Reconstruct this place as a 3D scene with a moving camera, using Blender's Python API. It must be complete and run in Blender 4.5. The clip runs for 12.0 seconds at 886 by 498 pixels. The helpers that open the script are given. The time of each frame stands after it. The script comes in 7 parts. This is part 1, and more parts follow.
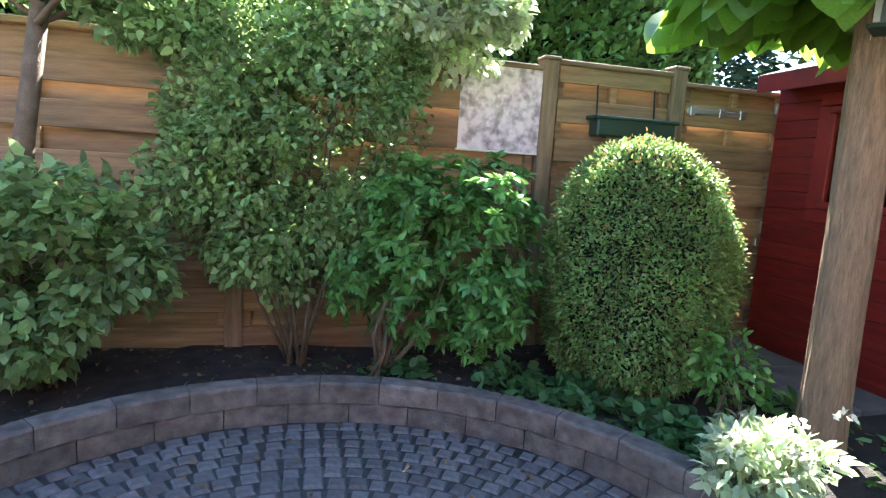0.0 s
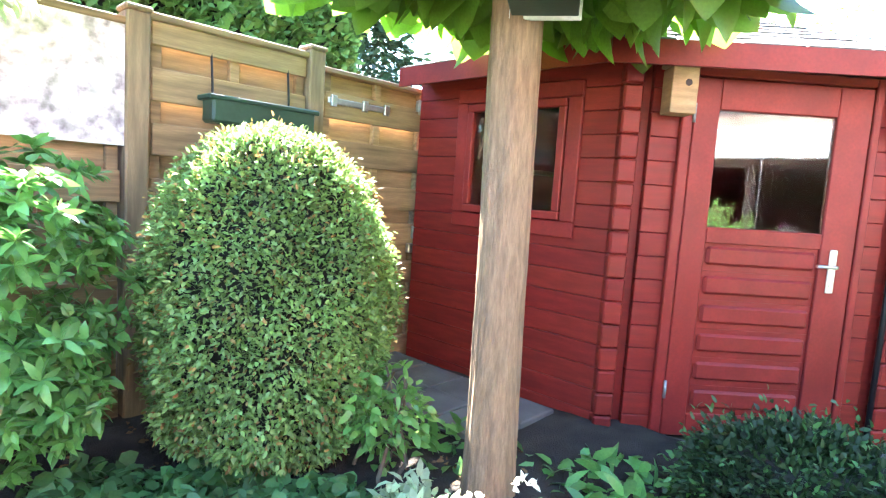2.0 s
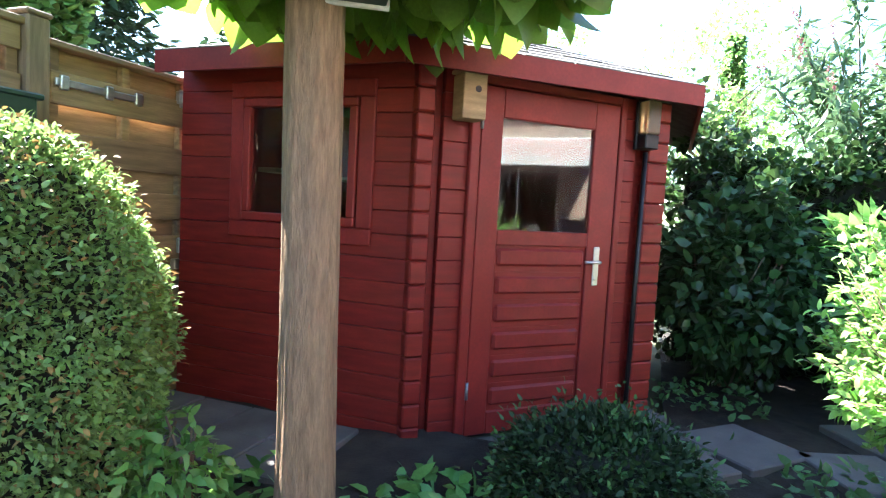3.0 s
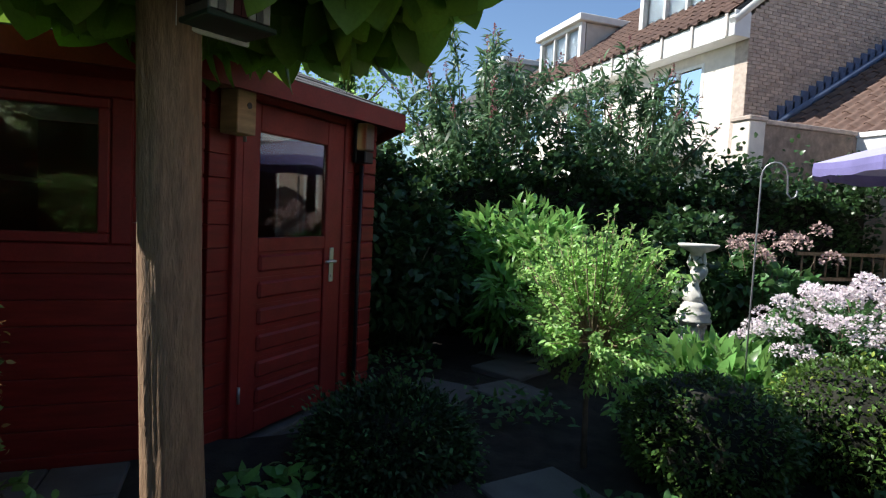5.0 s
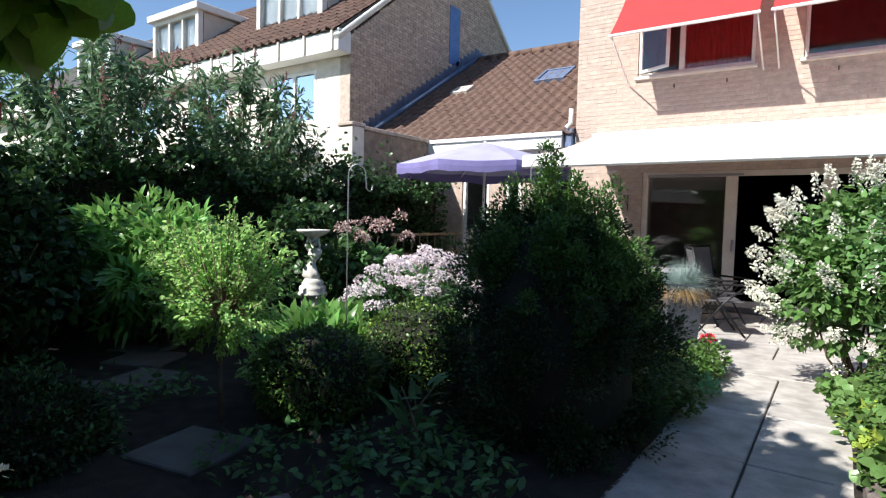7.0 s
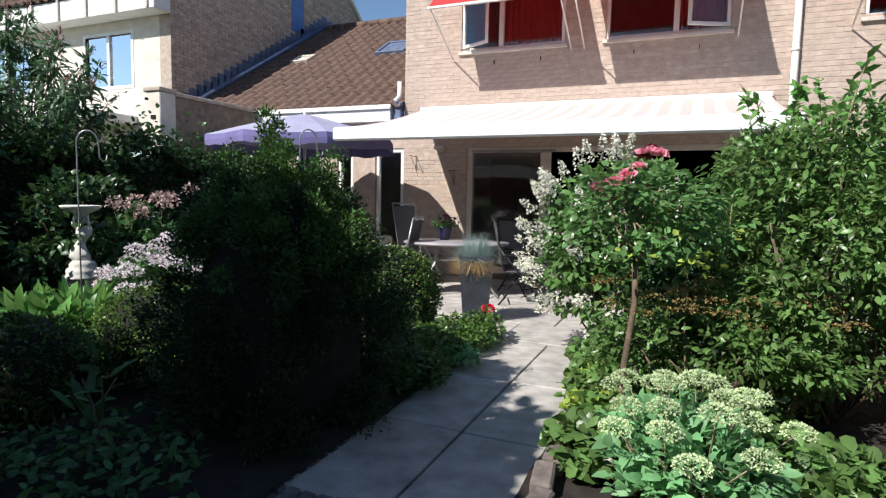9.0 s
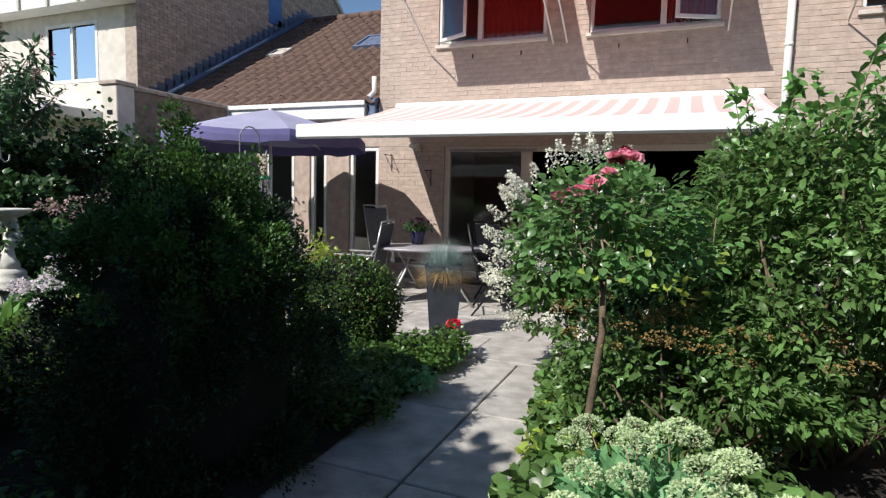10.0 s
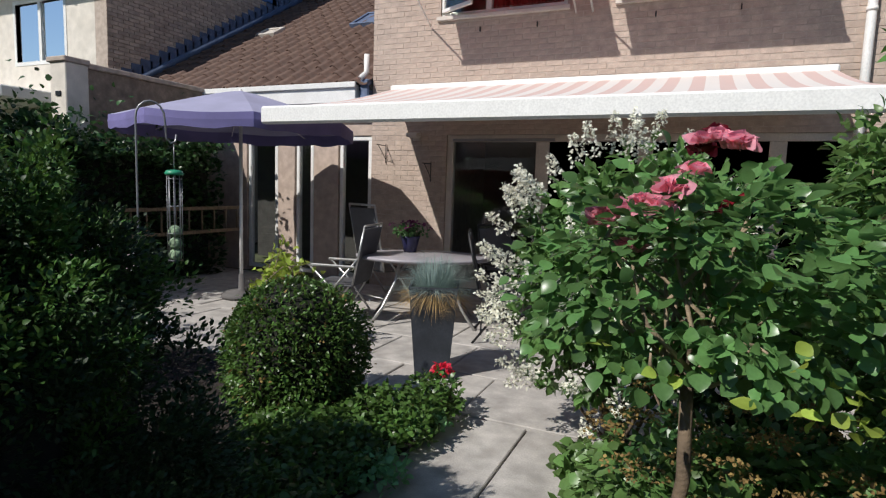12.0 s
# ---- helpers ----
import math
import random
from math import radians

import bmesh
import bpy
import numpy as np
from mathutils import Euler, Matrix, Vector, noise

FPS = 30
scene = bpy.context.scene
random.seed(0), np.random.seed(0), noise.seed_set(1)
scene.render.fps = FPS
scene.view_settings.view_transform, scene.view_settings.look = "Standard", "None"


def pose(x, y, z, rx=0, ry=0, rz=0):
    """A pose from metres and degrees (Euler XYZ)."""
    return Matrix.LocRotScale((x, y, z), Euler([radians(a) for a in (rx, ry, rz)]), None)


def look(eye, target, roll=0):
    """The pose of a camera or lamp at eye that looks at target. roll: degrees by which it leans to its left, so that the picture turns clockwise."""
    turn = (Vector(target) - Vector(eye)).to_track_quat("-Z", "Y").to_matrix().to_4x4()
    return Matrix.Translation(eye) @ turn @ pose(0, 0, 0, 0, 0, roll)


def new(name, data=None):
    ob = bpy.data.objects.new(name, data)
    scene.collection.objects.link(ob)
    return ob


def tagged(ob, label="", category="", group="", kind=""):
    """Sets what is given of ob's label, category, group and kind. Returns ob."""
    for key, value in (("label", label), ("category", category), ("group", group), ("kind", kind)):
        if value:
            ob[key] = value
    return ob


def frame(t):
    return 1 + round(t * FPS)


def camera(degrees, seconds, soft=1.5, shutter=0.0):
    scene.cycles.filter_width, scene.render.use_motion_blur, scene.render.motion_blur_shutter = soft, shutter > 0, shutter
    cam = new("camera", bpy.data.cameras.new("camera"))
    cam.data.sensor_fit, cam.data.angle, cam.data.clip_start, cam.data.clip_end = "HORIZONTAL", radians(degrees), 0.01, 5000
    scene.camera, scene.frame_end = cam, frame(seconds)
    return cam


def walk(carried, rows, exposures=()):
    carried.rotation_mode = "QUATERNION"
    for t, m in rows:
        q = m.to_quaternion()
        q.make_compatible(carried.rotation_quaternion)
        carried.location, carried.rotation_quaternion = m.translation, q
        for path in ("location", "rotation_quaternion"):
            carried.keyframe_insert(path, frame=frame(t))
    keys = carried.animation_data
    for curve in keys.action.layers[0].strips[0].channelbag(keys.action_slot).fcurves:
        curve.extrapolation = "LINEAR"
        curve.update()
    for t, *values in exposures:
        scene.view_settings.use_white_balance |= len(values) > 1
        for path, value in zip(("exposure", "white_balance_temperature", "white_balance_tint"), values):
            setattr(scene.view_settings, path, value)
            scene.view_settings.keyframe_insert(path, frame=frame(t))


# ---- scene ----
cam = camera(75.7, 12.0, soft=1.25)
PATH = [
    (0, (0.047, -0.227, 1.273), (0.54, 1.69, 0.984), 3.7),
    (0.5, (0.194, -0.011, 1.283), (0.946, 1.824, 1.024), 3.8),
    (1, (0.319, 0.199, 1.301), (1.338, 1.904, 1.069), 3.9),
    (1.5, (0.485, 0.325, 1.284), (1.727, 1.878, 1.069), 3.9),
    (2, (0.641, 0.409, 1.271), (2.087, 1.775, 1.068), 3.8),
    (2.5, (0.72, 0.538, 1.241), (2.377, 1.645, 1.071), 3.8),
    (3, (0.74, 0.667, 1.272), (2.616, 1.346, 1.131), 3.2),
    (3.2, (0.699, 0.709, 1.262), (2.63, 1.216, 1.139), 3.0),
    (4.8, (0.408, 1.462, 1.369), (2.317, 0.884, 1.221), 3.5),
    (5, (0.351, 1.5, 1.365), (2.231, 0.83, 1.238), 2.8),
    (5.5, (0.21, 1.644, 1.353), (1.984, 0.729, 1.237), 2.4),
    (6, (0.049, 1.791, 1.359), (1.64, 0.583, 1.25), 2.1),
    (6.5, (-0.113, 1.861, 1.373), (1.245, 0.396, 1.268), 1.7),
    (7, (-0.258, 1.854, 1.348), (0.883, 0.214, 1.241), 1.4),
    (7.5, (-0.43, 1.735, 1.327), (0.498, -0.033, 1.219), 0.9),
    (9.5, (-1.09, 0.987, 1.369), (-0.311, -0.846, 1.182), 1.3),
    (10, (-1.082, 0.675, 1.417), (-0.317, -1.164, 1.228), 1.5),
    (10.5, (-1.047, 0.323, 1.442), (-0.289, -1.517, 1.246), 1.7),
    (11, (-0.979, -0.013, 1.463), (-0.216, -1.851, 1.261), 1.7),
    (11.5, (-0.878, -0.334, 1.482), (-0.095, -2.162, 1.273), 1.8),
    (12, (-0.76, -0.589, 1.484), (0.051, -2.405, 1.268), 1.9),
]
EXPOSURES = [(0.0, 3.3), (0.5, 3.85), (1.0, 4.4), (1.5, 4.75), (2.2, 4.8), (2.6, 4.25), (3.2, 3.2), (4.6, 0.85), (5.0, 0.88), (5.5, 0.92), (6.0, 1.02), (7.0, 0.92), (7.5, 0.92), (9.5, 0.35), (10.5, 0.2), (12.0, -0.08)]
walk(cam, [(t, look(eye, target, roll)) for t, eye, target, roll in PATH], EXPOSURES)

# ---- daylight ----
SUN = Vector((0.45, 0.89, 0.93)).normalized()
world = bpy.data.worlds.new("world")
scene.world = world
world.use_nodes = True
sky = world.node_tree.nodes.new("ShaderNodeTexSky")
sky.sky_type, sky.sun_disc = "NISHITA", False
sky.sun_elevation, sky.sun_rotation = radians(43), math.atan2(SUN.x, SUN.y)
sky.air_density, sky.dust_density, sky.ozone_density = 1.0, 0.1, 4.0
world.node_tree.links.new(sky.outputs[0], world.node_tree.nodes["Background"].inputs[0])
world.node_tree.nodes["Background"].inputs[1].default_value = 0.09
sun = new("sun", bpy.data.lights.new("sun", "SUN"))
sun.data.energy, sun.data.angle, sun.data.color = 5.0, radians(0.55), (1.0, 0.965, 0.91)
sun.matrix_world = look(SUN * 30, (0, 0, 0))

# ---- materials ----
def material(name, base, rough=0.6, metal=0.0, vary=0.12, scale=6.0, grain=60.0, bump=0.15, stretch=(1, 1, 1),
             dark=None, stain=0.0, per_object=0.0, per_island=0.0, translucent=0.0, second=None, spec=0.5, relief=0.01):
    """A surface with coarse and fine variation, optional stains, and a shift of tone from piece to piece."""
    m = bpy.data.materials.new(name)
    m.use_nodes = True
    nt = m.node_tree
    n, link = nt.nodes, nt.links.new
    out, bsdf = n["Material Output"], n["Principled BSDF"]
    bsdf.inputs["Roughness"].default_value = rough
    bsdf.inputs["Metallic"].default_value = metal
    bsdf.inputs["Specular IOR Level"].default_value = spec
    coord, mapping = n.new("ShaderNodeTexCoord"), n.new("ShaderNodeMapping")
    mapping.inputs["Scale"].default_value = stretch
    link(coord.outputs["Object"], mapping.inputs[0])
    coarse, fine = n.new("ShaderNodeTexNoise"), n.new("ShaderNodeTexNoise")
    coarse.inputs["Scale"].default_value, fine.inputs["Scale"].default_value = scale, grain
    coarse.inputs["Detail"].default_value, fine.inputs["Detail"].default_value = 4, 3
    link(mapping.outputs[0], coarse.inputs["Vector"]), link(mapping.outputs[0], fine.inputs["Vector"])
    base = tuple(base) + (1,)
    low = tuple(c * (1 - vary * 1.6) for c in base[:3]) + (1,)
    high = tuple(min(1, c * (1 + vary)) for c in base[:3]) + (1,)

    def blend(fac, a, b):
        mix = n.new("ShaderNodeMix")
        mix.data_type = "RGBA"
        if isinstance(fac, float):
            mix.inputs[0].default_value = fac
        else:
            link(fac, mix.inputs[0])
        for sock, v in ((mix.inputs[6], a), (mix.inputs[7], b)):
            if isinstance(v, tuple):
                sock.default_value = v
            else:
                link(v, sock)
        return mix.outputs[2]

    def ramp(src, a, b):
        r = n.new("ShaderNodeMapRange")
        r.inputs[1].default_value, r.inputs[2].default_value = a, b
        link(src, r.inputs[0])
        return r.outputs[0]
    colour = blend(ramp(coarse.outputs[0], 0.32, 0.68), low, high)
    colour = blend(ramp(fine.outputs[0], 0.3, 0.75), colour, blend(0.5, colour, tuple(c * 0.6 for c in base[:3]) + (1,)))
    if second:
        patches = n.new("ShaderNodeTexNoise")
        patches.inputs["Scale"].default_value = scale * 0.37
        link(coord.outputs["Object"], patches.inputs["Vector"])
        colour = blend(ramp(patches.outputs[0], 0.45, 0.62), colour, tuple(second) + (1,))
    if stain:
        spots = n.new("ShaderNodeTexNoise")
        spots.inputs["Scale"].default_value, spots.inputs["Detail"].default_value = scale * 0.6, 8
        link(mapping.outputs[0], spots.inputs["Vector"])
        f = n.new("ShaderNodeMath")
        f.operation = "MULTIPLY"
        f.inputs[1].default_value = stain
        link(ramp(spots.outputs[0], 0.5, 0.72), f.inputs[0])
        colour = blend(f.outputs[0], colour, tuple(dark or (0.05, 0.045, 0.04)) + (1,))
    for amount, node, sock in ((per_object, "ShaderNodeObjectInfo", "Random"), (per_island, "ShaderNodeNewGeometry", "Random Per Island")):
        if amount:
            src = n.new(node).outputs[sock]
            hsv = n.new("ShaderNodeHueSaturation")
            val = n.new("ShaderNodeMapRange")
            val.inputs[3].default_value, val.inputs[4].default_value = 1 - amount, 1 + amount
            link(src, val.inputs[0]), link(val.outputs[0], hsv.inputs["Value"])
            hue = n.new("ShaderNodeMath")
            hue.operation = "MULTIPLY_ADD"
            hue.inputs[1].default_value, hue.inputs[2].default_value = 0.04 * amount, 0.5 - 0.02 * amount
            link(src, hue.inputs[0]), link(hue.outputs[0], hsv.inputs["Hue"])
            link(colour, hsv.inputs["Color"])
            colour = hsv.outputs[0]
    link(colour, bsdf.inputs["Base Color"])
    if bump:
        b = n.new("ShaderNodeBump")
        b.inputs["Strength"].default_value, b.inputs["Distance"].default_value = bump, relief
        add = n.new("ShaderNodeMath")
        add.operation = "ADD"
        link(coarse.outputs[0], add.inputs[0]), link(fine.outputs[0], add.inputs[1])
        link(add.outputs[0], b.inputs["Height"]), link(b.outputs[0], bsdf.inputs["Normal"])
    if translucent:
        tr, mix = n.new("ShaderNodeBsdfTranslucent"), n.new("ShaderNodeMixShader")
        mix.inputs[0].default_value = translucent
        bright = n.new("ShaderNodeHueSaturation")
        bright.inputs["Value"].default_value = 1.5
        bright.inputs["Hue"].default_value = 0.485
        link(colour, bright.inputs["Color"]), link(bright.outputs[0], tr.inputs[0])
        link(bsdf.outputs[0], mix.inputs[1]), link(tr.outputs[0], mix.inputs[2]), link(mix.outputs[0], out.inputs[0])
    return m


def leafy(name, base, amount=0.35, rough=0.45, translucent=0.3, spec=0.4):
    return material(name, base, rough, vary=0.2, scale=3, grain=90, bump=0, per_island=amount, translucent=translucent, spec=spec)


def glass(name, tint=(0.9, 0.95, 0.95), rough=0.02):
    m = bpy.data.materials.new(name)
    m.use_nodes = True
    b = m.node_tree.nodes["Principled BSDF"]
    b.inputs["Base Color"].default_value = tint + (1,)
    b.inputs["Transmission Weight"].default_value, b.inputs["Roughness"].default_value = 1.0, rough
    b.inputs["IOR"].default_value = 1.5
    return m


def striped(name, a, b, width, axis=0, translucent=0.25):
    """Woven awning cloth with stripes of two colours."""
    m = material(name, a, 0.85, vary=0.04, grain=300, bump=0.1)
    nt = m.node_tree
    n, link = nt.nodes, nt.links.new
    coord, sep = n.new("ShaderNodeTexCoord"), n.new("ShaderNodeSeparateXYZ")
    link(coord.outputs["Object"], sep.inputs[0])
    w = n.new("ShaderNodeMath")
    w.operation = "PINGPONG"
    w.inputs[1].default_value = width
    link(sep.outputs[axis], w.inputs[0])
    g = n.new("ShaderNodeMath")
    g.operation = "GREATER_THAN"
    g.inputs[1].default_value = width / 2
    link(w.outputs[0], g.inputs[0])
    mix = n.new("ShaderNodeMix")
    mix.data_type = "RGBA"
    mix.inputs[6].default_value, mix.inputs[7].default_value = a + (1,), b + (1,)
    link(g.outputs[0], mix.inputs[0])
    bsdf = n["Principled BSDF"]
    link(mix.outputs[2], bsdf.inputs["Base Color"])
    tr, ms = n.new("ShaderNodeBsdfTranslucent"), n.new("ShaderNodeMixShader")
    ms.inputs[0].default_value = translucent
    link(mix.outputs[2], tr.inputs[0]), link(bsdf.outputs[0], ms.inputs[1]), link(tr.outputs[0], ms.inputs[2])
    link(ms.outputs[0], n["Material Output"].inputs[0])
    return m


SOIL = material("soil", (0.034, 0.025, 0.02), 0.95, vary=0.4, scale=9, grain=120, bump=0.8, relief=0.02)
GRASS_GROUND = material("far_ground", (0.09, 0.1, 0.05), 0.95, vary=0.3, scale=0.8, grain=20, bump=0.4)
SETT = material("sett_stone", (0.15, 0.135, 0.138), 0.8, vary=0.25, scale=25, grain=160, bump=0.35, per_object=0.25, relief=0.006, stain=0.5, dark=(0.07, 0.065, 0.06))
SETT_REST = material("sett_stone_rest", (0.15, 0.135, 0.138), 0.8, vary=0.25, scale=25, grain=160, bump=0.35, per_island=0.25, relief=0.006, stain=0.5, dark=(0.07, 0.065, 0.06))
SAND = material("joint_sand", (0.1, 0.088, 0.085), 0.95, vary=0.3, scale=20, grain=200, bump=0.5)
KERB = material("kerb_concrete", (0.19, 0.155, 0.14), 0.9, vary=0.3, scale=16, grain=120, bump=0.7, per_object=0.16, stain=0.6, dark=(0.08, 0.066, 0.055), relief=0.01)
SLAB = material("slab_concrete", (0.47, 0.44, 0.41), 0.85, vary=0.2, scale=6, grain=95, bump=0.55, per_object=0.07, stain=0.4, dark=(0.2, 0.18, 0.16), relief=0.004)
DARK_SLAB = material("dark_slab", (0.13, 0.122, 0.12), 0.8, vary=0.18, scale=5, grain=130, bump=0.35, per_object=0.1, stain=0.4, relief=0.005)
FENCE = material("weathered_larch", (0.34, 0.22, 0.12), 0.75, vary=0.3, scale=4, grain=40, bump=0.35, stretch=(0.6, 6, 8), per_object=0.22, stain=0.45, dark=(0.13, 0.085, 0.05), relief=0.005)
POST = material("post_timber", (0.27, 0.19, 0.12), 0.8, vary=0.25, scale=5, grain=50, bump=0.35, stretch=(7, 7, 0.7), stain=0.4, dark=(0.12, 0.09, 0.06), relief=0.005)
RED = material("red_stained_wood", (0.22, 0.02, 0.016), 0.5, spec=0.28, vary=0.16, scale=5, grain=60, bump=0.2, stretch=(1, 1, 7), per_object=0.08, stain=0.25, dark=(0.13, 0.02, 0.015), relief=0.003)
RED_TRIM = material("red_stained_trim", (0.245, 0.023, 0.02), 0.48, spec=0.3, vary=0.12, scale=6, grain=70, bump=0.15, stain=0.2, dark=(0.15, 0.02, 0.018), relief=0.003)
SHINGLE = material("bitumen_shingle", (0.1, 0.098, 0.1), 0.9, vary=0.3, scale=8, grain=220, bump=0.5, per_object=0.25, stain=0.3, dark=(0.05, 0.06, 0.045), relief=0.004)
# dark colour stands in for unlit indoors; the roof decks share it
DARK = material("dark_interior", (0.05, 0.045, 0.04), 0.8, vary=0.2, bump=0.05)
BARK = material("catalpa_bark", (0.33, 0.205, 0.12), 0.85, vary=0.22, scale=11, grain=42, bump=0.9, stretch=(5, 5, 0.9), stain=0.3, dark=(0.15, 0.09, 0.05), relief=0.01)
TWIG = material("brown_twig", (0.16, 0.115, 0.075), 0.85, vary=0.25, scale=14, grain=90, bump=0.4)
PALE_TWIG = material("pale_twig", (0.3, 0.23, 0.15), 0.8, vary=0.25, scale=14, grain=90, bump=0.4)
BRICK = material("buff_brick", (0.5, 0.395, 0.33), 0.88, vary=0.14, scale=9, grain=120, bump=0.4, per_object=0.06, stain=0.3, dark=(0.38, 0.285, 0.22), relief=0.005)
BRICK_REST = material("buff_brick_rest", (0.5, 0.395, 0.33), 0.88, vary=0.14, scale=9, grain=120, bump=0.4, per_island=0.06, stain=0.3, dark=(0.38, 0.285, 0.22), relief=0.005)
BRICK_FAR = material("shaded_brick_rest", (0.55, 0.44, 0.36), 0.88, vary=0.16, scale=7, grain=90, bump=0.4, per_island=0.16, stain=0.3, dark=(0.3, 0.21, 0.15), relief=0.005)
MORTAR = material("mortar", (0.5, 0.41, 0.345), 0.95, vary=0.15, scale=10, grain=150, bump=0.4)
TILE = material("clay_pantile", (0.135, 0.078, 0.058), 0.8, vary=0.22, scale=5, grain=80, bump=0.3, per_object=0.12, stain=0.25, dark=(0.12, 0.07, 0.05), relief=0.005)
TILE_REST = material("clay_pantile_rest", (0.135, 0.078, 0.058), 0.8, vary=0.22, scale=5, grain=80, bump=0.3, per_island=0.12, stain=0.25, dark=(0.12, 0.07, 0.05), relief=0.005)
WHITE = material("white_paint", (0.8, 0.79, 0.76), 0.5, vary=0.05, scale=4, grain=60, bump=0.06, stain=0.15, dark=(0.5, 0.48, 0.44))
CREAM = material("cream_frame", (0.62, 0.56, 0.5), 0.5, vary=0.07, scale=4, grain=60, bump=0.06, stain=0.2, dark=(0.4, 0.36, 0.31))
ALU = material("anodised_aluminium", (0.6, 0.6, 0.58), 0.35, 0.9, vary=0.06, bump=0.04)
LEAD = material("lead_flashing", (0.13, 0.17, 0.27), 0.6, 0.2, vary=0.15, scale=6, bump=0.2)
ZINC = material("grey_zinc", (0.33, 0.34, 0.36), 0.5, 0.7, vary=0.12, bump=0.1)
STEEL = material("galvanised_steel", (0.55, 0.55, 0.54), 0.4, 0.9, vary=0.12, scale=20, bump=0.08)
BLACK_METAL = material("black_metal", (0.02, 0.02, 0.022), 0.45, 0.4, vary=0.1, bump=0.05)
GREY_METAL = material("grey_metal", (0.3, 0.3, 0.32), 0.45, 0.6, vary=0.1, bump=0.05)
BIRD_WOOD = material("pale_birdbox_wood", (0.45, 0.3, 0.17), 0.75, vary=0.2, scale=6, grain=60, bump=0.25, stretch=(1, 1, 5), stain=0.3, dark=(0.2, 0.13, 0.08))
BOX_GREEN = material("dark_green_plastic", (0.02, 0.055, 0.04), 0.5, vary=0.15, bump=0.05)
# violet cloth, coloured midway between its sunlit and its shaded tone
VIOLET = material("violet_half_shade_cloth", (0.2, 0.18, 0.4), 0.85, vary=0.1, scale=4, grain=250, bump=0.15, translucent=0.1)
LILAC = material("lilac_umbrella_cloth", (0.42, 0.41, 0.57), 0.85, vary=0.07, scale=3, grain=250, bump=0.15, translucent=0.12)
RED_CLOTH = material("red_awning_cloth", (0.62, 0.06, 0.06), 0.85, vary=0.05, scale=3, grain=250, bump=0.1, translucent=0.3)
AWNING = striped("striped_awning_cloth", (0.84, 0.8, 0.77), (0.76, 0.59, 0.55), 0.13)
AWNING_WHITE = material("white_valance", (0.86, 0.85, 0.82), 0.5, vary=0.03, bump=0.04)
CURTAIN = material("red_curtain", (0.42, 0.03, 0.025), 0.9, vary=0.1, scale=8, grain=120, bump=0.1)
NET = material("pale_curtain", (0.7, 0.72, 0.74), 0.9, vary=0.06, bump=0.1)
GLASS = glass("window_glass")
AMBER = glass("amber_lamp_glass", (0.95, 0.72, 0.35), 0.35)
STATUE = material("white_stone", (0.66, 0.64, 0.58), 0.8, vary=0.14, scale=10, grain=120, bump=0.35, stain=0.5, dark=(0.3, 0.29, 0.24), relief=0.005)
ZINC_POT = material("dark_zinc_planter", (0.085, 0.095, 0.115), 0.5, 0.5, vary=0.2, scale=5, grain=60, bump=0.15, stain=0.35, dark=(0.07, 0.075, 0.085))
RATTAN = material("dark_woven_back", (0.09, 0.09, 0.1), 0.75, vary=0.15, grain=300, bump=0.3)
TABLETOP = material("grey_table_top", (0.36, 0.34, 0.37), 0.35, vary=0.08, scale=8, bump=0.04)
BLUE_GLAZE = material("blue_glaze", (0.02, 0.03, 0.28), 0.15, vary=0.12, bump=0.05)

# ---- small builders ----
def mesh_of(name, bm, mat):
    me = bpy.data.meshes.new(name)
    bm.to_mesh(me)
    bm.free()
    for m in (mat if isinstance(mat, (list, tuple)) else [mat]):
        me.materials.append(m)
    return me


def thing(name, label, category, at=(0, 0, 0), turn=0, group="", kind=""):
    ob = new(name)
    ob.empty_display_size = 0.1
    ob.matrix_basis = pose(*at, 0, 0, turn)
    return tagged(ob, label, category, group, kind)


def put(name, me, parent=None, m=None, label=""):
    ob = new(name, me)
    ob.parent = parent
    if m is not None:
        ob.matrix_basis = m
    return tagged(ob, label)


def part(name, bm, mat, parent, label="", m=None):
    return put(name, mesh_of(name, bm, mat), parent, m, label)


def setting(name, bm, mat, label, category):
    return tagged(new(name, mesh_of(name, bm, mat)), label, category, kind="structure")


def box(bm, x0, y0, z0, x1, y1, z1, bevel=0.0, m=None):
    """A block with optional worn edges, in a bmesh of its own that is merged in."""
    b = bmesh.new()
    bmesh.ops.create_cube(b, size=1)
    for v in b.verts:
        v.co = Vector(((x0 + x1) / 2 + v.co.x * (x1 - x0), (y0 + y1) / 2 + v.co.y * (y1 - y0), (z0 + z1) / 2 + v.co.z * (z1 - z0)))
    if bevel:
        bmesh.ops.bevel(b, geom=b.edges[:], offset=bevel, segments=1, affect="EDGES")
    return merge(bm, b, m)


def merge(bm, b, m=None):
    if m is not None:
        bmesh.ops.transform(b, matrix=m, verts=b.verts)
    tmp = bpy.data.meshes.new("tmp")
    b.to_mesh(tmp)
    b.free()
    bm.from_mesh(tmp)
    bpy.data.meshes.remove(tmp)
    return bm


def block(x0, y0, z0, x1, y1, z1, bevel=0.004, m=None):
    return box(bmesh.new(), x0, y0, z0, x1, y1, z1, bevel, m)


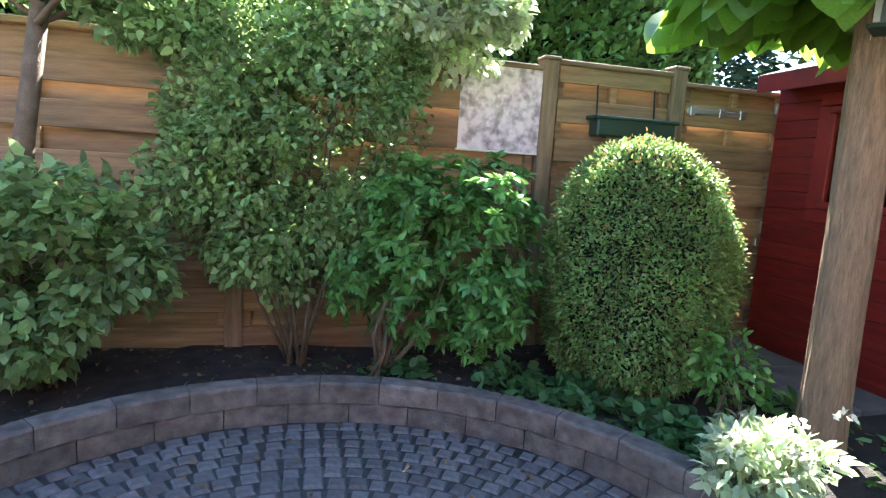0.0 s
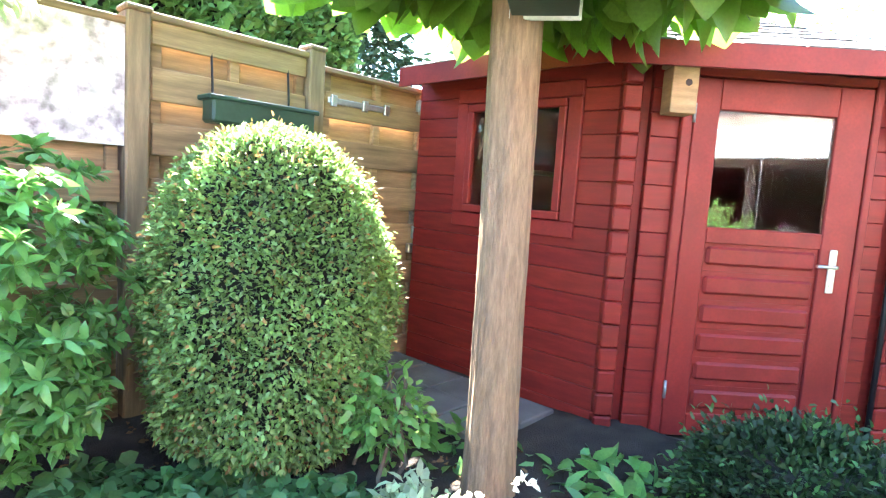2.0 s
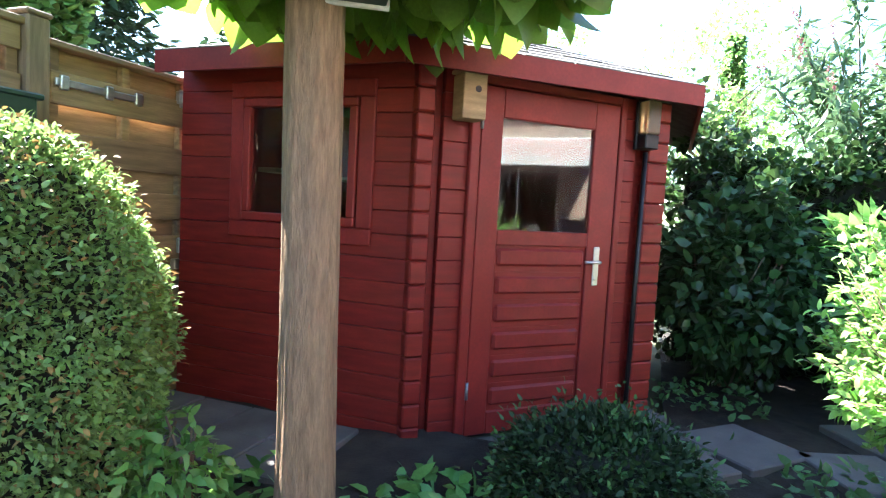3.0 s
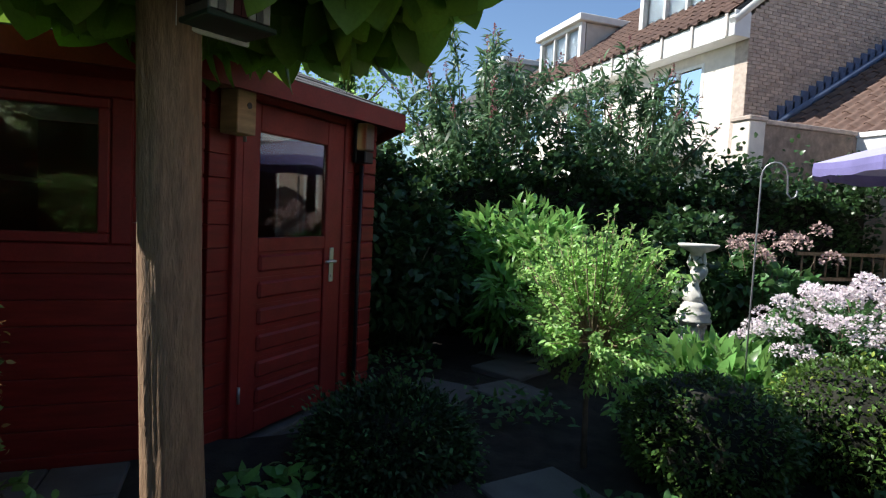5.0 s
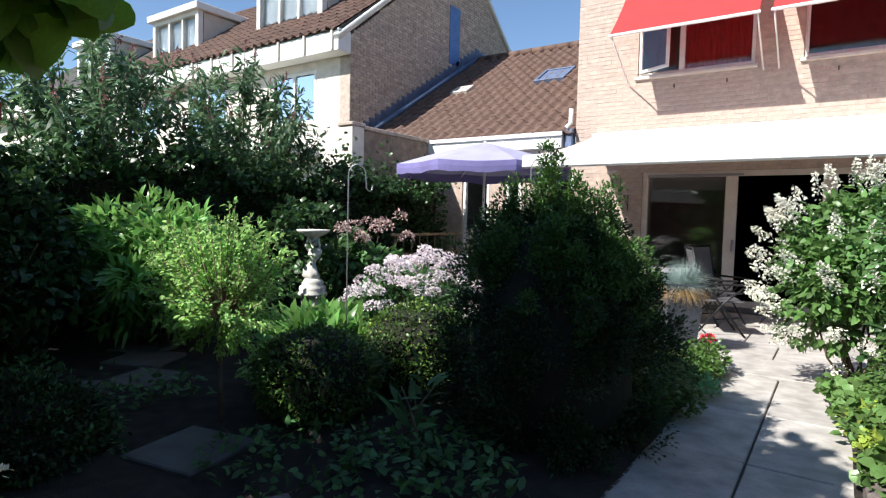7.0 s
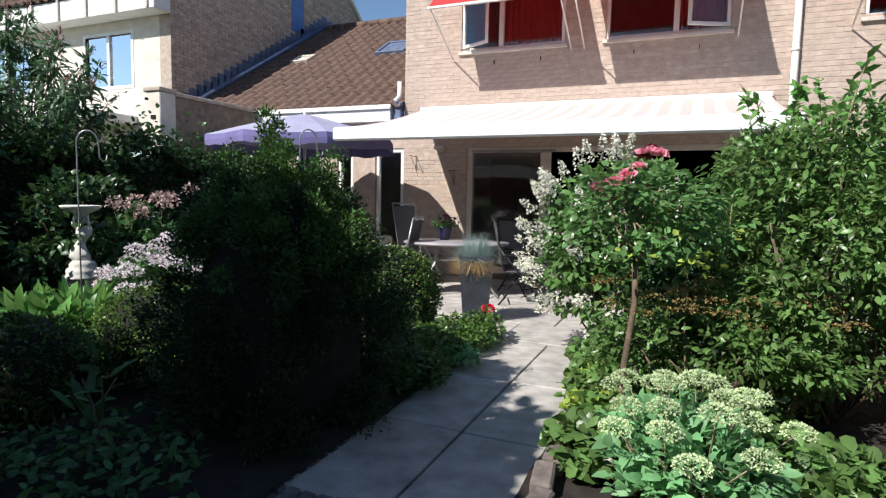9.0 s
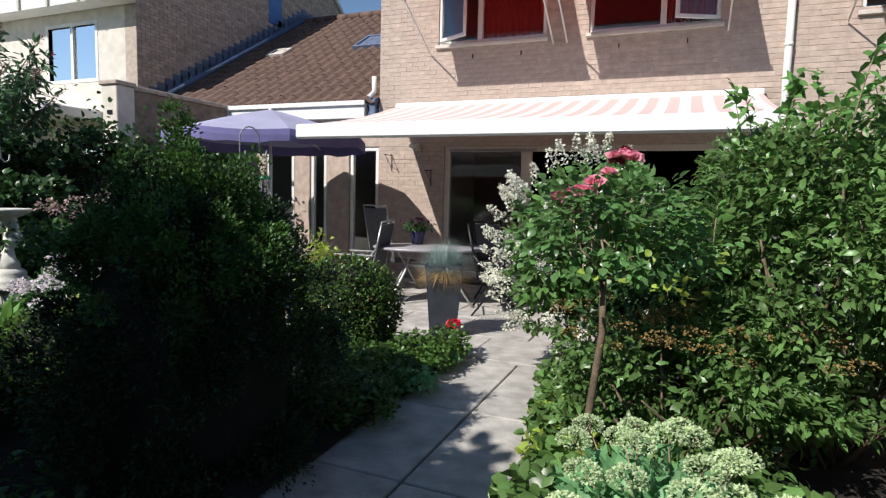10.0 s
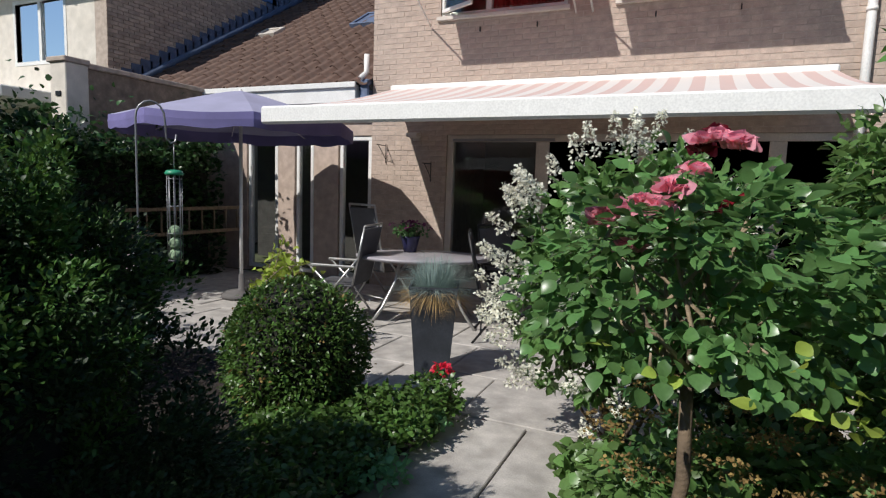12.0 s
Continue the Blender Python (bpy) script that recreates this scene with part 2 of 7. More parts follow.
def tube(bm, pts, r, sides=8, r_end=None, cap=True):
    """A round bar along points, tapering from r to r_end."""
    pts = [Vector(p) for p in pts]
    r_end = r if r_end is None else r_end
    rings = []
    side = None
    for i, p in enumerate(pts):
        d = (pts[min(i + 1, len(pts) - 1)] - pts[max(i - 1, 0)]).normalized()
        if side is None:
            side = d.orthogonal().normalized()
        side = (side - d * side.dot(d)).normalized()
        up = d.cross(side)
        rr = r + (r_end - r) * i / max(1, len(pts) - 1)
        rings.append([bm.verts.new(p + (side * math.cos(a) + up * math.sin(a)) * rr) for a in (2 * math.pi * k / sides for k in range(sides))])
    for a, b in zip(rings, rings[1:]):
        for k in range(sides):
            f = bm.faces.new((a[k], a[(k + 1) % sides], b[(k + 1) % sides], b[k]))
            f.smooth = True
    if cap:
        bm.faces.new(rings[0][::-1]), bm.faces.new(rings[-1])
    return bm


def lathe(bm, profile, sides=24, centre=(0, 0, 0), square=False):
    """A turned body from (radius, height) pairs."""
    rings = []
    for r, z in profile:
        rings.append([bm.verts.new(Vector(centre) + Vector((r * math.cos(a), r * math.sin(a), z))) for a in (2 * math.pi * (k + 0.5) / sides for k in range(sides))])
    for a, b in zip(rings, rings[1:]):
        for k in range(sides):
            bm.faces.new((a[k], a[(k + 1) % sides], b[(k + 1) % sides], b[k])).smooth = not square
    bm.faces.new(rings[0][::-1]), bm.faces.new(rings[-1])
    return bm


def arrays_mesh(name, verts, faces, mat, smooth=False):
    me = bpy.data.meshes.new(name)
    nv, nf, k = len(verts), len(faces), faces.shape[1]
    me.vertices.add(nv)
    me.vertices.foreach_set("co", np.asarray(verts, dtype=np.float32).ravel())
    me.loops.add(nf * k)
    me.loops.foreach_set("vertex_index", np.asarray(faces, dtype=np.int32).ravel())
    me.polygons.add(nf)
    me.polygons.foreach_set("loop_start", np.arange(nf, dtype=np.int32) * k)
    if smooth:
        me.polygons.foreach_set("use_smooth", np.ones(nf, dtype=bool))
    me.update(calc_edges=True)
    me.materials.append(mat)
    return me


def unit(a):
    return a / np.maximum(np.linalg.norm(a, axis=1, keepdims=True), 1e-9)


def leaves(name, at, out, length, width, mat, parent, rng, droop=0.2, spread=0.8, fold=0.18, curl=0.15, label="", narrow=True, fine=False):
    """Many folded, curled leaves at points, pointing roughly along out. Each has two halves along its midrib."""
    n = len(at)
    d = unit(out + rng.normal(0, spread, (n, 3)) + np.array([0, 0, -droop]))
    side = unit(np.cross(d, unit(rng.normal(0, 0.6, (n, 3)) + np.array([0, 0, 1.0]))))
    up = np.cross(side, d)
    ln = (length * rng.uniform(0.6, 1.25, n))[:, None]
    wd = (width * rng.uniform(0.7, 1.2, n))[:, None] * 0.5
    a, b = 0.28, 0.68
    mid = at + d * ln * 0.5 + up * ln * curl * 0.35
    tip = at + d * ln - up * ln * curl
    lift = up * wd * fold * 2
    wa, wb = (1.0, 0.8) if narrow else (1.0, 1.0)
    l1, r1 = at + d * ln * a + side * wd * wa + lift, at + d * ln * a - side * wd * wa + lift
    l2, r2 = at + d * ln * b + side * wd * wb + lift * 0.8 - up * ln * curl * 0.3, at + d * ln * b - side * wd * wb + lift * 0.8 - up * ln * curl * 0.3
    if fine:
        # a rounder outline in six stations along the midrib
        cols = []
        for s, w in ((0.0, 0.02), (0.12, 0.55), (0.32, 0.98), (0.55, 0.97), (0.78, 0.62), (0.92, 0.28), (1.0, 0.02)):
            c = at + d * ln * s + up * ln * curl * (0.9 * s - 1.5 * s * s)
            edge = side * wd * w * 1.05
            rise = up * wd * w * fold * 2
            cols += [c + edge + rise, c, c - edge + rise]
        verts = np.stack(cols, axis=1).reshape(-1, 3)
        k = (np.arange(n) * 21)[:, None]
        quads = np.concatenate([k + np.array([[3 * i + j, 3 * i + j + 1, 3 * i + j + 4, 3 * i + j + 3]]) for i in range(6) for j in (0, 1)])
        return put(name, arrays_mesh(name, verts, quads, mat, True), parent, None, label)
    verts = np.stack([at, l1, l2, tip, r2, r1, mid], axis=1).reshape(-1, 3)
    base = (np.arange(n) * 7)[:, None]
    tri = np.concatenate([base + np.array([[0, 6, 1]]), base + np.array([[1, 6, 2]]), base + np.array([[6, 3, 2]]),
                          base + np.array([[0, 5, 6]]), base + np.array([[5, 4, 6]]), base + np.array([[6, 4, 3]])], axis=0)
    ob = put(name, arrays_mesh(name, verts, tri, mat, True), parent, None, label)
    return ob


def lumps(rng, count, size, centre, grow=0.5):
    """Centres and radii of leaf clumps spread through an ellipsoid."""
    v = unit(rng.normal(0, 1, (count, 3))) * (rng.uniform(0.15, 1, (count, 1)) ** grow)
    return np.array(centre) + v * np.array(size), v


def crown_points(rng, n, size, centre, clumps=40, clump=0.3, shell=0.75, grow=0.4, floor=None):
    """Leaf points on the skins of many clumps in an ellipsoid: an uneven outline with gaps. Returns points and outward ways."""
    c, v = lumps(rng, clumps, np.array(size) * (1 - clump * 0.6), centre, grow)
    pick = rng.integers(0, clumps, n)
    rad = rng.uniform(0.6, 1.25, clumps)[pick][:, None] * clump * np.array(size)
    o = unit(rng.normal(0, 1, (n, 3)))
    p = c[pick] + o * rad * (rng.uniform(shell ** 3, 1, (n, 1)) ** (1 / 3))
    out = unit(o + 0.7 * v[pick])
    if floor is not None:
        keep = p[:, 2] > floor
        p, out = p[keep], out[keep]
    return p, out


def hull_points(rng, n, profile, centre, jitter=0.03, depth=0.1):
    """Points just under the skin of a clipped body given by (radius, height) pairs."""
    pr = np.array(profile, dtype=float)
    seg = np.hypot(np.diff(pr[:, 0]), np.diff(pr[:, 1])) * (pr[:-1, 0] + pr[1:, 0] + 0.02)
    cum = np.concatenate([[0], np.cumsum(seg)]) / seg.sum()
    u = rng.uniform(0, 1, n)
    i = np.clip(np.searchsorted(cum, u) - 1, 0, len(seg) - 1)
    f = ((u - cum[i]) / np.maximum(cum[i + 1] - cum[i], 1e-9))
    r = pr[i, 0] + f * (pr[i + 1, 0] - pr[i, 0])
    z = pr[i, 1] + f * (pr[i + 1, 1] - pr[i, 1])
    a = rng.uniform(0, 2 * math.pi, n)
    dr, dz = pr[i + 1, 0] - pr[i, 0], pr[i + 1, 1] - pr[i, 1]
    nr, nz = dz, -dr
    out = unit(np.stack([nr * np.cos(a), nr * np.sin(a), nz], axis=1))
    wob = 1 + 0.05 * np.sin(3 * a + 5 * z) + 0.035 * np.sin(7 * a - 9 * z) + 0.03 * np.sin(13 * a + 17 * z)
    p = np.stack([r * wob * np.cos(a), r * wob * np.sin(a), z], axis=1) + np.array(centre)
    p -= out * (rng.uniform(0, 1, (n, 1)) ** 2 * depth) - rng.normal(0, jitter, (n, 3))
    return p, out


def stems(name, base, tips, mat, parent, r=0.012, rng=None, bend=0.08):
    bm = bmesh.new()
    for t in tips:
        b = Vector(base) + Vector((rng.uniform(-0.05, 0.05), rng.uniform(-0.05, 0.05), 0))
        t = Vector(t)
        k = Vector(rng.normal(0, bend, 3))
        tube(bm, [b, b.lerp(t, 0.35) + k, b.lerp(t, 0.7) + k * 0.6, t], r, 6, r * 0.35)
    return part(name, bm, mat, parent)

# ---- ground, kerb ring, fence, house ----
RC, RI, RO = (0.07, 0.94), 1.51, 1.63           # centre and radii of the kerb ring round the sett circle
bm = bmesh.new()
box(bm, -300, -300, -0.5, 300, 300, -0.06)
setting("ground", bm, GRASS_GROUND, "flat earth ground reaching the horizon", "ground")


def bed(name, x0, y0, x1, y1, z, label):
    """A planted bed: a gently uneven sheet of dark earth with skirts."""
    bm = bmesh.new()
    nx, ny = max(2, int((x1 - x0) / 0.15)), max(2, int((y1 - y0) / 0.15))
    bmesh.ops.create_grid(bm, x_segments=nx, y_segments=ny, size=0.5)
    for v in bm.verts:
        x, y = x0 + (v.co.x + 0.5) * (x1 - x0), y0 + (v.co.y + 0.5) * (y1 - y0)
        rim = math.hypot(x - RC[0], y - RC[1])
        inside = rim < RO + 0.02 and y > 0.2
        zz = z + 0.035 * noise.noise((x * 2.1, y * 2.1, 0.3)) + 0.02 * noise.noise((x * 9, y * 9, 1.3))
        v.co = Vector((x, y, -0.055 if inside or rim < RI else zz))
    setting(name, bm, SOIL, label, "soil")


bed("soil_bed_back", -5.0, 0.5, 3.45, 3.3, 0.13, "dark crumbly garden earth behind the kerb ring")
bed("soil_bed_side", 0.62, -4.1, 7.6, 0.5, 0.02, "dark shaded garden earth between the path and the side hedge")
bed("soil_bed_rose", -5.0, -4.1, -0.38, 0.5, 0.03, "dark garden earth under the rose and sedum")

# kerb ring of concrete edging stones
kerb = tagged(thing("kerb_ring", "curved low kerb of weathered grey concrete edging stones", "kerb"), kind="structure")
def kerb_stone(a0, a1, r0, r1, z0, z1):
    """A curved walling stone between two angles, with chamfered arrises and a roughened face."""
    bm = bmesh.new()
    ring = []
    for k in range(6):
        a = a0 + (a1 - a0) * k / 5
        c, s = math.cos(a), math.sin(a)
        pull = 0.007 if k in (0, 5) else 0.0
        row = []
        for r, z in ((r0 + pull, z0), (r0 + pull, (z0 + z1) / 2), (r0 + pull, z1 - 0.012), (r0 + 0.014, z1), (r1 - 0.014, z1), (r1, z1 - 0.012), (r1, z0)):
            q = Vector((RC[0] + r * c, RC[1] + r * s, z))
            row.append(bm.verts.new(q + Vector((c, s, 0.4)) * 0.005 * noise.noise(q * 17)))
        ring.append(row)
    for p, q in zip(ring, ring[1:]):
        for k in range(6):
            bm.faces.new((p[k], p[k + 1], q[k + 1], q[k]))
    bm.faces.new(ring[0]), bm.faces.new(ring[-1][::-1])
    bmesh.ops.recalc_face_normals(bm, faces=bm.faces)
    put("kerb_stone", mesh_of("kerb_stone", bm, KERB), kerb)


for course, (r0, r1, z0, z1) in enumerate(((RI + 0.004, RO, -0.05, 0.098), (RI - 0.004, RO, 0.101, 0.2))):
    for i in range(22):
        a = -28 + (i + 0.5 * course) * 10.9
        kerb_stone(radians(a), radians(a + 10.9 - 0.16), r0, r1, z0, z1)

# setts laid in rings on sand
bm = bmesh.new()
lathe(bm, [(RI + 0.02, -0.05), (RI + 0.02, -0.003), (0.01, -0.003)], 48, (RC[0], RC[1], 0))
setting("sett_bedding", bm, SAND, "grey sand joints of the sett paving", "paving")
setts = tagged(thing("sett_paving", "circle of small worn grey stone setts", "paving"), kind="structure")
rng = np.random.default_rng(5)


def sett_mesh(w, l):
    bm = bmesh.new()
    b = bmesh.new()
    bmesh.ops.create_cube(b, size=1)
    for v in b.verts:
        v.co = Vector((v.co.x * l, v.co.y * w, v.co.z * 0.06 - 0.03))
    bmesh.ops.bevel(b, geom=[e for e in b.edges if all(v.co.z > -0.01 for v in e.verts)], offset=0.011, segments=1, affect="EDGES")
    return merge(bm, b)


sett_places = []
row = 0
r = RI - 0.045
while r > 0.06:
    count = max(3, int(2 * math.pi * r / 0.086))
    for k in range(count):
        a = 2 * math.pi * (k + 0.5 * (row % 2)) / count + rng.normal(0, 0.004)
        sett_places.append((RC[0] + r * math.cos(a), RC[1] + r * math.sin(a), math.degrees(a) + 90 + rng.normal(0, 2.5), rng.normal(0, 0.0025)))
    r -= 0.082
    row += 1
for x in np.arange(-1.3, 1.4, 0.085):
    for y in np.arange(-1.3, 0.3, 0.085):
        if math.hypot(x - RC[0], y - RC[1]) > RI + 0.01 and -1.35 < x < 0.7 and not (x > -0.38 and x < 0.6 and y < -0.85):
            sett_places.append((x, y, rng.normal(0, 2.5), rng.normal(0, 0.0025)))
near = sorted(range(len(sett_places)), key=lambda i: (sett_places[i][0] - 0.3) ** 2 + (sett_places[i][1] - 2.0) ** 2)
sett_variants = [mesh_of("sett", sett_mesh(0.074, 0.075 + d), SETT) for d in (0.0, 0.006, -0.006, 0.003)]
for j in near[:300]:
    x, y, a, dz = sett_places[j]
    put("sett", sett_variants[j % 4], setts, pose(x, y, dz + 0.006, rng.normal(0, 1.2), rng.normal(0, 1.2), a))
bm = bmesh.new()
b = sett_mesh(0.074, 0.076)
base_v, base_f = [v.co.copy() for v in b.verts], [[v.index for v in f.verts] for f in b.faces]
b.verts.index_update()
b.free()
vs, fs = [], []
for j in near[300:]:
    x, y, a, dz = sett_places[j]
    m = pose(x, y, dz + 0.006, rng.normal(0, 1.2), rng.normal(0, 1.2), a)
    k = len(vs)
    vs += [tuple(m @ v) for v in base_v]
    fs += [[i + k for i in f] for f in base_f]
me = bpy.data.meshes.new("sett_field")
me.from_pydata(vs, [], fs)
me.materials.append(SETT_REST)
tagged(put("sett_field", me, setts), kind="stuff")
bm.free()

# slab path and patio
slab_parent = tagged(thing("slab_paving", "pale weathered concrete slabs of the path and patio", "paving"), kind="structure")
bm = bmesh.new()
box(bm, -2.6, -7.88, -0.056, 7.2, -3.9, -0.02)
box(bm, -0.45, -3.9, -0.055, 0.66, -0.75, -0.02)
setting("slab_bedding", bm, SAND, "dark sandy joints between the slabs", "paving")


def slab(x0, y0, x1, y1, mat=SLAB, top=0.0, parent=slab_parent, skew=0.0):
    bm = block(x0 + 0.007, y0 + 0.007, -0.05, x1 - 0.007, y1 - 0.007, top + rng.normal(0, 0.0025), 0.006)
    put("slab", mesh_of("slab", bm, mat), parent, pose(0, 0, 0))


for y0, y1 in ((-1.75, -0.8), (-2.75, -1.75), (-3.95, -2.75)):
    slab(-0.42, y0, 0.12, y1)
    slab(0.12, y0, 0.66, y1)
for i in range(12):
    for j in range(5):
        x0, y0 = -2.6 + i * 0.8 - (0.36 if j % 2 else 0), -3.95 - (j + 1) * 0.785
        slab(x0, y0, x0 + 0.8, y0 + 0.785)


# fence along the back: posts, overlapping boards, cap
def board(x0, x1, z0, z1, y, lean, mat, parent, name="board", thick=0.018):
    bm = bmesh.new()
    bmesh.ops.create_cube(bm, size=1)
    L, H = x1 - x0, z1 - z0
    for v in bm.verts:
        v.co = Vector((v.co.x * L, v.co.y * thick, v.co.z * H))
    bmesh.ops.bevel(bm, geom=bm.edges[:], offset=0.004, segments=1, affect="EDGES")
    put(name, mesh_of(name, bm, mat), parent, pose((x0 + x1) / 2, y, (z0 + z1) / 2, lean, 0, 0))


FY = 3.27


def board_panel(x0, x1, z0, top, parent):
    """Two layers of boards with a gap between them, the rear ones closing the spaces of the front ones."""
    z, k = z0, 0
    while z < top - 0.06:
        h = min(0.148 + rng.normal(0, 0.003), top - z)
        rear = k % 2
        board(x0 + rng.uniform(0, 0.01), x1 - rng.uniform(0, 0.01), z, z + h, FY + (0.034 if rear else -0.03) + rng.normal(0, 0.003), rng.normal(0, 0.7), FENCE, parent, "board", 0.02)
        z += h - 0.024 + rng.normal(0, 0.006)
        k += 1
    for xx in np.linspace(x0 + 0.03, x1 - 0.03, 3):
        part("batten", block(xx - 0.025, FY - 0.018, z0, xx + 0.025, FY + 0.022, top, 0.004), FENCE, parent)


fence = thing("garden_fence", "weathered brown wooden fence of overlapping horizontal boards between posts", "fence")
for x0, x1, top in ((-4.4, -2.35, 1.8), (-2.27, -0.35, 1.85), (-0.27, 1.5, 1.9), (1.62, 2.44, 1.95)):
    panel = part("fence_panel", block(x0 - 0.02, FY - 0.055, top, x1 + 0.02, FY + 0.055, top + 0.035, 0.006), FENCE, fence)
    board_panel(x0, x1, 0.1, top, panel)
for x, top in ((-2.31, 1.9), (-0.31, 1.93), (1.56, 1.97), (2.49, 2.0)):
    bm = block(x - 0.05, FY - 0.07, 0.0, x + 0.05, FY + 0.05, top, 0.008)
    box(bm, x - 0.058, FY - 0.078, top, x + 0.058, FY + 0.058, top + 0.025, 0.008)
    part("post", bm, POST, fence, "square timber post with a flat cap")
gate = thing("garden_gate", "closed wooden board gate between fence and red shed", "gate")
board_panel(2.56, 3.38, 0.12, 1.9, gate)
part("cap", block(2.55, FY - 0.05, 1.9, 3.39, FY + 0.05, 1.93, 0.005), FENCE, gate)
bm = bmesh.new()
box(bm, 2.58, FY - 0.05, 1.73, 3.05, FY - 0.028, 1.765, 0.004)
for x in (2.62, 2.85, 3.02):
    box(bm, x - 0.02, FY - 0.055, 1.715, x + 0.02, FY - 0.03, 1.78, 0.004)
part("strap_hinge", bm, STEEL, gate, "galvanised strap hinge")
bm = bmesh.new()
box(bm, 3.28, FY - 0.06, 1.78, 3.4, FY - 0.03, 1.85, 0.004)
box(bm, 3.3, FY - 0.075, 1.76, 3.33, FY - 0.03, 1.86, 0.004)
part("bolt", bm, STEEL, gate, "galvanised sliding bolt")
bm = bmesh.new()
box(bm, 3.3, FY - 0.06, 0.93, 3.36, FY - 0.03, 1.02, 0.006)
box(bm, 3.26, FY - 0.07, 0.84, 3.36, FY - 0.03, 0.9, 0.006)
tube(bm, [(3.28, FY - 0.05, 0.87), (3.4, FY - 0.06, 0.87)], 0.01)
part("latch", bm, STEEL, gate, "galvanised gate latch")

bm = bmesh.new()
for k in range(13):
    box(bm, -4.53 + (0.03 if k % 2 else 0), -7.8, 0.1 + k * 0.13, -4.5 + (0.03 if k % 2 else 0), 3.3, 0.235 + k * 0.13, 0.004)
setting("wall_garden_side", bm, FENCE, "plain wooden board fence closing the far side of the garden", "fence")

# ---- own house ----
WY = -7.89
wall_parent = tagged(thing("wall_house", "buff brick rear wall of the house with white mortar", "wall"), kind="structure")
# openings: x0, z0, x1, z1
OPEN = [(-4.2, 0.1, 2.5, 2.2), (0.92, 3.78, 2.65, 5.2), (-1.41, 3.78, 0.3, 5.2), (-4.6, 3.82, -2.95, 5.2)]


def wall_with_holes(x0, x1, z0, z1, y0, y1, holes, mat, name, parent):
    """A thick wall in the xz plane, cut by rectangular openings."""
    xs = sorted({x0, x1, *[h[0] for h in holes], *[h[2] for h in holes]})
    xs = [x for x in xs if x0 <= x <= x1]
    bm = bmesh.new()
    for a, b in zip(xs, xs[1:]):
        cuts = sorted((max(h[1], z0), min(h[3], z1)) for h in holes if h[0] <= a + 1e-6 and h[2] >= b - 1e-6)
        z = z0
        for c, d in cuts:
            if c > z:
                box(bm, a, y0, z, b, y1, c)
            z = max(z, d)
        if z < z1:
            box(bm, a, y0, z, b, y1, z1)
    return part(name, bm, mat, parent)


wall_with_holes(-6.0, 3.7, -0.05, 5.9, WY - 0.28, WY - 0.002, OPEN, MORTAR, "mortar_wall", wall_parent)


def lay_bricks(x0, x1, z0, z1, holes, parent, m, near_key, single, rest, limit=300, skip=None):
    """Running-bond bricks standing 10 mm proud of the mortar; the nearest ones are pieces of their own."""
    bl, bh, joint = 0.205, 0.06, 0.011
    spots = []
    row = 0
    z = z0
    while z + bh <= z1:
        x = x0 - (0.108 if row % 2 else 0)
        while x < x1:
            a, b = max(x, x0), min(x + bl, x1)
            pieces = [(a, b)]
            for h in holes:
                if h[1] < z + bh * 0.6 and h[3] > z + bh * 0.4:
                    pieces = [q for p in pieces for q in ((p[0], min(p[1], h[0])), (max(p[0], h[2]), p[1])) if q[1] - q[0] > 0.03]
            for a, b in pieces:
                if b - a > 0.03 and not (skip and skip((a + b) / 2, z)):
                    spots.append((a, b, z))
            x += bl + joint
        z += bh + joint
        row += 1
    spots.sort(key=lambda s: near_key((s[0] + s[1]) / 2, s[2]))
    cache = {}
    for a, b, z in spots[:limit]:
        key = round((b - a) * 50)
        if key not in cache:
            L = key / 50
            cache[key] = mesh_of("brick", block(-L / 2, -0.012, -bh / 2, L / 2, 0.012, bh / 2, 0.003), single)
        put("brick", cache[key], parent, m @ pose((a + b) / 2, rng.normal(0, 0.0012), z + bh / 2, 0, rng.normal(0, 0.25), 0))
    vs, fs = [], []
    quad = [(0, 1, 2, 3), (4, 5, 1, 0), (1, 5, 6, 2), (3, 2, 6, 7), (4, 0, 3, 7)]
    for a, b, z in spots[limit:]:
        d = rng.normal(0.011, 0.0012)
        k = len(vs)
        vs += [tuple(m @ Vector(p)) for p in ((a + .002, d, z + .002), (b - .002, d, z + .002), (b - .002, d, z + bh - .002), (a + .002, d, z + bh - .002), (a, -.012, z), (b, -.012, z), (b, -.012, z + bh), (a, -.012, z + bh))]
        fs += [[i + k for i in q[::-1]] for q in quad]
    me = bpy.data.meshes.new("brickwork")
    me.from_pydata(vs, [], fs)
    me.materials.append(rest)
    tagged(put("brickwork", me, parent), kind="stuff")


lay_bricks(-5.0, 3.7, 0.0, 5.9, OPEN, wall_parent, pose(0, WY - 0.009, 0), lambda x, z: abs(x - 2.2) + abs(z - 2.9) * 1.3, BRICK, BRICK_REST)
# gable end and rooms behind the wall
bm = bmesh.new()
box(bm, 3.42, WY - 8, -0.05, 3.69, WY - 0.3, 5.9)
setting("wall_side", bm, MORTAR, "buff side wall of the house", "wall")
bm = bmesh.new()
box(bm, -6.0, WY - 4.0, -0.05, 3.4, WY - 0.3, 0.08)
setting("floor_inside", bm, DARK, "indoor floor behind the patio doors, its dimness put into the colour", "floor")
bm = bmesh.new()
box(bm, -6.0, WY - 4.2, 0.08, 3.4, WY - 4.0, 5.9)
box(bm, -6.2, WY - 4.0, 0.08, -6.0, WY - 0.3, 5.9)
setting("wall_inside", bm, material("indoor_plaster", (0.3, 0.28, 0.25), 0.9, bump=0.05), "plain indoor wall of the house", "wall")
bm = bmesh.new()
box(bm, -6.0, WY - 4.0, 2.5, 3.4, WY - 0.29, 2.75)
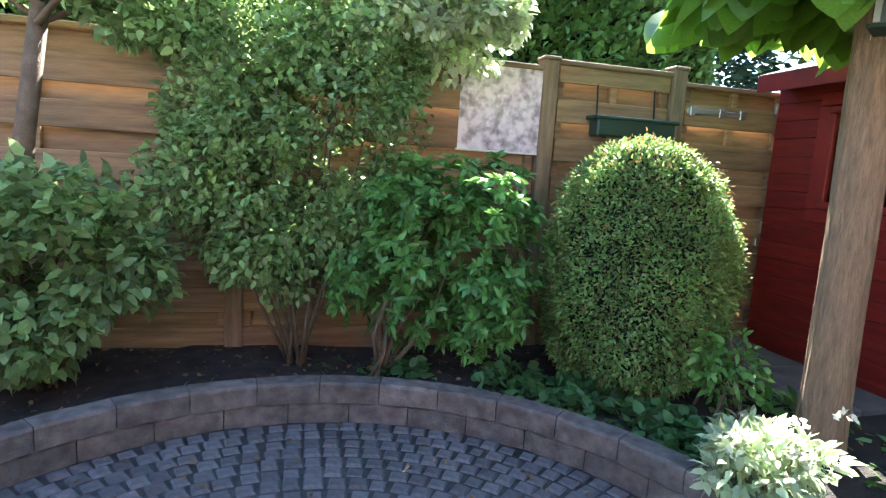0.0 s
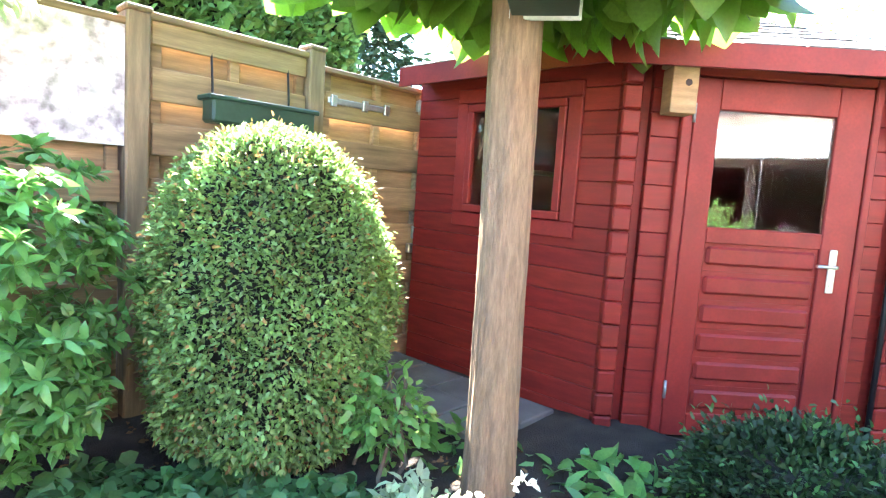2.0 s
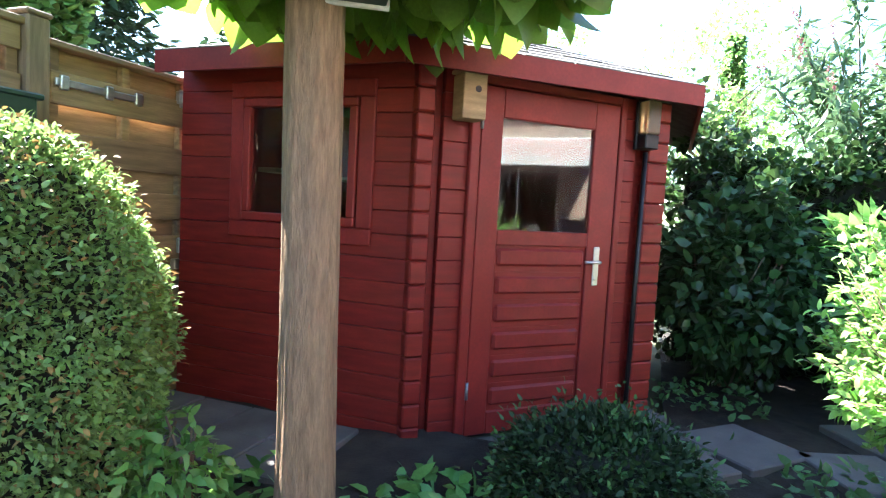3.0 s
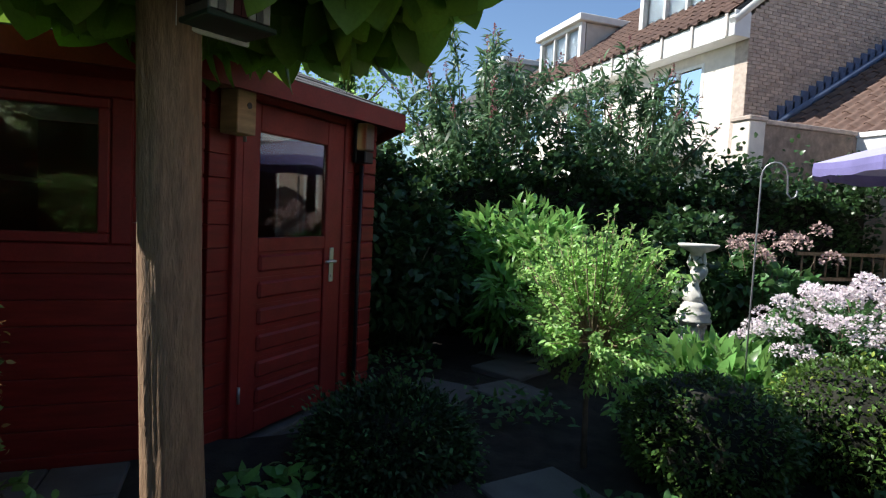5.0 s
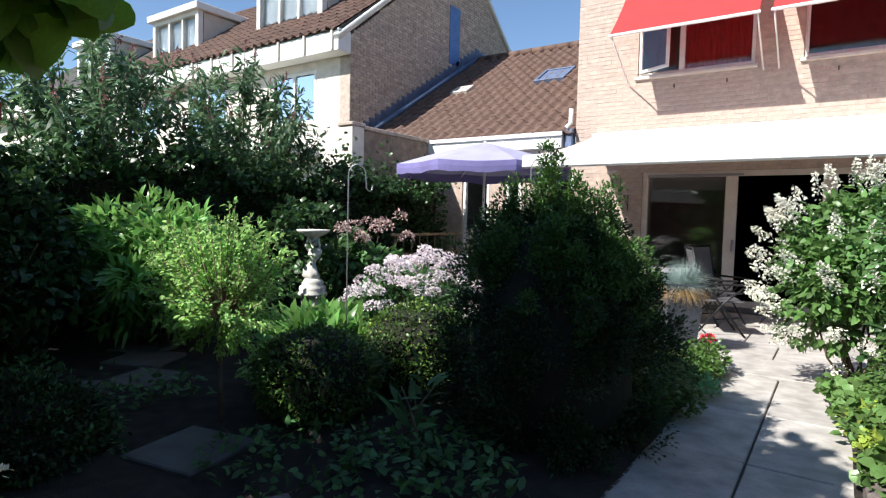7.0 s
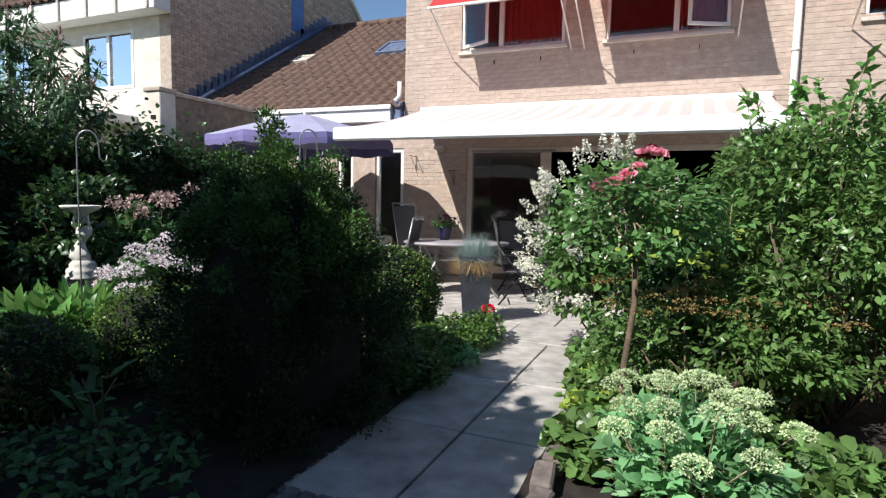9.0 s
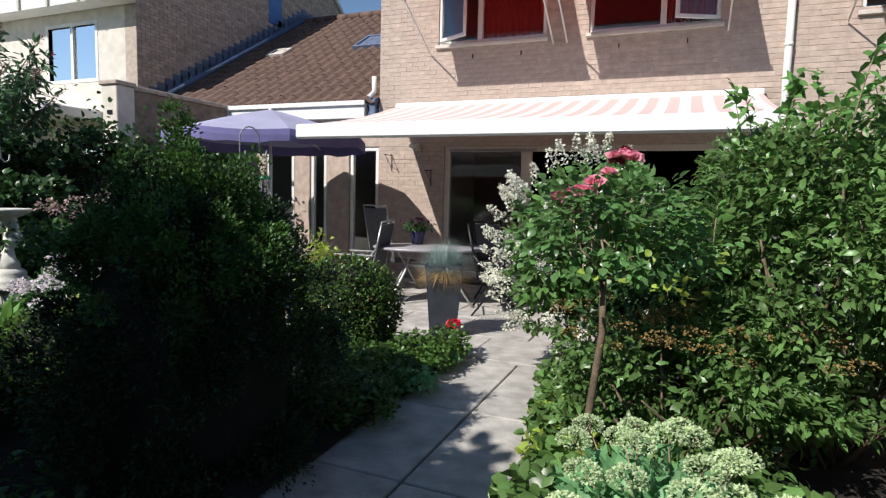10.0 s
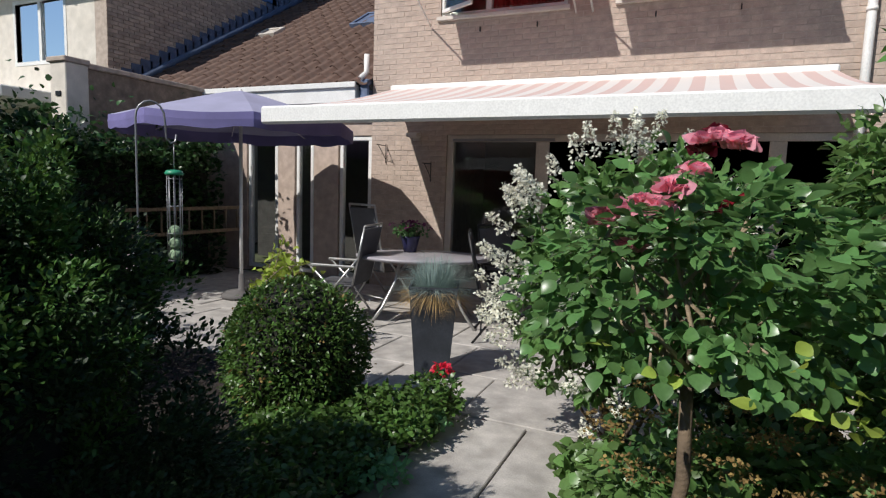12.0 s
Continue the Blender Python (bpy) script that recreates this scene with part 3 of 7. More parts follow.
setting("ceiling", bm, WHITE, "plain white ceiling between the storeys", "ceiling")
bm = bmesh.new()
box(bm, -6.2, WY - 4.2, 5.9, 3.72, WY + 0.35, 6.1)
setting("roof_house", bm, TILE_REST, "roof edge of the house above the bedrooms", "roof")

# ---- the red corner shed ----
SC = Vector((3.27, 1.76, 0.0))                 # front corner between window wall and door wall
SB, ST = 0.07, 2.0                              # base and eaves heights
DOOR_M = pose(SC.x, SC.y, 0, 0, 0, -45)         # local x along the door wall, local y inwards
LEFT_M = pose(SC.x, SC.y, 0, 0, 0, 90) @ Matrix.Scale(-1, 4, (0, 1, 0))
shed = thing("garden_shed", "dark red wooden corner shed with shingled roof on a stone base", "shed")
PH = 0.118


def plank_wall(m, x0, x1, holes, flip=False):
    """Horizontal log planks with V joints along a wall; m maps (along, depth, height)."""
    z = SB
    while z < ST - 0.05:
        z1 = min(z + PH, ST - 0.04)
        spans = [(x0, x1)]
        for h in holes:
            if h[1] < z1 - 0.03 and h[3] > z + 0.03:
                spans = [q for p in spans for q in ((p[0], min(p[1], h[0])), (max(p[0], h[2]), p[1])) if q[1] - q[0] > 0.02]
        for a, b in spans:
            bm = block(a, 0, z + 0.001, b, 0.04, z1 - 0.001, 0.0035, m)
            bmesh.ops.recalc_face_normals(bm, faces=bm.faces)
            put("plank", mesh_of("plank", bm, RED), shed)
        z = z1


DW = 1.6
plank_wall(DOOR_M, 0.15, 1.38, [(0.3, 0, 1.26, 1.93)])
for a_, b_ in ((0.02, 0.15), (1.38, 1.6)):
    part("corner_board", block(a_, 0.035, SB, b_, 0.06, ST - 0.04, 0.003, DOOR_M), RED, shed)
plank_wall(LEFT_M, -0.03, 1.42, [(0.32, 1.16, 0.95, 1.8)])
END_M = pose(4.4, 0.63, 0, 0, 0, 0)
plank_wall(END_M, 0.0, 1.9, [])
bm = bmesh.new()
box(bm, 6.25, 0.66, SB, 6.3, 3.2, ST), box(bm, 3.33, 3.18, SB, 6.3, 3.22, ST)
part("back_wall", bm, RED, shed)
# crossing log ends at the corners: a column of stacked ends that stand out past each wall
for m, x0, x1, y0, y1 in ((DOOR_M, -0.01, 0.085, -0.05, 0.035), (DOOR_M, 1.44, 1.6, -0.04, 0.035)):
    z = SB
    while z < ST - 0.12:
        bm = block(x0, y0, z + 0.002, x1, y1, z + PH - 0.002, 0.009, m)
        bmesh.ops.recalc_face_normals(bm, faces=bm.faces)
        put("log_end", mesh_of("log_end", bm, RED), shed)
        z += PH


def framed(bm, x0, z0, x1, z1, w, y0, y1, m, bevel=0.006):
    """A rectangular frame of four bars round an opening, the bars of width w outside it."""
    box(bm, x0 - w, y0, z0, x0, y1, z1, bevel, m), box(bm, x1, y0, z0, x1 + w, y1, z1, bevel, m)
    box(bm, x0 - w, y0, z1, x1 + w, y1, z1 + w, bevel, m), box(bm, x0 - w, y0, z0 - w, x1 + w, y1, z0, bevel, m)
    bmesh.ops.recalc_face_normals(bm, faces=bm.faces)
    return bm


swin = part("window", framed(bmesh.new(), 0.34, 1.2, 0.93, 1.75, 0.045, -0.03, 0.03, LEFT_M), RED_TRIM, shed)
part("frame", framed(bmesh.new(), 0.29, 1.15, 0.98, 1.8, 0.085, -0.018, 0.02, LEFT_M), RED_TRIM, swin)
bm = block(0.34, 0.0, 1.2, 0.93, 0.006, 1.75, 0, LEFT_M)
bmesh.ops.recalc_face_normals(bm, faces=bm.faces)
part("pane", bm, GLASS, swin)
# door with glazed top and raised panels below
frame_part = part("door_frame", box(box(box(bmesh.new(), 0.29, -0.03, SB, 0.345, 0.03, 1.95, 0.006, DOOR_M), 1.235, -0.03, SB, 1.275, 0.03, 1.95, 0.006, DOOR_M), 0.345, -0.028, 1.905, 1.235, 0.03, 1.95, 0.006, DOOR_M), RED_TRIM, shed)
door = part("door", box(bmesh.new(), 0.475, -0.022, 1.1, 1.06, 0.02, 1.18, 0.005, DOOR_M), RED_TRIM, shed, "red framed door with glass above and raised panels below")
for nm, a in (("stile", (0.35, 0.1, 0.475, 1.9)), ("stile", (1.06, 0.1, 1.23, 1.9)), ("rail", (0.475, 1.75, 1.06, 1.9)), ("rail", (0.475, 0.1, 1.06, 0.22))):
    part(nm, box(bmesh.new(), a[0], -0.0225, a[1], a[2], 0.02, a[3], 0.005, DOOR_M), RED_TRIM, door)
for k in range(6):
    z = 0.22 + k * 0.148
    bm = box(bmesh.new(), 0.47, -0.006, z, 1.065, 0.012, z + 0.147, 0, DOOR_M)
    box(bm, 0.49, -0.026, z + 0.03, 1.045, 0.0, z + 0.125, 0.014, DOOR_M)
    put("panel", mesh_of("panel", bm, RED_TRIM), door)
part("pane", block(0.475, -0.004, 1.18, 1.06, 0.002, 1.75, 0, DOOR_M), GLASS, door)
bm = box(bmesh.new(), 1.105, -0.032, 0.885, 1.145, -0.022, 1.105, 0.004, DOOR_M)
tube(bm, [DOOR_M @ Vector(p) for p in ((1.125, -0.03, 1.02), (1.125, -0.065, 1.02), (1.115, -0.07, 1.02), (1.02, -0.068, 1.022))], 0.009)
tube(bm, [DOOR_M @ Vector(p) for p in ((1.125, -0.03, 0.925), (1.125, -0.038, 0.925))], 0.011)
part("door_handle", bm, ALU, door, "satin aluminium lever handle on a long plate")
for z in (0.3, 1.68):
    part("hinge", tube(bmesh.new(), [DOOR_M @ Vector((0.345, -0.035, z)), DOOR_M @ Vector((0.345, -0.035, z + 0.09))], 0.009), ZINC, door, "small grey steel hinge")
# roof: deck, fascia boards and shingles
EAVE_U, EAVE_N, EAVE_Z = 1.58, 0.25, 0.02
peak = Vector((5.0, 2.35, 2.75))
dn, du = Vector((-0.7071, -0.7071, 0)), Vector((0.7071, -0.7071, 0))
c_eave = SC + du * -0.14 + dn * 0.21
eave = [Vector((c_eave.x + 0.02, 3.12, ST)), Vector((c_eave.x, c_eave.y, ST)), SC + du * EAVE_U + dn * EAVE_N + Vector((0, 0, ST + EAVE_Z)), Vector((6.5, 0.4, ST + EAVE_Z)), Vector((6.5, 3.4, ST))]
roof = part("roof", bmesh.new(), SHINGLE, shed, "dark bitumen shingle roof")
bm = bmesh.new()
vs = [bm.verts.new(p) for p in eave] + [bm.verts.new(peak)]
for k in range(5):
    bm.faces.new((vs[k], vs[(k + 1) % 5], vs[5]))
geo = bmesh.ops.extrude_face_region(bm, geom=bm.faces[:])
bmesh.ops.translate(bm, vec=(0, 0, -0.04), verts=[v for v in geo["geom"] if isinstance(v, bmesh.types.BMVert)])
bmesh.ops.recalc_face_normals(bm, faces=bm.faces)
bm.to_mesh(roof.data)
bm.free()
for k in (0, 1, 2):
    a, b = eave[k], eave[k + 1]
    d = (b - a).normalized()
    nrm = Vector((d.y, -d.x, 0)) if Vector((d.y, -d.x, 0)).dot(a - peak) > 0 else Vector((-d.y, d.x, 0))
    bm = bmesh.new()
    pts = []
    for p in (a, b):
        for off, dz in ((0.0, -0.11), (0.022, -0.11), (0.022, -0.002), (0.0, -0.002)):
            pts.append(bm.verts.new(p + nrm * off + Vector((0, 0, dz))))
    for q in ((0, 1, 2, 3), (7, 6, 5, 4), (0, 4, 5, 1), (1, 5, 6, 2), (2, 6, 7, 3), (3, 7, 4, 0)):
        bm.faces.new([pts[i] for i in q])
    bmesh.ops.recalc_face_normals(bm, faces=bm.faces)
    part("fascia", bm, RED_TRIM, shed, "red painted fascia board")
    # shingle courses on this roof face
    L, up = (b - a).length, (peak - (a + b) / 2)
    n = d.cross(peak - a).normalized()
    n = n if n.z > 0 else -n
    rows = 11
    for r_ in range(rows):
        f0, f1 = r_ / rows, (r_ + 1.25) / rows
        la, lb = a.lerp(peak, f0), b.lerp(peak, f0)
        count = max(1, int((lb - la).length / 0.28))
        for s in range(count):
            p0, p1 = la.lerp(lb, (s + 0.02) / count), la.lerp(lb, (s + 0.98) / count)
            q0 = p0.lerp(peak, 0.0) + (peak - p0) * min(1, (f1 - f0) / (1 - f0))
            q1 = p1 + (peak - p1) * min(1, (f1 - f0) / (1 - f0))
            edge = -(peak - (p0 + p1) / 2).normalized() * 0.02
            bm = bmesh.new()
            t = rng.uniform(0.008, 0.014)
            v = [bm.verts.new(x) for x in (p0 + edge + n * t, p1 + edge + n * t, q1 + n * 0.003, q0 + n * 0.003, p0 + edge, p1 + edge, q1, q0)]
            for q in ((0, 1, 2, 3), (4, 7, 6, 5), (0, 4, 5, 1), (1, 5, 6, 2), (3, 7, 4, 0)):
                bm.faces.new([v[i] for i in q])
            put("shingle", mesh_of("shingle", bm, SHINGLE), roof)
# stone base, floor and dim things inside
bm = bmesh.new()
box(bm, -0.15, -0.06, -0.03, DW + 0.15, 0.12, SB, 0.008, DOOR_M)
box(bm, 3.23, 1.8, -0.03, 3.35, 3.2, SB, 0.008)
part("plinth", bm, DARK_SLAB, shed, "grey stone base strip")
bm = bmesh.new()
box(bm, 3.36, 1.9, 0.0, 6.2, 3.1, SB), box(bm, 4.4, 0.7, 0.0, 6.2, 1.9, SB)
part("floor", bm, DARK, shed)
part("inner_shelf", block(3.9, 3.0, 1.45, 6.0, 3.15, 1.48, 0.003), BIRD_WOOD, shed)
tagged(new("leaning_board", mesh_of("leaning_board", block(-0.025, -0.01, 0, 0.025, 0.01, 1.5, 0.003, pose(3.75, 2.1, SB, 0, 22, 0)), WHITE)), "white wooden batten leaning inside the shed", "board")

# bird box on the shed, wall lamp, pipe
bird = thing("bird_box", "pale wooden nest box with round entrance hole on the red shed", "bird box")
BM_ = DOOR_M @ pose(0.235, -0.1, 1.7)
bm = block(-0.062, -0.055, 0.0, 0.062, 0.06, 0.21, 0.004, BM_)
part("body", bm, BIRD_WOOD, bird)
part("lid", block(-0.075, -0.075, 0.213, 0.075, 0.06, 0.233, 0.004, BM_), BIRD_WOOD, bird)
part("entrance_hole", tube(bmesh.new(), [BM_ @ Vector((0.015, -0.052, 0.14)), BM_ @ Vector((0.015, -0.057, 0.14))], 0.016, 14), BLACK_METAL, bird, "dark round entrance hole")
lamp = thing("wall_lamp", "box shaped outdoor wall lamp with amber glass on the shed", "lamp")
LM = DOOR_M @ pose(1.39, -0.06, 1.67)
part("backplate", block(-0.05, 0.02, 0, 0.05, 0.045, 0.27, 0.004, LM), BLACK_METAL, lamp)
part("shade", block(-0.05, -0.06, 0.085, 0.05, 0.02, 0.265, 0.008, LM), AMBER, lamp, "frosted amber glass shade")
part("cap", block(-0.055, -0.065, 0.266, 0.055, 0.025, 0.282, 0.004, LM), BLACK_METAL, lamp)
part("socket", block(-0.05, -0.055, 0.0, 0.05, 0.02, 0.08, 0.006, LM), BLACK_METAL, lamp)
bm = bmesh.new()
tube(bm, [DOOR_M @ Vector((1.42, -0.035, z)) for z in (0.1, 0.8, 1.66)], 0.014, 8)
tagged(new("cable_pipe", mesh_of("cable_pipe", bm, BLACK_METAL)), "thin black cable pipe down the shed wall", "pipe")

# wall picture, hanging trough on the fence
poster = thing("garden_poster", "outdoor picture of pale pink blossom fixed to the fence", "picture")
PINKS = material("blossom_print", (0.76, 0.62, 0.76), 0.6, vary=0.45, scale=26, grain=120, bump=0.02, stain=0.9, dark=(0.22, 0.21, 0.2), second=(0.82, 0.76, 0.8))
part("print", block(0.98, FY - 0.048, 1.38, 1.54, FY - 0.042, 1.91, 0.001), PINKS, poster)
for z in (1.375, 1.905):
    part("rail", block(0.97, FY - 0.05, z, 1.55, FY - 0.038, z + 0.012, 0.002), WHITE, poster)
trough = thing("hanging_trough", "dark green plastic window box hung on the fence", "planter")
bm = block(1.84, FY - 0.2, 1.52, 2.4, FY - 0.075, 1.64, 0.012)
box(bm, 1.82, FY - 0.21, 1.625, 2.42, FY - 0.065, 1.65, 0.006)
part("box", bm, BOX_GREEN, trough)
for x in (1.9, 2.32):
    bm = tube(bmesh.new(), [(x, FY - 0.03, 1.9), (x, FY - 0.055, 1.7), (x, FY - 0.06, 1.53), (x, FY - 0.2, 1.512)], 0.006)
    part("bracket", bm, BLACK_METAL, trough)

# ---- patio doors, windows, awnings and roofs ----
def casement(name, x0, z0, x1, z1, splits, y, label, mat=CREAM, depth=0.07, w=0.055, post=0.04):
    """A framed window in an opening: frame, mullions, panes and what hangs behind."""
    win = thing(name, label, "window")
    win["kind"] = "structure"
    bm = framed(bmesh.new(), x0 + w, z0 + w, x1 - w, z1 - w, w, y - depth, y, None)
    part("window_frame", bm, mat, win)
    xs = [x0 + w] + [s for s in splits] + [x1 - w]
    for s in splits:
        part("mullion", block(s - post, y - depth, z0 + w, s + post, y - 0.004, z1 - w, 0.005), mat, win)
    for a, b in zip(xs, xs[1:]):
        ob = part("pane", block(a + 0.0, y - 0.05, z0 + w, b - 0.0, y - 0.044, z1 - w, 0), GLASS, win)
        ob.visible_shadow = False
    return win


for i, (x0, x1, m_) in enumerate(((0.92, 2.65, 1.97), (-1.41, 0.3, -0.69), (-4.6, -2.95, -3.8))):
    win = casement("window_%d" % (i + 1), x0, 3.78, x1, 5.2, [m_], WY - 0.03, "white framed bedroom window with red curtains", WHITE)
    part("window_sill", block(x0 - 0.04, WY - 0.08, 3.72, x1 + 0.04, WY + 0.05, 3.775, 0.006), CREAM, win)
    vs, fs = [], []
    a, b = x0 + 0.08, m_
    n = 60
    for k in range(n + 1):
        x = a + (b - a) * k / n
        yy = WY - 0.22 + 0.022 * math.sin(k * 1.05) + 0.01 * math.sin(k * 0.37)
        vs += [(x, yy, 3.8), (x, yy, 5.2), (x, yy - 0.004, 3.8), (x, yy - 0.004, 5.2)]
    for k in range(n):
        fs += [(4 * k, 4 * k + 4, 4 * k + 5, 4 * k + 1), (4 * k + 2, 4 * k + 3, 4 * k + 7, 4 * k + 6)]
    me = bpy.data.meshes.new("curtain")
    me.from_pydata(vs, [], fs)
    me.materials.append(CURTAIN)
    tagged(new("curtain", me), "red pleated curtain behind the bedroom window", "curtain", "bedroom curtains")
    # opened sash at the outer end
    hx = x1 - 0.02 if i == 0 else x0 + 0.02
    sash_m = pose(hx, WY - 0.03, 3.83, 0, 0, 180 - 28 if i == 0 else 25)
    sw = 0.6
    sash = part("sash", framed(bmesh.new(), 0.05, 0.05, sw - 0.05, 1.3, 0.05, -0.02, 0.02, sash_m), WHITE, win, "open white casement sash")
    ob = part("pane", block(0.05, -0.004, 0.05, sw - 0.05, 0.002, 1.3, 0, sash_m), GLASS, sash)
    ob.visible_shadow = False
# patio door wall
patio = casement("door_1", -4.2, 0.1, 2.5, 2.2, [1.155, -0.11, -1.5, -2.8], WY - 0.03, "wide cream framed sliding patio doors with dark glass", CREAM, 0.1, 0.09, 0.085)
part("threshold", block(-4.2, WY - 0.12, 0.02, 2.5, WY + 0.06, 0.098, 0.006), DARK_SLAB, patio)
for x in (1.09, 0.0):
    part("door_handle", block(x, WY - 0.03, 0.95, x + 0.03, WY + 0.03, 1.13, 0.006), GREY_METAL, patio, "grey door handle")
part("vent_grille", block(0.99, WY - 0.022, 2.115, 2.41, WY - 0.005, 2.15, 0.003), GREY_METAL, patio)
# red window awnings with side arms
for i, (x0, x1) in enumerate(((0.78, 2.8), (-1.52, 0.62), (-4.8, -2.8))):
    aw = thing("window_awning", "lowered red cloth awning over a bedroom window", "awning", group="red window awnings")
    vs, fs = [], []
    for k in range(13):
        s = k / 12
        yy, zz = WY + 0.06 + 0.95 * s, 5.3 - 1.08 * s - 0.05 * math.sin(s * math.pi)
        vs += [(x0, yy, zz), (x1, yy, zz), (x0, yy, zz - 0.006), (x1, yy, zz - 0.006)]
    for k in range(12):
        fs += [(4 * k, 4 * k + 1, 4 * k + 5, 4 * k + 4), (4 * k + 2, 4 * k + 6, 4 * k + 7, 4 * k + 3), (4 * k, 4 * k + 4, 4 * k + 6, 4 * k + 2), (4 * k + 1, 4 * k + 3, 4 * k + 7, 4 * k + 5)]
    me = bpy.data.meshes.new("cloth")
    me.from_pydata(vs, [], fs)
    me.materials.append(RED_CLOTH)
    put("cloth", me, aw)
    part("front_bar", block(x0 - 0.02, WY + 0.99, 4.185, x1 + 0.02, WY + 1.03, 4.225, 0.008), WHITE, aw, "white aluminium front bar")
    part("roller_case", block(x0 - 0.02, WY + 0.005, 5.25, x1 + 0.02, WY + 0.12, 5.37, 0.02), WHITE, aw)
    for x in (x0 + 0.02, x1 - 0.02):
        part("arm", tube(bmesh.new(), [(x, WY + 1.0, 4.2), (x, WY + 0.03, 3.66)], 0.012, 6), WHITE, aw)
    for x in (x0 + 0.5, x1 - 0.75):
        tagged(new("wall_hook", mesh_of("wall_hook", block(x, WY + 0.01, 3.54, x + 0.012, WY + 0.045, 3.6, 0.002), BLACK_METAL)), "small black hook in the brick wall", "hook", "wall hooks")
# large striped terrace awning
awn = thing("terrace_awning", "extended striped pink and white terrace awning with white front bar", "awning")
AX0, AX1, AY, AZB, AZF = -1.95, 3.33, -5.2, 2.83, 2.23
vs, fs = [], []
for k in range(15):
    s = k / 14
    yy, zz = WY + 0.08 + (AY - WY - 0.1) * s, AZB + (AZF - AZB) * s - 0.05 * math.sin(math.pi * s)
    vs += [(AX0, yy, zz), (AX1, yy, zz), (AX0, yy, zz - 0.006), (AX1, yy, zz - 0.006)]
for k in range(14):
    fs += [(4 * k, 4 * k + 1, 4 * k + 5, 4 * k + 4), (4 * k + 2, 4 * k + 6, 4 * k + 7, 4 * k + 3), (4 * k, 4 * k + 4, 4 * k + 6, 4 * k + 2), (4 * k + 1, 4 * k + 3, 4 * k + 7, 4 * k + 5)]
me = bpy.data.meshes.new("cloth")
me.from_pydata(vs, [], fs)
me.materials.append(AWNING)
put("cloth", me, awn, None, "pink and white striped cloth")
part("front_bar", block(AX0 - 0.03, AY - 0.06, 2.06, AX1 + 0.03, AY + 0.03, 2.235, 0.02), AWNING_WHITE, awn, "thick white front bar")
part("wall_case", block(AX0 - 0.03, WY + 0.005, 2.8, AX1 + 0.03, WY + 0.1, 2.89, 0.02), AWNING_WHITE, awn)
for x in (AX0 + 0.5, AX1 - 0.5):
    xm = x + (0.55 if x < 0 else -0.55)
    part("folding_arm", tube(tube(bmesh.new(), [(x, WY + 0.08, 2.72), (xm, (WY + AY) / 2, 2.4)], 0.025, 8), [(xm, (WY + AY) / 2, 2.4), (x, AY - 0.06, 2.15)], 0.022, 8), WHITE, awn)
# drainpipe, lamp and basket brackets on the wall
bm = tube(bmesh.new(), [(-2.2, WY + 0.07, 5.8), (-2.2, WY + 0.07, 0.05)], 0.045, 14)
for z in (3.4, 4.6, 1.6):
    tube(bm, [(-2.2, WY + 0.07, z), (-2.2, WY + 0.07, z + 0.04)], 0.052, 14)
tagged(new("drainpipe", mesh_of("drainpipe", bm, WHITE)), "pale plastic rain pipe down the brick wall", "pipe")
ul = thing("patio_lamp", "small cream wall lamp beside the patio door", "lamp")
part("base", block(2.9, WY + 0.008, 2.12, 3.0, WY + 0.05, 2.24, 0.006), CREAM, ul)
part("hood", block(2.86, WY + 0.05, 2.16, 3.04, WY + 0.2, 2.22, 0.015), CREAM, ul)
for x, z in ((3.45, 1.8), (2.72, 1.55)):
    bm = tube(bmesh.new(), [(x, WY + 0.02, z + 0.28), (x, WY + 0.02, z)], 0.006, 6)
    tube(bm, [(x, WY + 0.02, z + 0.25), (x, WY + 0.28, z + 0.25)], 0.006, 6)
    tube(bm, [(x, WY + 0.02, z + 0.05), (x, WY + 0.12, z + 0.15), (x, WY + 0.24, z + 0.25)], 0.005, 6)
    tagged(new("basket_bracket", mesh_of("basket_bracket", bm, BLACK_METAL)), "black iron hanging basket bracket on the wall", "bracket", "basket brackets")

# ---- low annexe with pantile roof ----
annexe = tagged(thing("wall_annexe", "glazed rear wall of the low annexe", "wall"), kind="structure")
part("lintel", block(3.7, WY - 0.2, 2.2, 7.3, WY - 0.02, 2.62, 0.004), BRICK, annexe)
for x0, x1 in ((4.3, 4.75), (5.12, 5.45), (6.1, 7.3)):
    part("pier", block(x0, WY - 0.2, 0.0, x1, WY - 0.02, 2.2, 0.004), BRICK, annexe)
for i, (x0, x1) in enumerate(((3.72, 4.28), (4.77, 5.1), (5.47, 6.08))):
    casement("window_%d" % (i + 5), x0, 0.06, x1, 2.19, [], WY - 0.04, "tall narrow glazed annexe door with white frame", WHITE, 0.08, 0.06)
# not hollow: a block whose dark colour replaces the room's shade
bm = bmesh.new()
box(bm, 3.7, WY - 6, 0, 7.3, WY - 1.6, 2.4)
setting("annexe_inside", bm, DARK, "solid block coloured as an unlit room behind the annexe glazing", "wall")
gut = thing("roof_gutter", "white box gutter along the low tiled roof", "gutter")
part("fascia", block(3.9, WY - 0.02, 2.66, 7.4, WY + 0.16, 2.92, 0.006), WHITE, gut)
part("lip", block(3.88, WY + 0.16, 2.87, 7.42, WY + 0.2, 2.95, 0.006), WHITE, gut)
part("end_cap", block(3.72, WY - 0.05, 2.66, 3.87, WY + 0.1, 3.0, 0.02), LEAD, gut, "grey lead flashing at the wall")
bm = tube(bmesh.new(), [(3.78, WY + 0.05, 3.35), (3.78, WY + 0.05, 3.1), (3.84, WY + 0.12, 3.0)], 0.04, 10)
part("spout", bm, WHITE, gut)
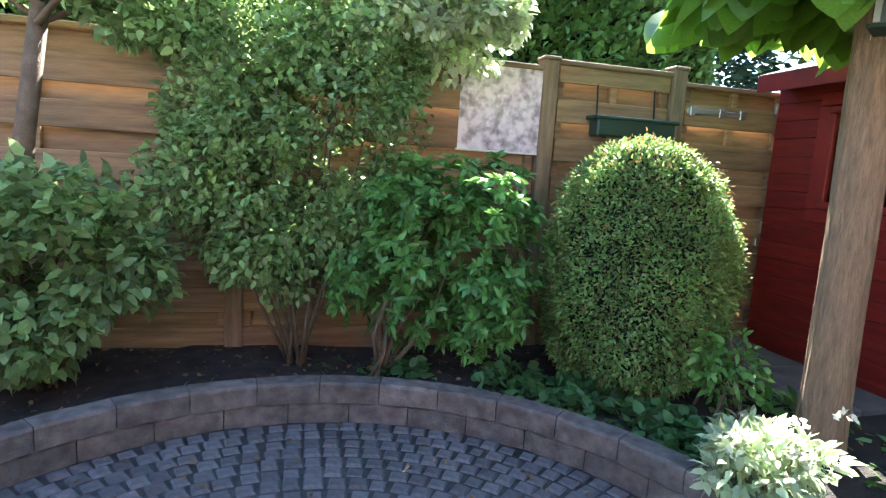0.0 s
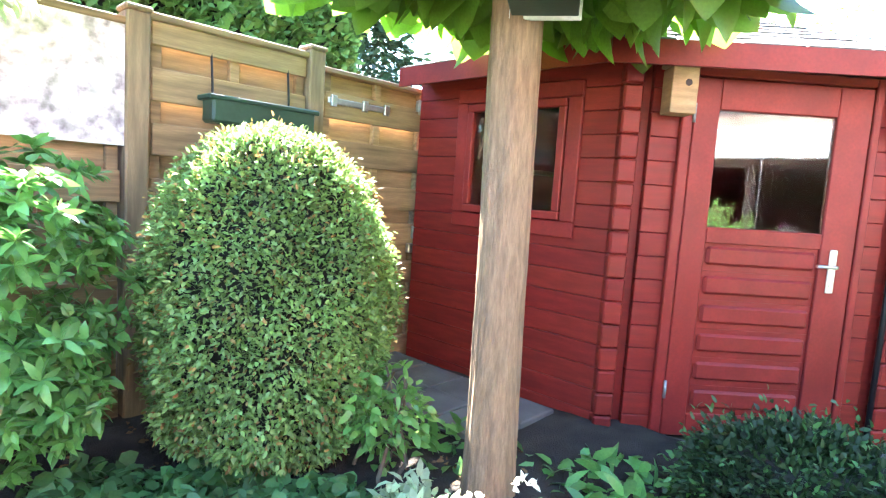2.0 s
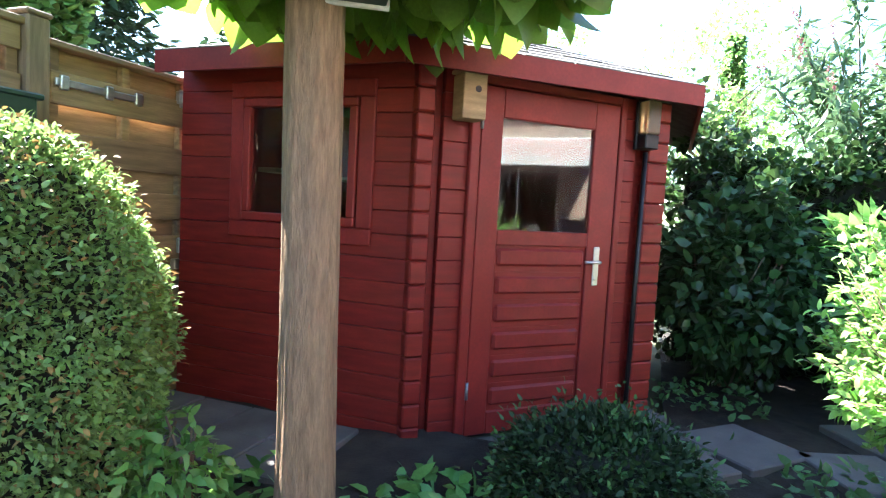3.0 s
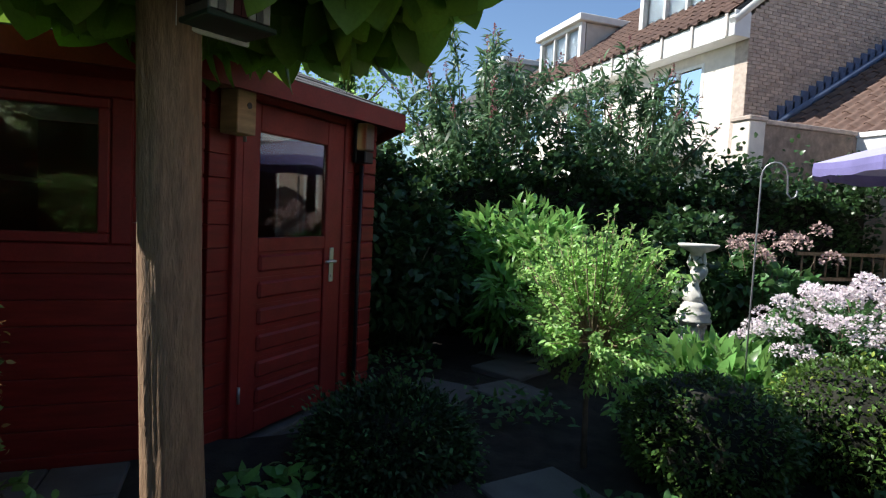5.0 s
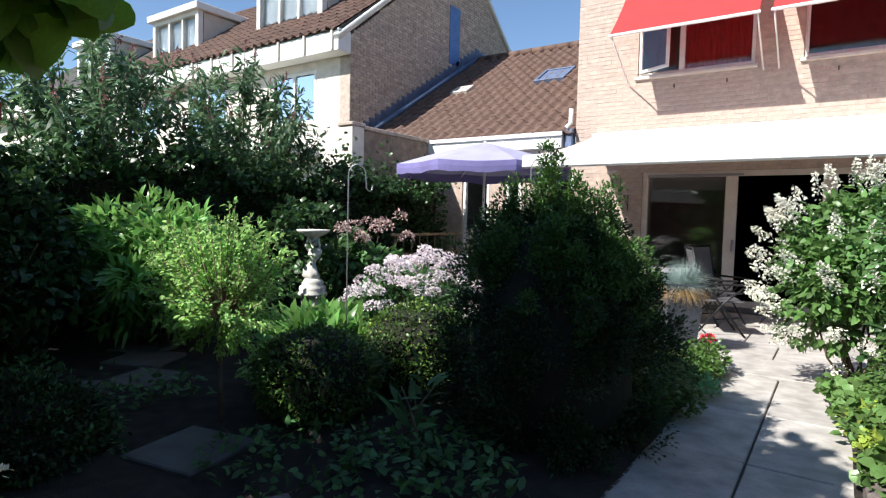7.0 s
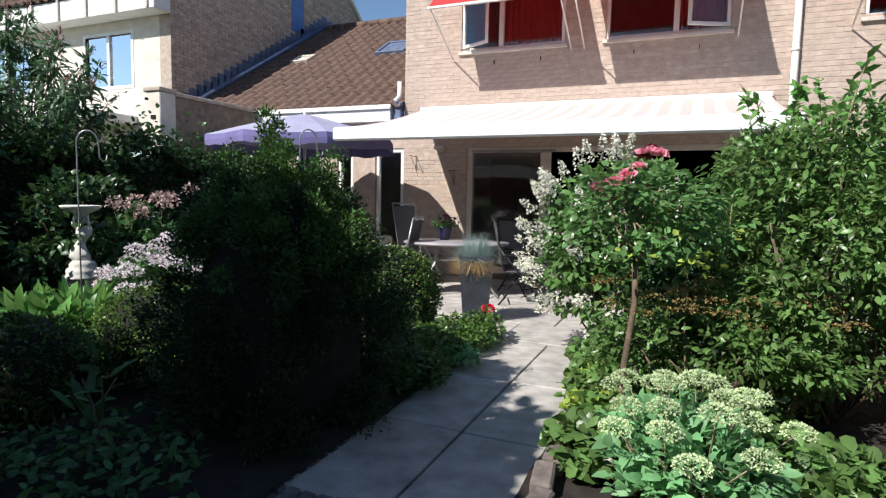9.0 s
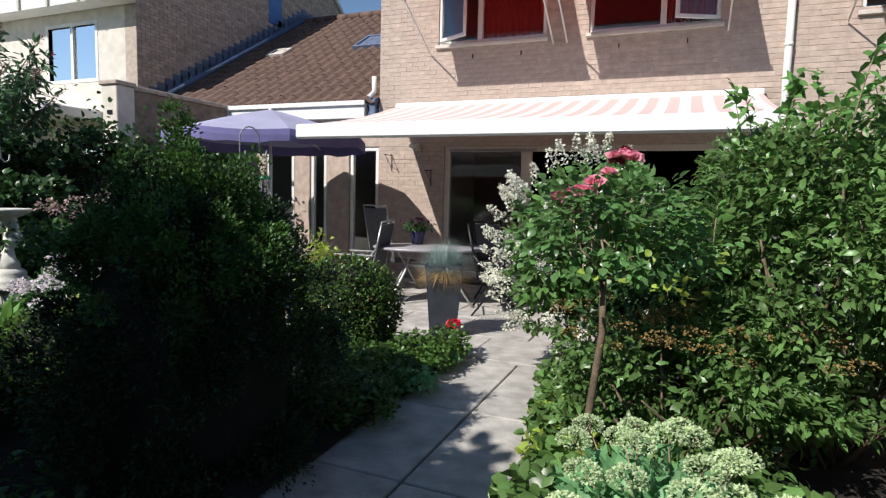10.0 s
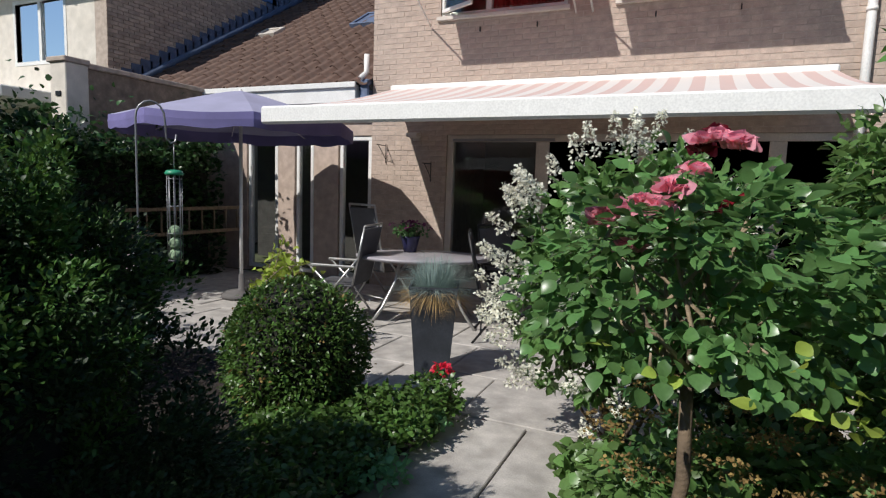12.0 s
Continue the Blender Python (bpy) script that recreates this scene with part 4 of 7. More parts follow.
bm = block(3.72, WY - 0.02, 2.4, 7.3, WY + 0.02, 2.66, 0.003)
setting("soffit_board", bm, CREAM, "cream board under the low roof", "trim")

RX0, RX1, RY0, RZ0, SL = 3.7, 8.9, WY + 0.12, 2.93, radians(31)
ROWS, COLS = 17, 19
roof_low = tagged(thing("roof_low", "brown clay pantile roof of the low annexe", "roof"), kind="structure")
ROOF_M = pose(RX0, RY0, RZ0) @ Matrix.Rotation(math.pi - SL, 4, "X") @ Matrix.Scale(-1, 4, (0, 0, 1))
part("deck", block(0, 0.02, -0.12, RX1 - RX0, 6.6, -0.05, 0, ROOF_M), DARK, roof_low)


def pantile(w, l):
    """An S-shaped tile: w across, l up the slope."""
    bm = bmesh.new()
    prof = [(0.0, 0.0), (0.12, -0.018), (0.3, -0.026), (0.5, -0.008), (0.62, 0.03), (0.78, 0.058), (0.92, 0.045), (1.03, 0.004)]
    lo = [bm.verts.new((x * w, -0.03, z + 0.028)) for x, z in prof]
    hi = [bm.verts.new((x * w, l, z)) for x, z in prof]
    lip = [bm.verts.new((x * w, -0.03, z + 0.01)) for x, z in prof]
    for k in range(len(prof) - 1):
        for f in ((lo[k], lo[k + 1], hi[k + 1], hi[k]), (lip[k], lip[k + 1], lo[k + 1], lo[k])):
            bm.faces.new(f).smooth = True
    bmesh.ops.recalc_face_normals(bm, faces=bm.faces)
    return bm


TW, TL = (RX1 - RX0) / COLS, 0.36
tile_me = mesh_of("roof_tile", pantile(TW, TL), TILE)
for r_ in range(ROWS):
    for c_ in range(COLS):
        put("roof_tile", tile_me, roof_low, ROOF_M @ pose(c_ * TW, r_ * TL, rng.normal(0, 0.003), 0, 0, rng.normal(0, 0.4)))
for c_ in range(14):
    part("ridge_tile", tube(bmesh.new(), [ROOF_M @ Vector((c_ * 0.38, ROWS * TL + 0.03, 0.03)), ROOF_M @ Vector((c_ * 0.38 + 0.4, ROWS * TL + 0.03, 0.035))], 0.11, 10), TILE, roof_low)
for nm, x, y, w, h, lab in (("skylight", 1.35, 3.1, 0.75, 0.8, "grey framed roof window in the tiles"), ("roof_hatch", 3.9, 3.0, 0.5, 0.42, "small pale metal roof hatch in the tiles")):
    sk = thing(nm, lab, "roof window")
    part("frame", framed(bmesh.new(), x + 0.06, y + 0.06, x + w - 0.06, y + h - 0.06, 0.06, 0, 0.1, ROOF_M @ Matrix(((1, 0, 0, 0), (0, 0, 1, 0), (0, 1, 0, 0), (0, 0, 0, 1)))), LEAD if nm == "skylight" else CREAM, sk)
    part("pane", block(x + 0.05, y + 0.05, 0.05, x + w - 0.05, y + h - 0.05, 0.07, 0, ROOF_M), LEAD if nm == "skylight" else CREAM, sk)

# ---- neighbouring terrace beyond the annexe ----
def far_window(parent, m, x0, z0, x1, z1, split=True):
    win = part("window", framed(bmesh.new(), x0, z0, x1, z1, 0.07, -0.03, 0.05, m, 0), WHITE, parent)
    part("pane", block(x0, 0.02, z0, x1, 0.03, z1, 0, m), GLASS, win)
    part("net", block(x0, 0.1, z0, x1, 0.12, z1, 0, m), NET, win, "pale net curtain")
    if split:
        part("mullion", block((x0 + x1) / 2 - 0.04, -0.02, z0, (x0 + x1) / 2 + 0.04, 0.05, z1, 0, m), WHITE, win)
    return win


# brick colour lifted towards white for the sun on the terrace front
PALE_WALL = material("sun_paled_brick", (0.72, 0.66, 0.58), 0.85, vary=0.1, scale=5, grain=90, bump=0.3, stain=0.25, dark=(0.5, 0.44, 0.37))
NX, NY = 9.0, -7.6          # gable wall plane and front wall plane of the neighbour
terrace = thing("terrace_house", "buff brick neighbouring terraced house with white dormers and brown tiled roof", "house")
GR = [(NY, 4.9), (NY - 9.0, 4.9), (NY - 4.5, 8.3)]
bm = bmesh.new()
ring0 = [bm.verts.new((NX, y, z)) for y, z in ((NY, 0), (NY, 5.4), (NY - 4.5, 9.1), (NY - 9, 5.4), (NY - 9, 0))]
ring1 = [bm.verts.new((NX + 0.3, v.co.y, v.co.z)) for v in ring0]
bm.faces.new(ring0), bm.faces.new(ring1[::-1])
for k in range(5):
    bm.faces.new((ring0[k], ring0[(k + 1) % 5], ring1[(k + 1) % 5], ring1[k]))
bmesh.ops.recalc_face_normals(bm, faces=bm.faces)
gable = part("gable_wall", bm, MORTAR, terrace, "shaded buff brick gable wall")
lay_bricks(0, 9.0, 2.6, 9.1, [], gable, pose(NX - 0.004, NY, 0, 0, 0, -90) @ Matrix.Scale(-1, 4, (0, 1, 0)), lambda x, z: x, BRICK, BRICK_FAR, 0,
           lambda x, z: z + 0.06 > 5.4 + (3.7 / 4.5) * (x if x < 4.5 else 9 - x) or z < 2.9 + 0.6 * (x - 0.3) - 0.3)
front_m = pose(NX, NY, 0)
holes = [(1.15, 3.62, 2.6, 4.7), (4.6, 3.6, 6.4, 4.7), (8.2, 3.6, 9.8, 4.7), (12.2, 3.6, 14.0, 4.7), (0.8, 0.2, 2.6, 2.2), (4.4, 0.2, 6.6, 2.2)]
wf = wall_with_holes(0.3, 22.0, 0, 5.4, -0.25, 0.0, holes, PALE_WALL, "front_wall", terrace)
wf.matrix_basis = front_m
for h in holes:
    far_window(terrace, front_m @ pose(0, -0.02, 0, 0, 0, 0) @ Matrix.Scale(-1, 4, (0, 1, 0)), *h)
# one solid block, coloured dark for the unlit rooms behind the windows
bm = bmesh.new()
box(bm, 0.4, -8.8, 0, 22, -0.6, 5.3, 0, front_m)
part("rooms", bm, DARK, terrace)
# white fascia panels with slats under the eaves
part("white_fascia", block(NX - 0.05, NY + 0.02, 4.98, NX + 22, NY + 0.42, 5.46, 0.01), WHITE, terrace)
for k in range(24):
    part("fascia_batten", block(NX + 0.1 + k * 0.9, NY + 0.42, 5.0, NX + 0.16 + k * 0.9, NY + 0.46, 5.45, 0), CREAM, terrace)
part("white_verge", tube(bmesh.new(), [(NX - 0.02, NY + 0.45, 5.25), (NX - 0.02, NY - 4.5, 9.22), (NX - 0.02, NY - 9.2, 5.3)], 0.09, 4), WHITE, terrace)
ang = math.atan2(3.72, 4.95)
TM = pose(NX, NY + 0.45, 5.45) @ Matrix.Rotation(math.pi - ang, 4, "X") @ Matrix.Scale(-1, 4, (0, 0, 1))
bm = block(-0.02, 0, -0.08, 22, 6.25, -0.02, 0, TM)
t_roof = part("roof", bm, DARK, terrace, "brown clay pantile roof")
vs, fs = [], []
b = pantile(0.28, 0.36)
b.verts.index_update()
bv, bf = [v.co.copy() for v in b.verts], [[v.index for v in f.verts] for f in b.faces]
b.free()
for r_ in range(17):
    for c_ in range(40):
        k = len(vs)
        mm = TM @ pose(c_ * 0.28, r_ * 0.36, rng.normal(0, 0.003))
        vs += [tuple(mm @ v) for v in bv]
        fs += [[i + k for i in f] for f in bf]
me = bpy.data.meshes.new("tile_field")
me.from_pydata(vs, [], fs)
me.materials.append(TILE_REST)
tagged(put("tile_field", me, t_roof), kind="stuff")
# dormers
for x0, x1 in ((1.9, 4.5), (7.4, 10.0), (13.0, 15.6)):
    dm = pose(NX, NY - 0.95, 0)
    d = part("dormer", framed(bmesh.new(), x0 + 0.12, 6.45, x1 - 0.12, 7.5, 0.14, -0.1, 0.06, dm, 0), WHITE, terrace, "white flat-roofed dormer")
    part("cheek", block(x0, -3.5, 5.9, x1, -0.15, 7.6, 0, dm), CREAM, d)
    part("flat_roof", block(x0 - 0.15, -3.6, 7.62, x1 + 0.15, 0.2, 7.84, 0.02, dm), WHITE, d)
    for k in range(3):
        a = x0 + 0.14 + k * (x1 - x0 - 0.28) / 3
        e = a + (x1 - x0 - 0.28) / 3
        part("pane", block(a, -0.06, 6.45, e, -0.05, 7.5, 0, dm), GLASS, d)
        part("net", block(a, -0.13, 6.45, e, -0.12, 7.5, 0, dm), NET, d)
        part("mullion", block(a - 0.035, -0.08, 6.45, a + 0.035, 0.03, 7.5, 0, dm), WHITE, d)
# stepped lead flashing where the low roof meets the gable
for k in range(26):
    zz = RZ0 + (k * 0.2 + 0.5) * math.tan(SL)
    part("flashing_step", block(NX - 0.03, NY - 0.5 - k * 0.2, zz - 0.1, NX - 0.008, NY - 0.25 - k * 0.2, zz + 0.22, 0.004), LEAD, terrace)
L0, L1 = Vector((NX - 0.012, NY - 0.2, RZ0 + 0.32)), Vector((NX - 0.012, NY - 5.7, RZ0 + 0.32 + 5.5 * math.tan(SL)))
part("flashing_apron", tube(bmesh.new(), [L0 - Vector((0, 0, 0.2)), L1 - Vector((0, 0, 0.2))], 0.1, 4), LEAD, terrace, "blue grey lead apron along the roof edge")
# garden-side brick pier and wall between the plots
# brick with the wall's shade put into a darker base, plus stains
WING_BRICK = material("shade_dark_wing_brick", (0.27, 0.205, 0.16), 0.9, vary=0.25, scale=9, grain=90, bump=0.5, stain=0.5, dark=(0.12, 0.095, 0.08), relief=0.006)
wing = thing("boundary_wall", "shaded brick wing wall with pale pier and coping between plots", "wall")
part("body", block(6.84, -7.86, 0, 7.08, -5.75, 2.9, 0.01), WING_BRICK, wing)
part("coping", block(6.8, -7.86, 2.9, 7.12, -5.75, 2.97, 0.012), MORTAR, wing)
part("pier", block(6.8, -5.748, 0, 7.12, -5.44, 2.93, 0.012), PALE_WALL, wing, "pale pier at the wall's end")
part("pier_cap", block(6.77, -5.76, 2.932, 7.15, -5.41, 3.0, 0.012), MORTAR, wing)
part("vent", block(6.9, -5.439, 2.5, 7.0, -5.425, 2.56, 0.002), BLACK_METAL, wing)
part("bay", block(10.0, -7.6, 2.75, 14.0, -6.4, 2.95, 0.02), WHITE, wing, "white canopy edge over the neighbour's terrace")
# blue door window high in the gable
bw = part("gable_window", block(NX - 0.03, NY - 4.4, 5.7, NX - 0.01, NY - 3.9, 7.3, 0.004), material("blue_panel", (0.06, 0.16, 0.42), 0.4, bump=0.05), terrace, "tall narrow blue panel in the gable")

# ---- foliage materials ----
G_CATALPA = leafy("catalpa_leaf", (0.154, 0.308, 0.042), 0.25, 0.4, 0.45)
G_THUJA = leafy("thuja_spray", (0.12, 0.26, 0.07), 0.3, 0.6, 0.2)
G_DARK = leafy("dark_conifer", (0.0308, 0.07, 0.0308), 0.35, 0.6, 0.15)
G_YEW = leafy("yew_needle", (0.026, 0.058, 0.017), 0.4, 0.55, 0.15)
# lighter copy of the yew needle, sunlight put into its green
G_YEWTIP = leafy("yew_sunlit_needle", (0.065, 0.15, 0.03), 0.4, 0.5, 0.25)
G_BOX = leafy("box_leaf", (0.08, 0.155, 0.034), 0.4, 0.35, 0.25)
G_DOME = leafy("clipped_shrub_leaf", (0.21, 0.35, 0.11), 0.45, 0.4, 0.3)
G_RHODO = leafy("glossy_evergreen_leaf", (0.13, 0.31, 0.08), 0.35, 0.3, 0.25)
G_TALL = leafy("variegated_leaf", (0.24, 0.37, 0.14), 0.5, 0.45, 0.35)
G_IVY = leafy("ivy_leaf", (0.042, 0.098, 0.0308), 0.45, 0.35, 0.2)
G_LAUREL = leafy("laurel_leaf", (0.16, 0.35, 0.09), 0.35, 0.3, 0.3)
G_WILLOW = leafy("bright_small_leaf", (0.32, 0.55, 0.17), 0.35, 0.45, 0.4)
G_BUDD = leafy("buddleia_leaf", (0.1, 0.19, 0.09), 0.4, 0.5, 0.3)
G_ROSE = leafy("rose_leaf", (0.115, 0.24, 0.075), 0.35, 0.3, 0.3)
G_HYD = leafy("hydrangea_leaf", (0.14, 0.27, 0.08), 0.35, 0.4, 0.3)
G_BUSH = leafy("viburnum_leaf", (0.13, 0.235, 0.068), 0.45, 0.35, 0.3)
G_SEDUM = leafy("sedum_leaf", (0.196, 0.42, 0.182), 0.25, 0.5, 0.25)
G_SEDUM_F = leafy("sedum_flower", (0.6, 0.72, 0.42), 0.2, 0.7, 0.3)
G_COVER = leafy("ground_cover_leaf", (0.085, 0.2, 0.065), 0.4, 0.45, 0.3)
G_LIME = leafy("lime_leaf", (0.364, 0.476, 0.084), 0.4, 0.45, 0.35)
G_BROWN = leafy("faded_flower_head", (0.3, 0.2, 0.07), 0.35, 0.8, 0.2)
G_FESCUE = leafy("blue_fescue_blade", (0.33, 0.43, 0.4), 0.25, 0.6, 0.2)
G_STRAW = leafy("dry_straw_blade", (0.5, 0.34, 0.15), 0.3, 0.7, 0.2)
F_WHITE = leafy("white_petal", (0.85, 0.83, 0.72), 0.12, 0.6, 0.35)
F_PINKW = leafy("pale_pink_petal", (0.86, 0.76, 0.79), 0.15, 0.6, 0.35)
F_ROSE = leafy("rose_petal", (0.93, 0.38, 0.46), 0.25, 0.5, 0.3)
F_RED = leafy("red_petal", (0.7, 0.02, 0.05), 0.2, 0.5, 0.25)
F_MOP = leafy("faded_mophead_petal", (0.5, 0.36, 0.33), 0.4, 0.7, 0.25)
F_DUSK = leafy("dusky_petal", (0.28, 0.12, 0.12), 0.4, 0.7, 0.25)
CREAM_LEAF = leafy("cream_edged_leaf", (0.5, 0.6, 0.36), 0.4, 0.45, 0.35)
# near-black colour of solid cores, standing in for the unlit depth between leaves
CORE = material("inner_shade", (0.014, 0.015, 0.009), 0.95, vary=0.3, scale=20, bump=0.5)
rng = np.random.default_rng(11)


def core_mesh(bm, profile, centre, k=0.8):
    b = bmesh.new()
    lathe(b, [(max(0.01, r * k), z0) for r, z0 in profile], 18, centre)
    for v in b.verts:
        v.co += Vector((noise.noise(v.co * 7), noise.noise(v.co * 7 + Vector((5, 0, 0))), 0)) * 0.03
    return merge(bm, b)


def clipped(name, label, at, profile, mat, n, size, extra=None, depth=0.09, jitter=0.012, spread=0.8, category="shrub", group=""):
    """A clipped shrub: dense small leaves on a rounded body with branchwork and a shade-dark core inside."""
    t = thing(name, label, category, at, 0, group)
    lo = [(r, z) for r, z in profile if r > 0.02]
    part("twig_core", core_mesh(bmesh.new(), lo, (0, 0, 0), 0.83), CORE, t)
    p, o = hull_points(rng, n, profile, (0, 0, 0), jitter, depth)
    leaves("foliage", p, o, size, size * 0.5, mat, t, rng, droop=0.0, spread=spread)
    if extra:
        p, o = hull_points(rng, int(n * extra[1]), profile, (0, 0, 0), jitter * 2, depth * 0.5)
        leaves("new_growth", p, o, size * 0.9, size * 0.45, extra[0], t, rng, droop=0.0, spread=spread)
    bm = bmesh.new()
    for k in range(5):
        a = rng.uniform(0, 6.28)
        tube(bm, [(0.05 * math.cos(a), 0.05 * math.sin(a), -0.05), (0.13 * math.cos(a), 0.13 * math.sin(a), max(0.12, profile[0][1] + 0.15))], 0.014, 6)
    part("branchwork", bm, TWIG, t)
    return t


def shrub(name, label, at, size, zc, n, mat, leaf, width, clumps=40, clump=0.3, stem_n=9, stem_mat=TWIG, spread=0.7, droop=0.25, category="shrub", grow=0.4, fold=0.18, floor=0.03, stem_r=0.012, shell=0.5):
    """A loose shrub: stems from the ground and clumps of leaves round their ends."""
    t = thing(name, label, category, at)
    p, o = crown_points(rng, n, size, (0, 0, zc), clumps, clump, shell, grow, floor)
    leaves("foliage", p, o, leaf, width, mat, t, rng, droop=droop, spread=spread, fold=fold)
    tips = [((v[0]) * size[0] * 0.7, v[1] * size[1] * 0.7, zc + abs(v[2]) * size[2] * 0.6) for v in unit(rng.normal(0, 1, (stem_n, 3)))]
    stems("branchwork", (0, 0, -0.03), tips, stem_mat, t, stem_r, rng, 0.06)
    return t


def heads(name, at, count_each, r, size, mat, parent, flat=1.0, label=""):
    """Flower heads: many small petals on rounded heads at the given points. Each head is a mesh of its own."""
    for c in at:
        o = unit(rng.normal(0, 1, (count_each, 3)))
        o[:, 2] = np.abs(o[:, 2]) * 1.2 - 0.25
        o = unit(o)
        p = np.array(c) + o * r * np.array([1, 1, flat]) * rng.uniform(0.75, 1.0, (count_each, 1))
        leaves(name, p, o, size, size * 0.8, mat, parent, rng, droop=0, spread=0.5, fold=0.1, label=label)


# ---- catalpa with a trained round crown ----
tree = thing("catalpa_tree", "catalpa tree with ridged pale brown trunk and broad green leaves", "tree", (2.31, 1.67, 0.0))
bm = bmesh.new()
rings = []
SEG = 84
for k in range(62):
    z = -0.05 + k * 0.04
    rad = 0.094 + 0.022 * math.exp(-(z / 0.22)) + (0.02 if z > 2.0 else 0)
    cx, cy = 0.012 * math.sin(z * 1.9) + 0.022 * z, 0.01 * math.sin(z * 1.4) + 0.026 * z
    ring = []
    for j in range(SEG):
        a = 2 * math.pi * j / SEG
        c, w = math.cos(a), math.sin(a)
        ridge = abs(noise.noise((c * 4.5 + 0.25 * math.sin(z * 2), w * 4.5, z * 1.1)))
        r = rad * (1 + 0.06 * noise.noise((c * 2.2, w * 2.2, z * 0.8)) - 0.1 * max(0, 0.35 - ridge) + 0.02 * noise.noise((c * 14, w * 14, z * 6)))
        ring.append(bm.verts.new((cx + r * c, cy + r * w, z)))
    rings.append(ring)
for a, b in zip(rings, rings[1:]):
    for j in range(SEG):
        bm.faces.new((a[j], a[(j + 1) % SEG], b[(j + 1) % SEG], b[j])).smooth = True
bm.faces.new(rings[-1])
part("trunk", bm, BARK, tree)
bm = bmesh.new()
limb_tips = []
for k in range(16):
    a = 2 * math.pi * k / 16 + rng.normal(0, 0.15)
    rr, zz = rng.uniform(0.5, 1.25), rng.uniform(2.4, 3.8)
    tip = Vector((rr * math.cos(a), rr * math.sin(a), zz))
    limb_tips.append(tip)
    tube(bm, [(0.03, 0.0, 2.15), (tip.x * 0.4, tip.y * 0.4, 2.35 + 0.3 * (zz - 2.2)), tip], 0.035, 7, 0.01)
part("limb", bm, BARK, tree)
p, o = crown_points(rng, 6800, (1.08, 1.2, 0.9), (0.02, 0.0, 3.05), 120, 0.24, 0.5, 0.45)
p2, o2 = crown_points(rng, 560, (0.95, 0.95, 0.13), (0.0, 0.0, 2.15), 30, 0.4, 0.3, 0.5)
clear = np.hypot(p2[:, 0] + 0.08, p2[:, 1] + 0.1) > 0.34
p, o = np.concatenate([p, p2[clear]]), np.concatenate([o, o2[clear]])
leaves("crown", p, o * np.array([1, 1, 0.35]), 0.22, 0.2, G_CATALPA, tree, rng, droop=0.9, spread=0.45, fold=0.12, curl=0.22, fine=True)
nest = thing("nest_box", "small nest box with striped slats fixed to the tree trunk", "bird box", (2.265, 1.555, 1.91))
NM = pose(0, 0, 0, 0, 0, -58)
part("body", block(-0.1, -0.07, 0.0, 0.1, 0.07, 0.2, 0.004, NM), GREY_METAL, nest)
MAROON = material("maroon_slat", (0.12, 0.02, 0.025), 0.5, bump=0.05)
for k, m_ in enumerate((WHITE, GREY_METAL, WHITE, MAROON, MAROON, WHITE, GREY_METAL, WHITE)):
    part("slat", block(-0.1 + k * 0.025, -0.08, 0.008, -0.077 + k * 0.025, -0.071, 0.2, 0.001, NM), m_, nest)
part("entrance_panel", block(-0.108, -0.05, 0.03, -0.101, 0.05, 0.2, 0.002, NM), BLACK_METAL, nest, "dark entrance panel")
part("floor_board", block(-0.115, -0.095, -0.018, 0.115, 0.08, -0.001, 0.003, NM), BOX_GREEN, nest)
part("back_board", block(-0.125, 0.072, -0.03, 0.125, 0.088, 0.24, 0.003, NM), WHITE, nest)

# ---- conifer hedge and trees behind the fence ----
def hedge(name, label, x0, x1, y0, y1, z1, n, size, mat, core_mat=CORE, z0=0.0, width=0.35):
    t = tagged(thing(name, label, "hedge"), kind="")
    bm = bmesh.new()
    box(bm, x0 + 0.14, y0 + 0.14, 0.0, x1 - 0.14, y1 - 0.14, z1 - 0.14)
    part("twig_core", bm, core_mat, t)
    area = np.array([(x1 - x0) * (z1 - z0), (x1 - x0) * (z1 - z0) * 0.25, (y1 - y0) * (z1 - z0), (y1 - y0) * (z1 - z0), (x1 - x0) * (y1 - y0)])
    side = rng.choice(5, n, p=area / area.sum())
    u, v = rng.uniform(0, 1, n), rng.uniform(0, 1, n)
    x = np.where(side == 2, x0, np.where(side == 3, x1, x0 + u * (x1 - x0)))
    y = np.where(side == 0, y0, np.where(side == 1, y1, np.where(side == 4, y0 + v * (y1 - y0), y0 + u * (y1 - y0))))
    z = np.where(side == 4, z1, z0 + v * (z1 - z0))
    way = np.array([[0, -1, 0.25], [0, 1, 0.25], [-1, 0, 0.25], [1, 0, 0.25], [0, 0, 1]])[side]
    bulge = 0.06 * np.sin(x * 3.1 + z * 2.3) + 0.05 * np.sin(x * 7.7 + y * 6 - z * 5) + rng.normal(0, 0.03, n)
    p = np.stack([x, y, z], axis=1) + way * (bulge - rng.uniform(0, 0.12, n))[:, None]
    leaves("foliage", p, way, size, size * width, mat, t, rng, droop=-0.3, spread=0.55)
    return t


hedge("conifer_hedge", "tall clipped green conifer hedge behind the fence", -6.8, 4.1, 4.95, 5.75, 3.1, 52000, 0.12, G_THUJA, z0=1.2, width=0.5)


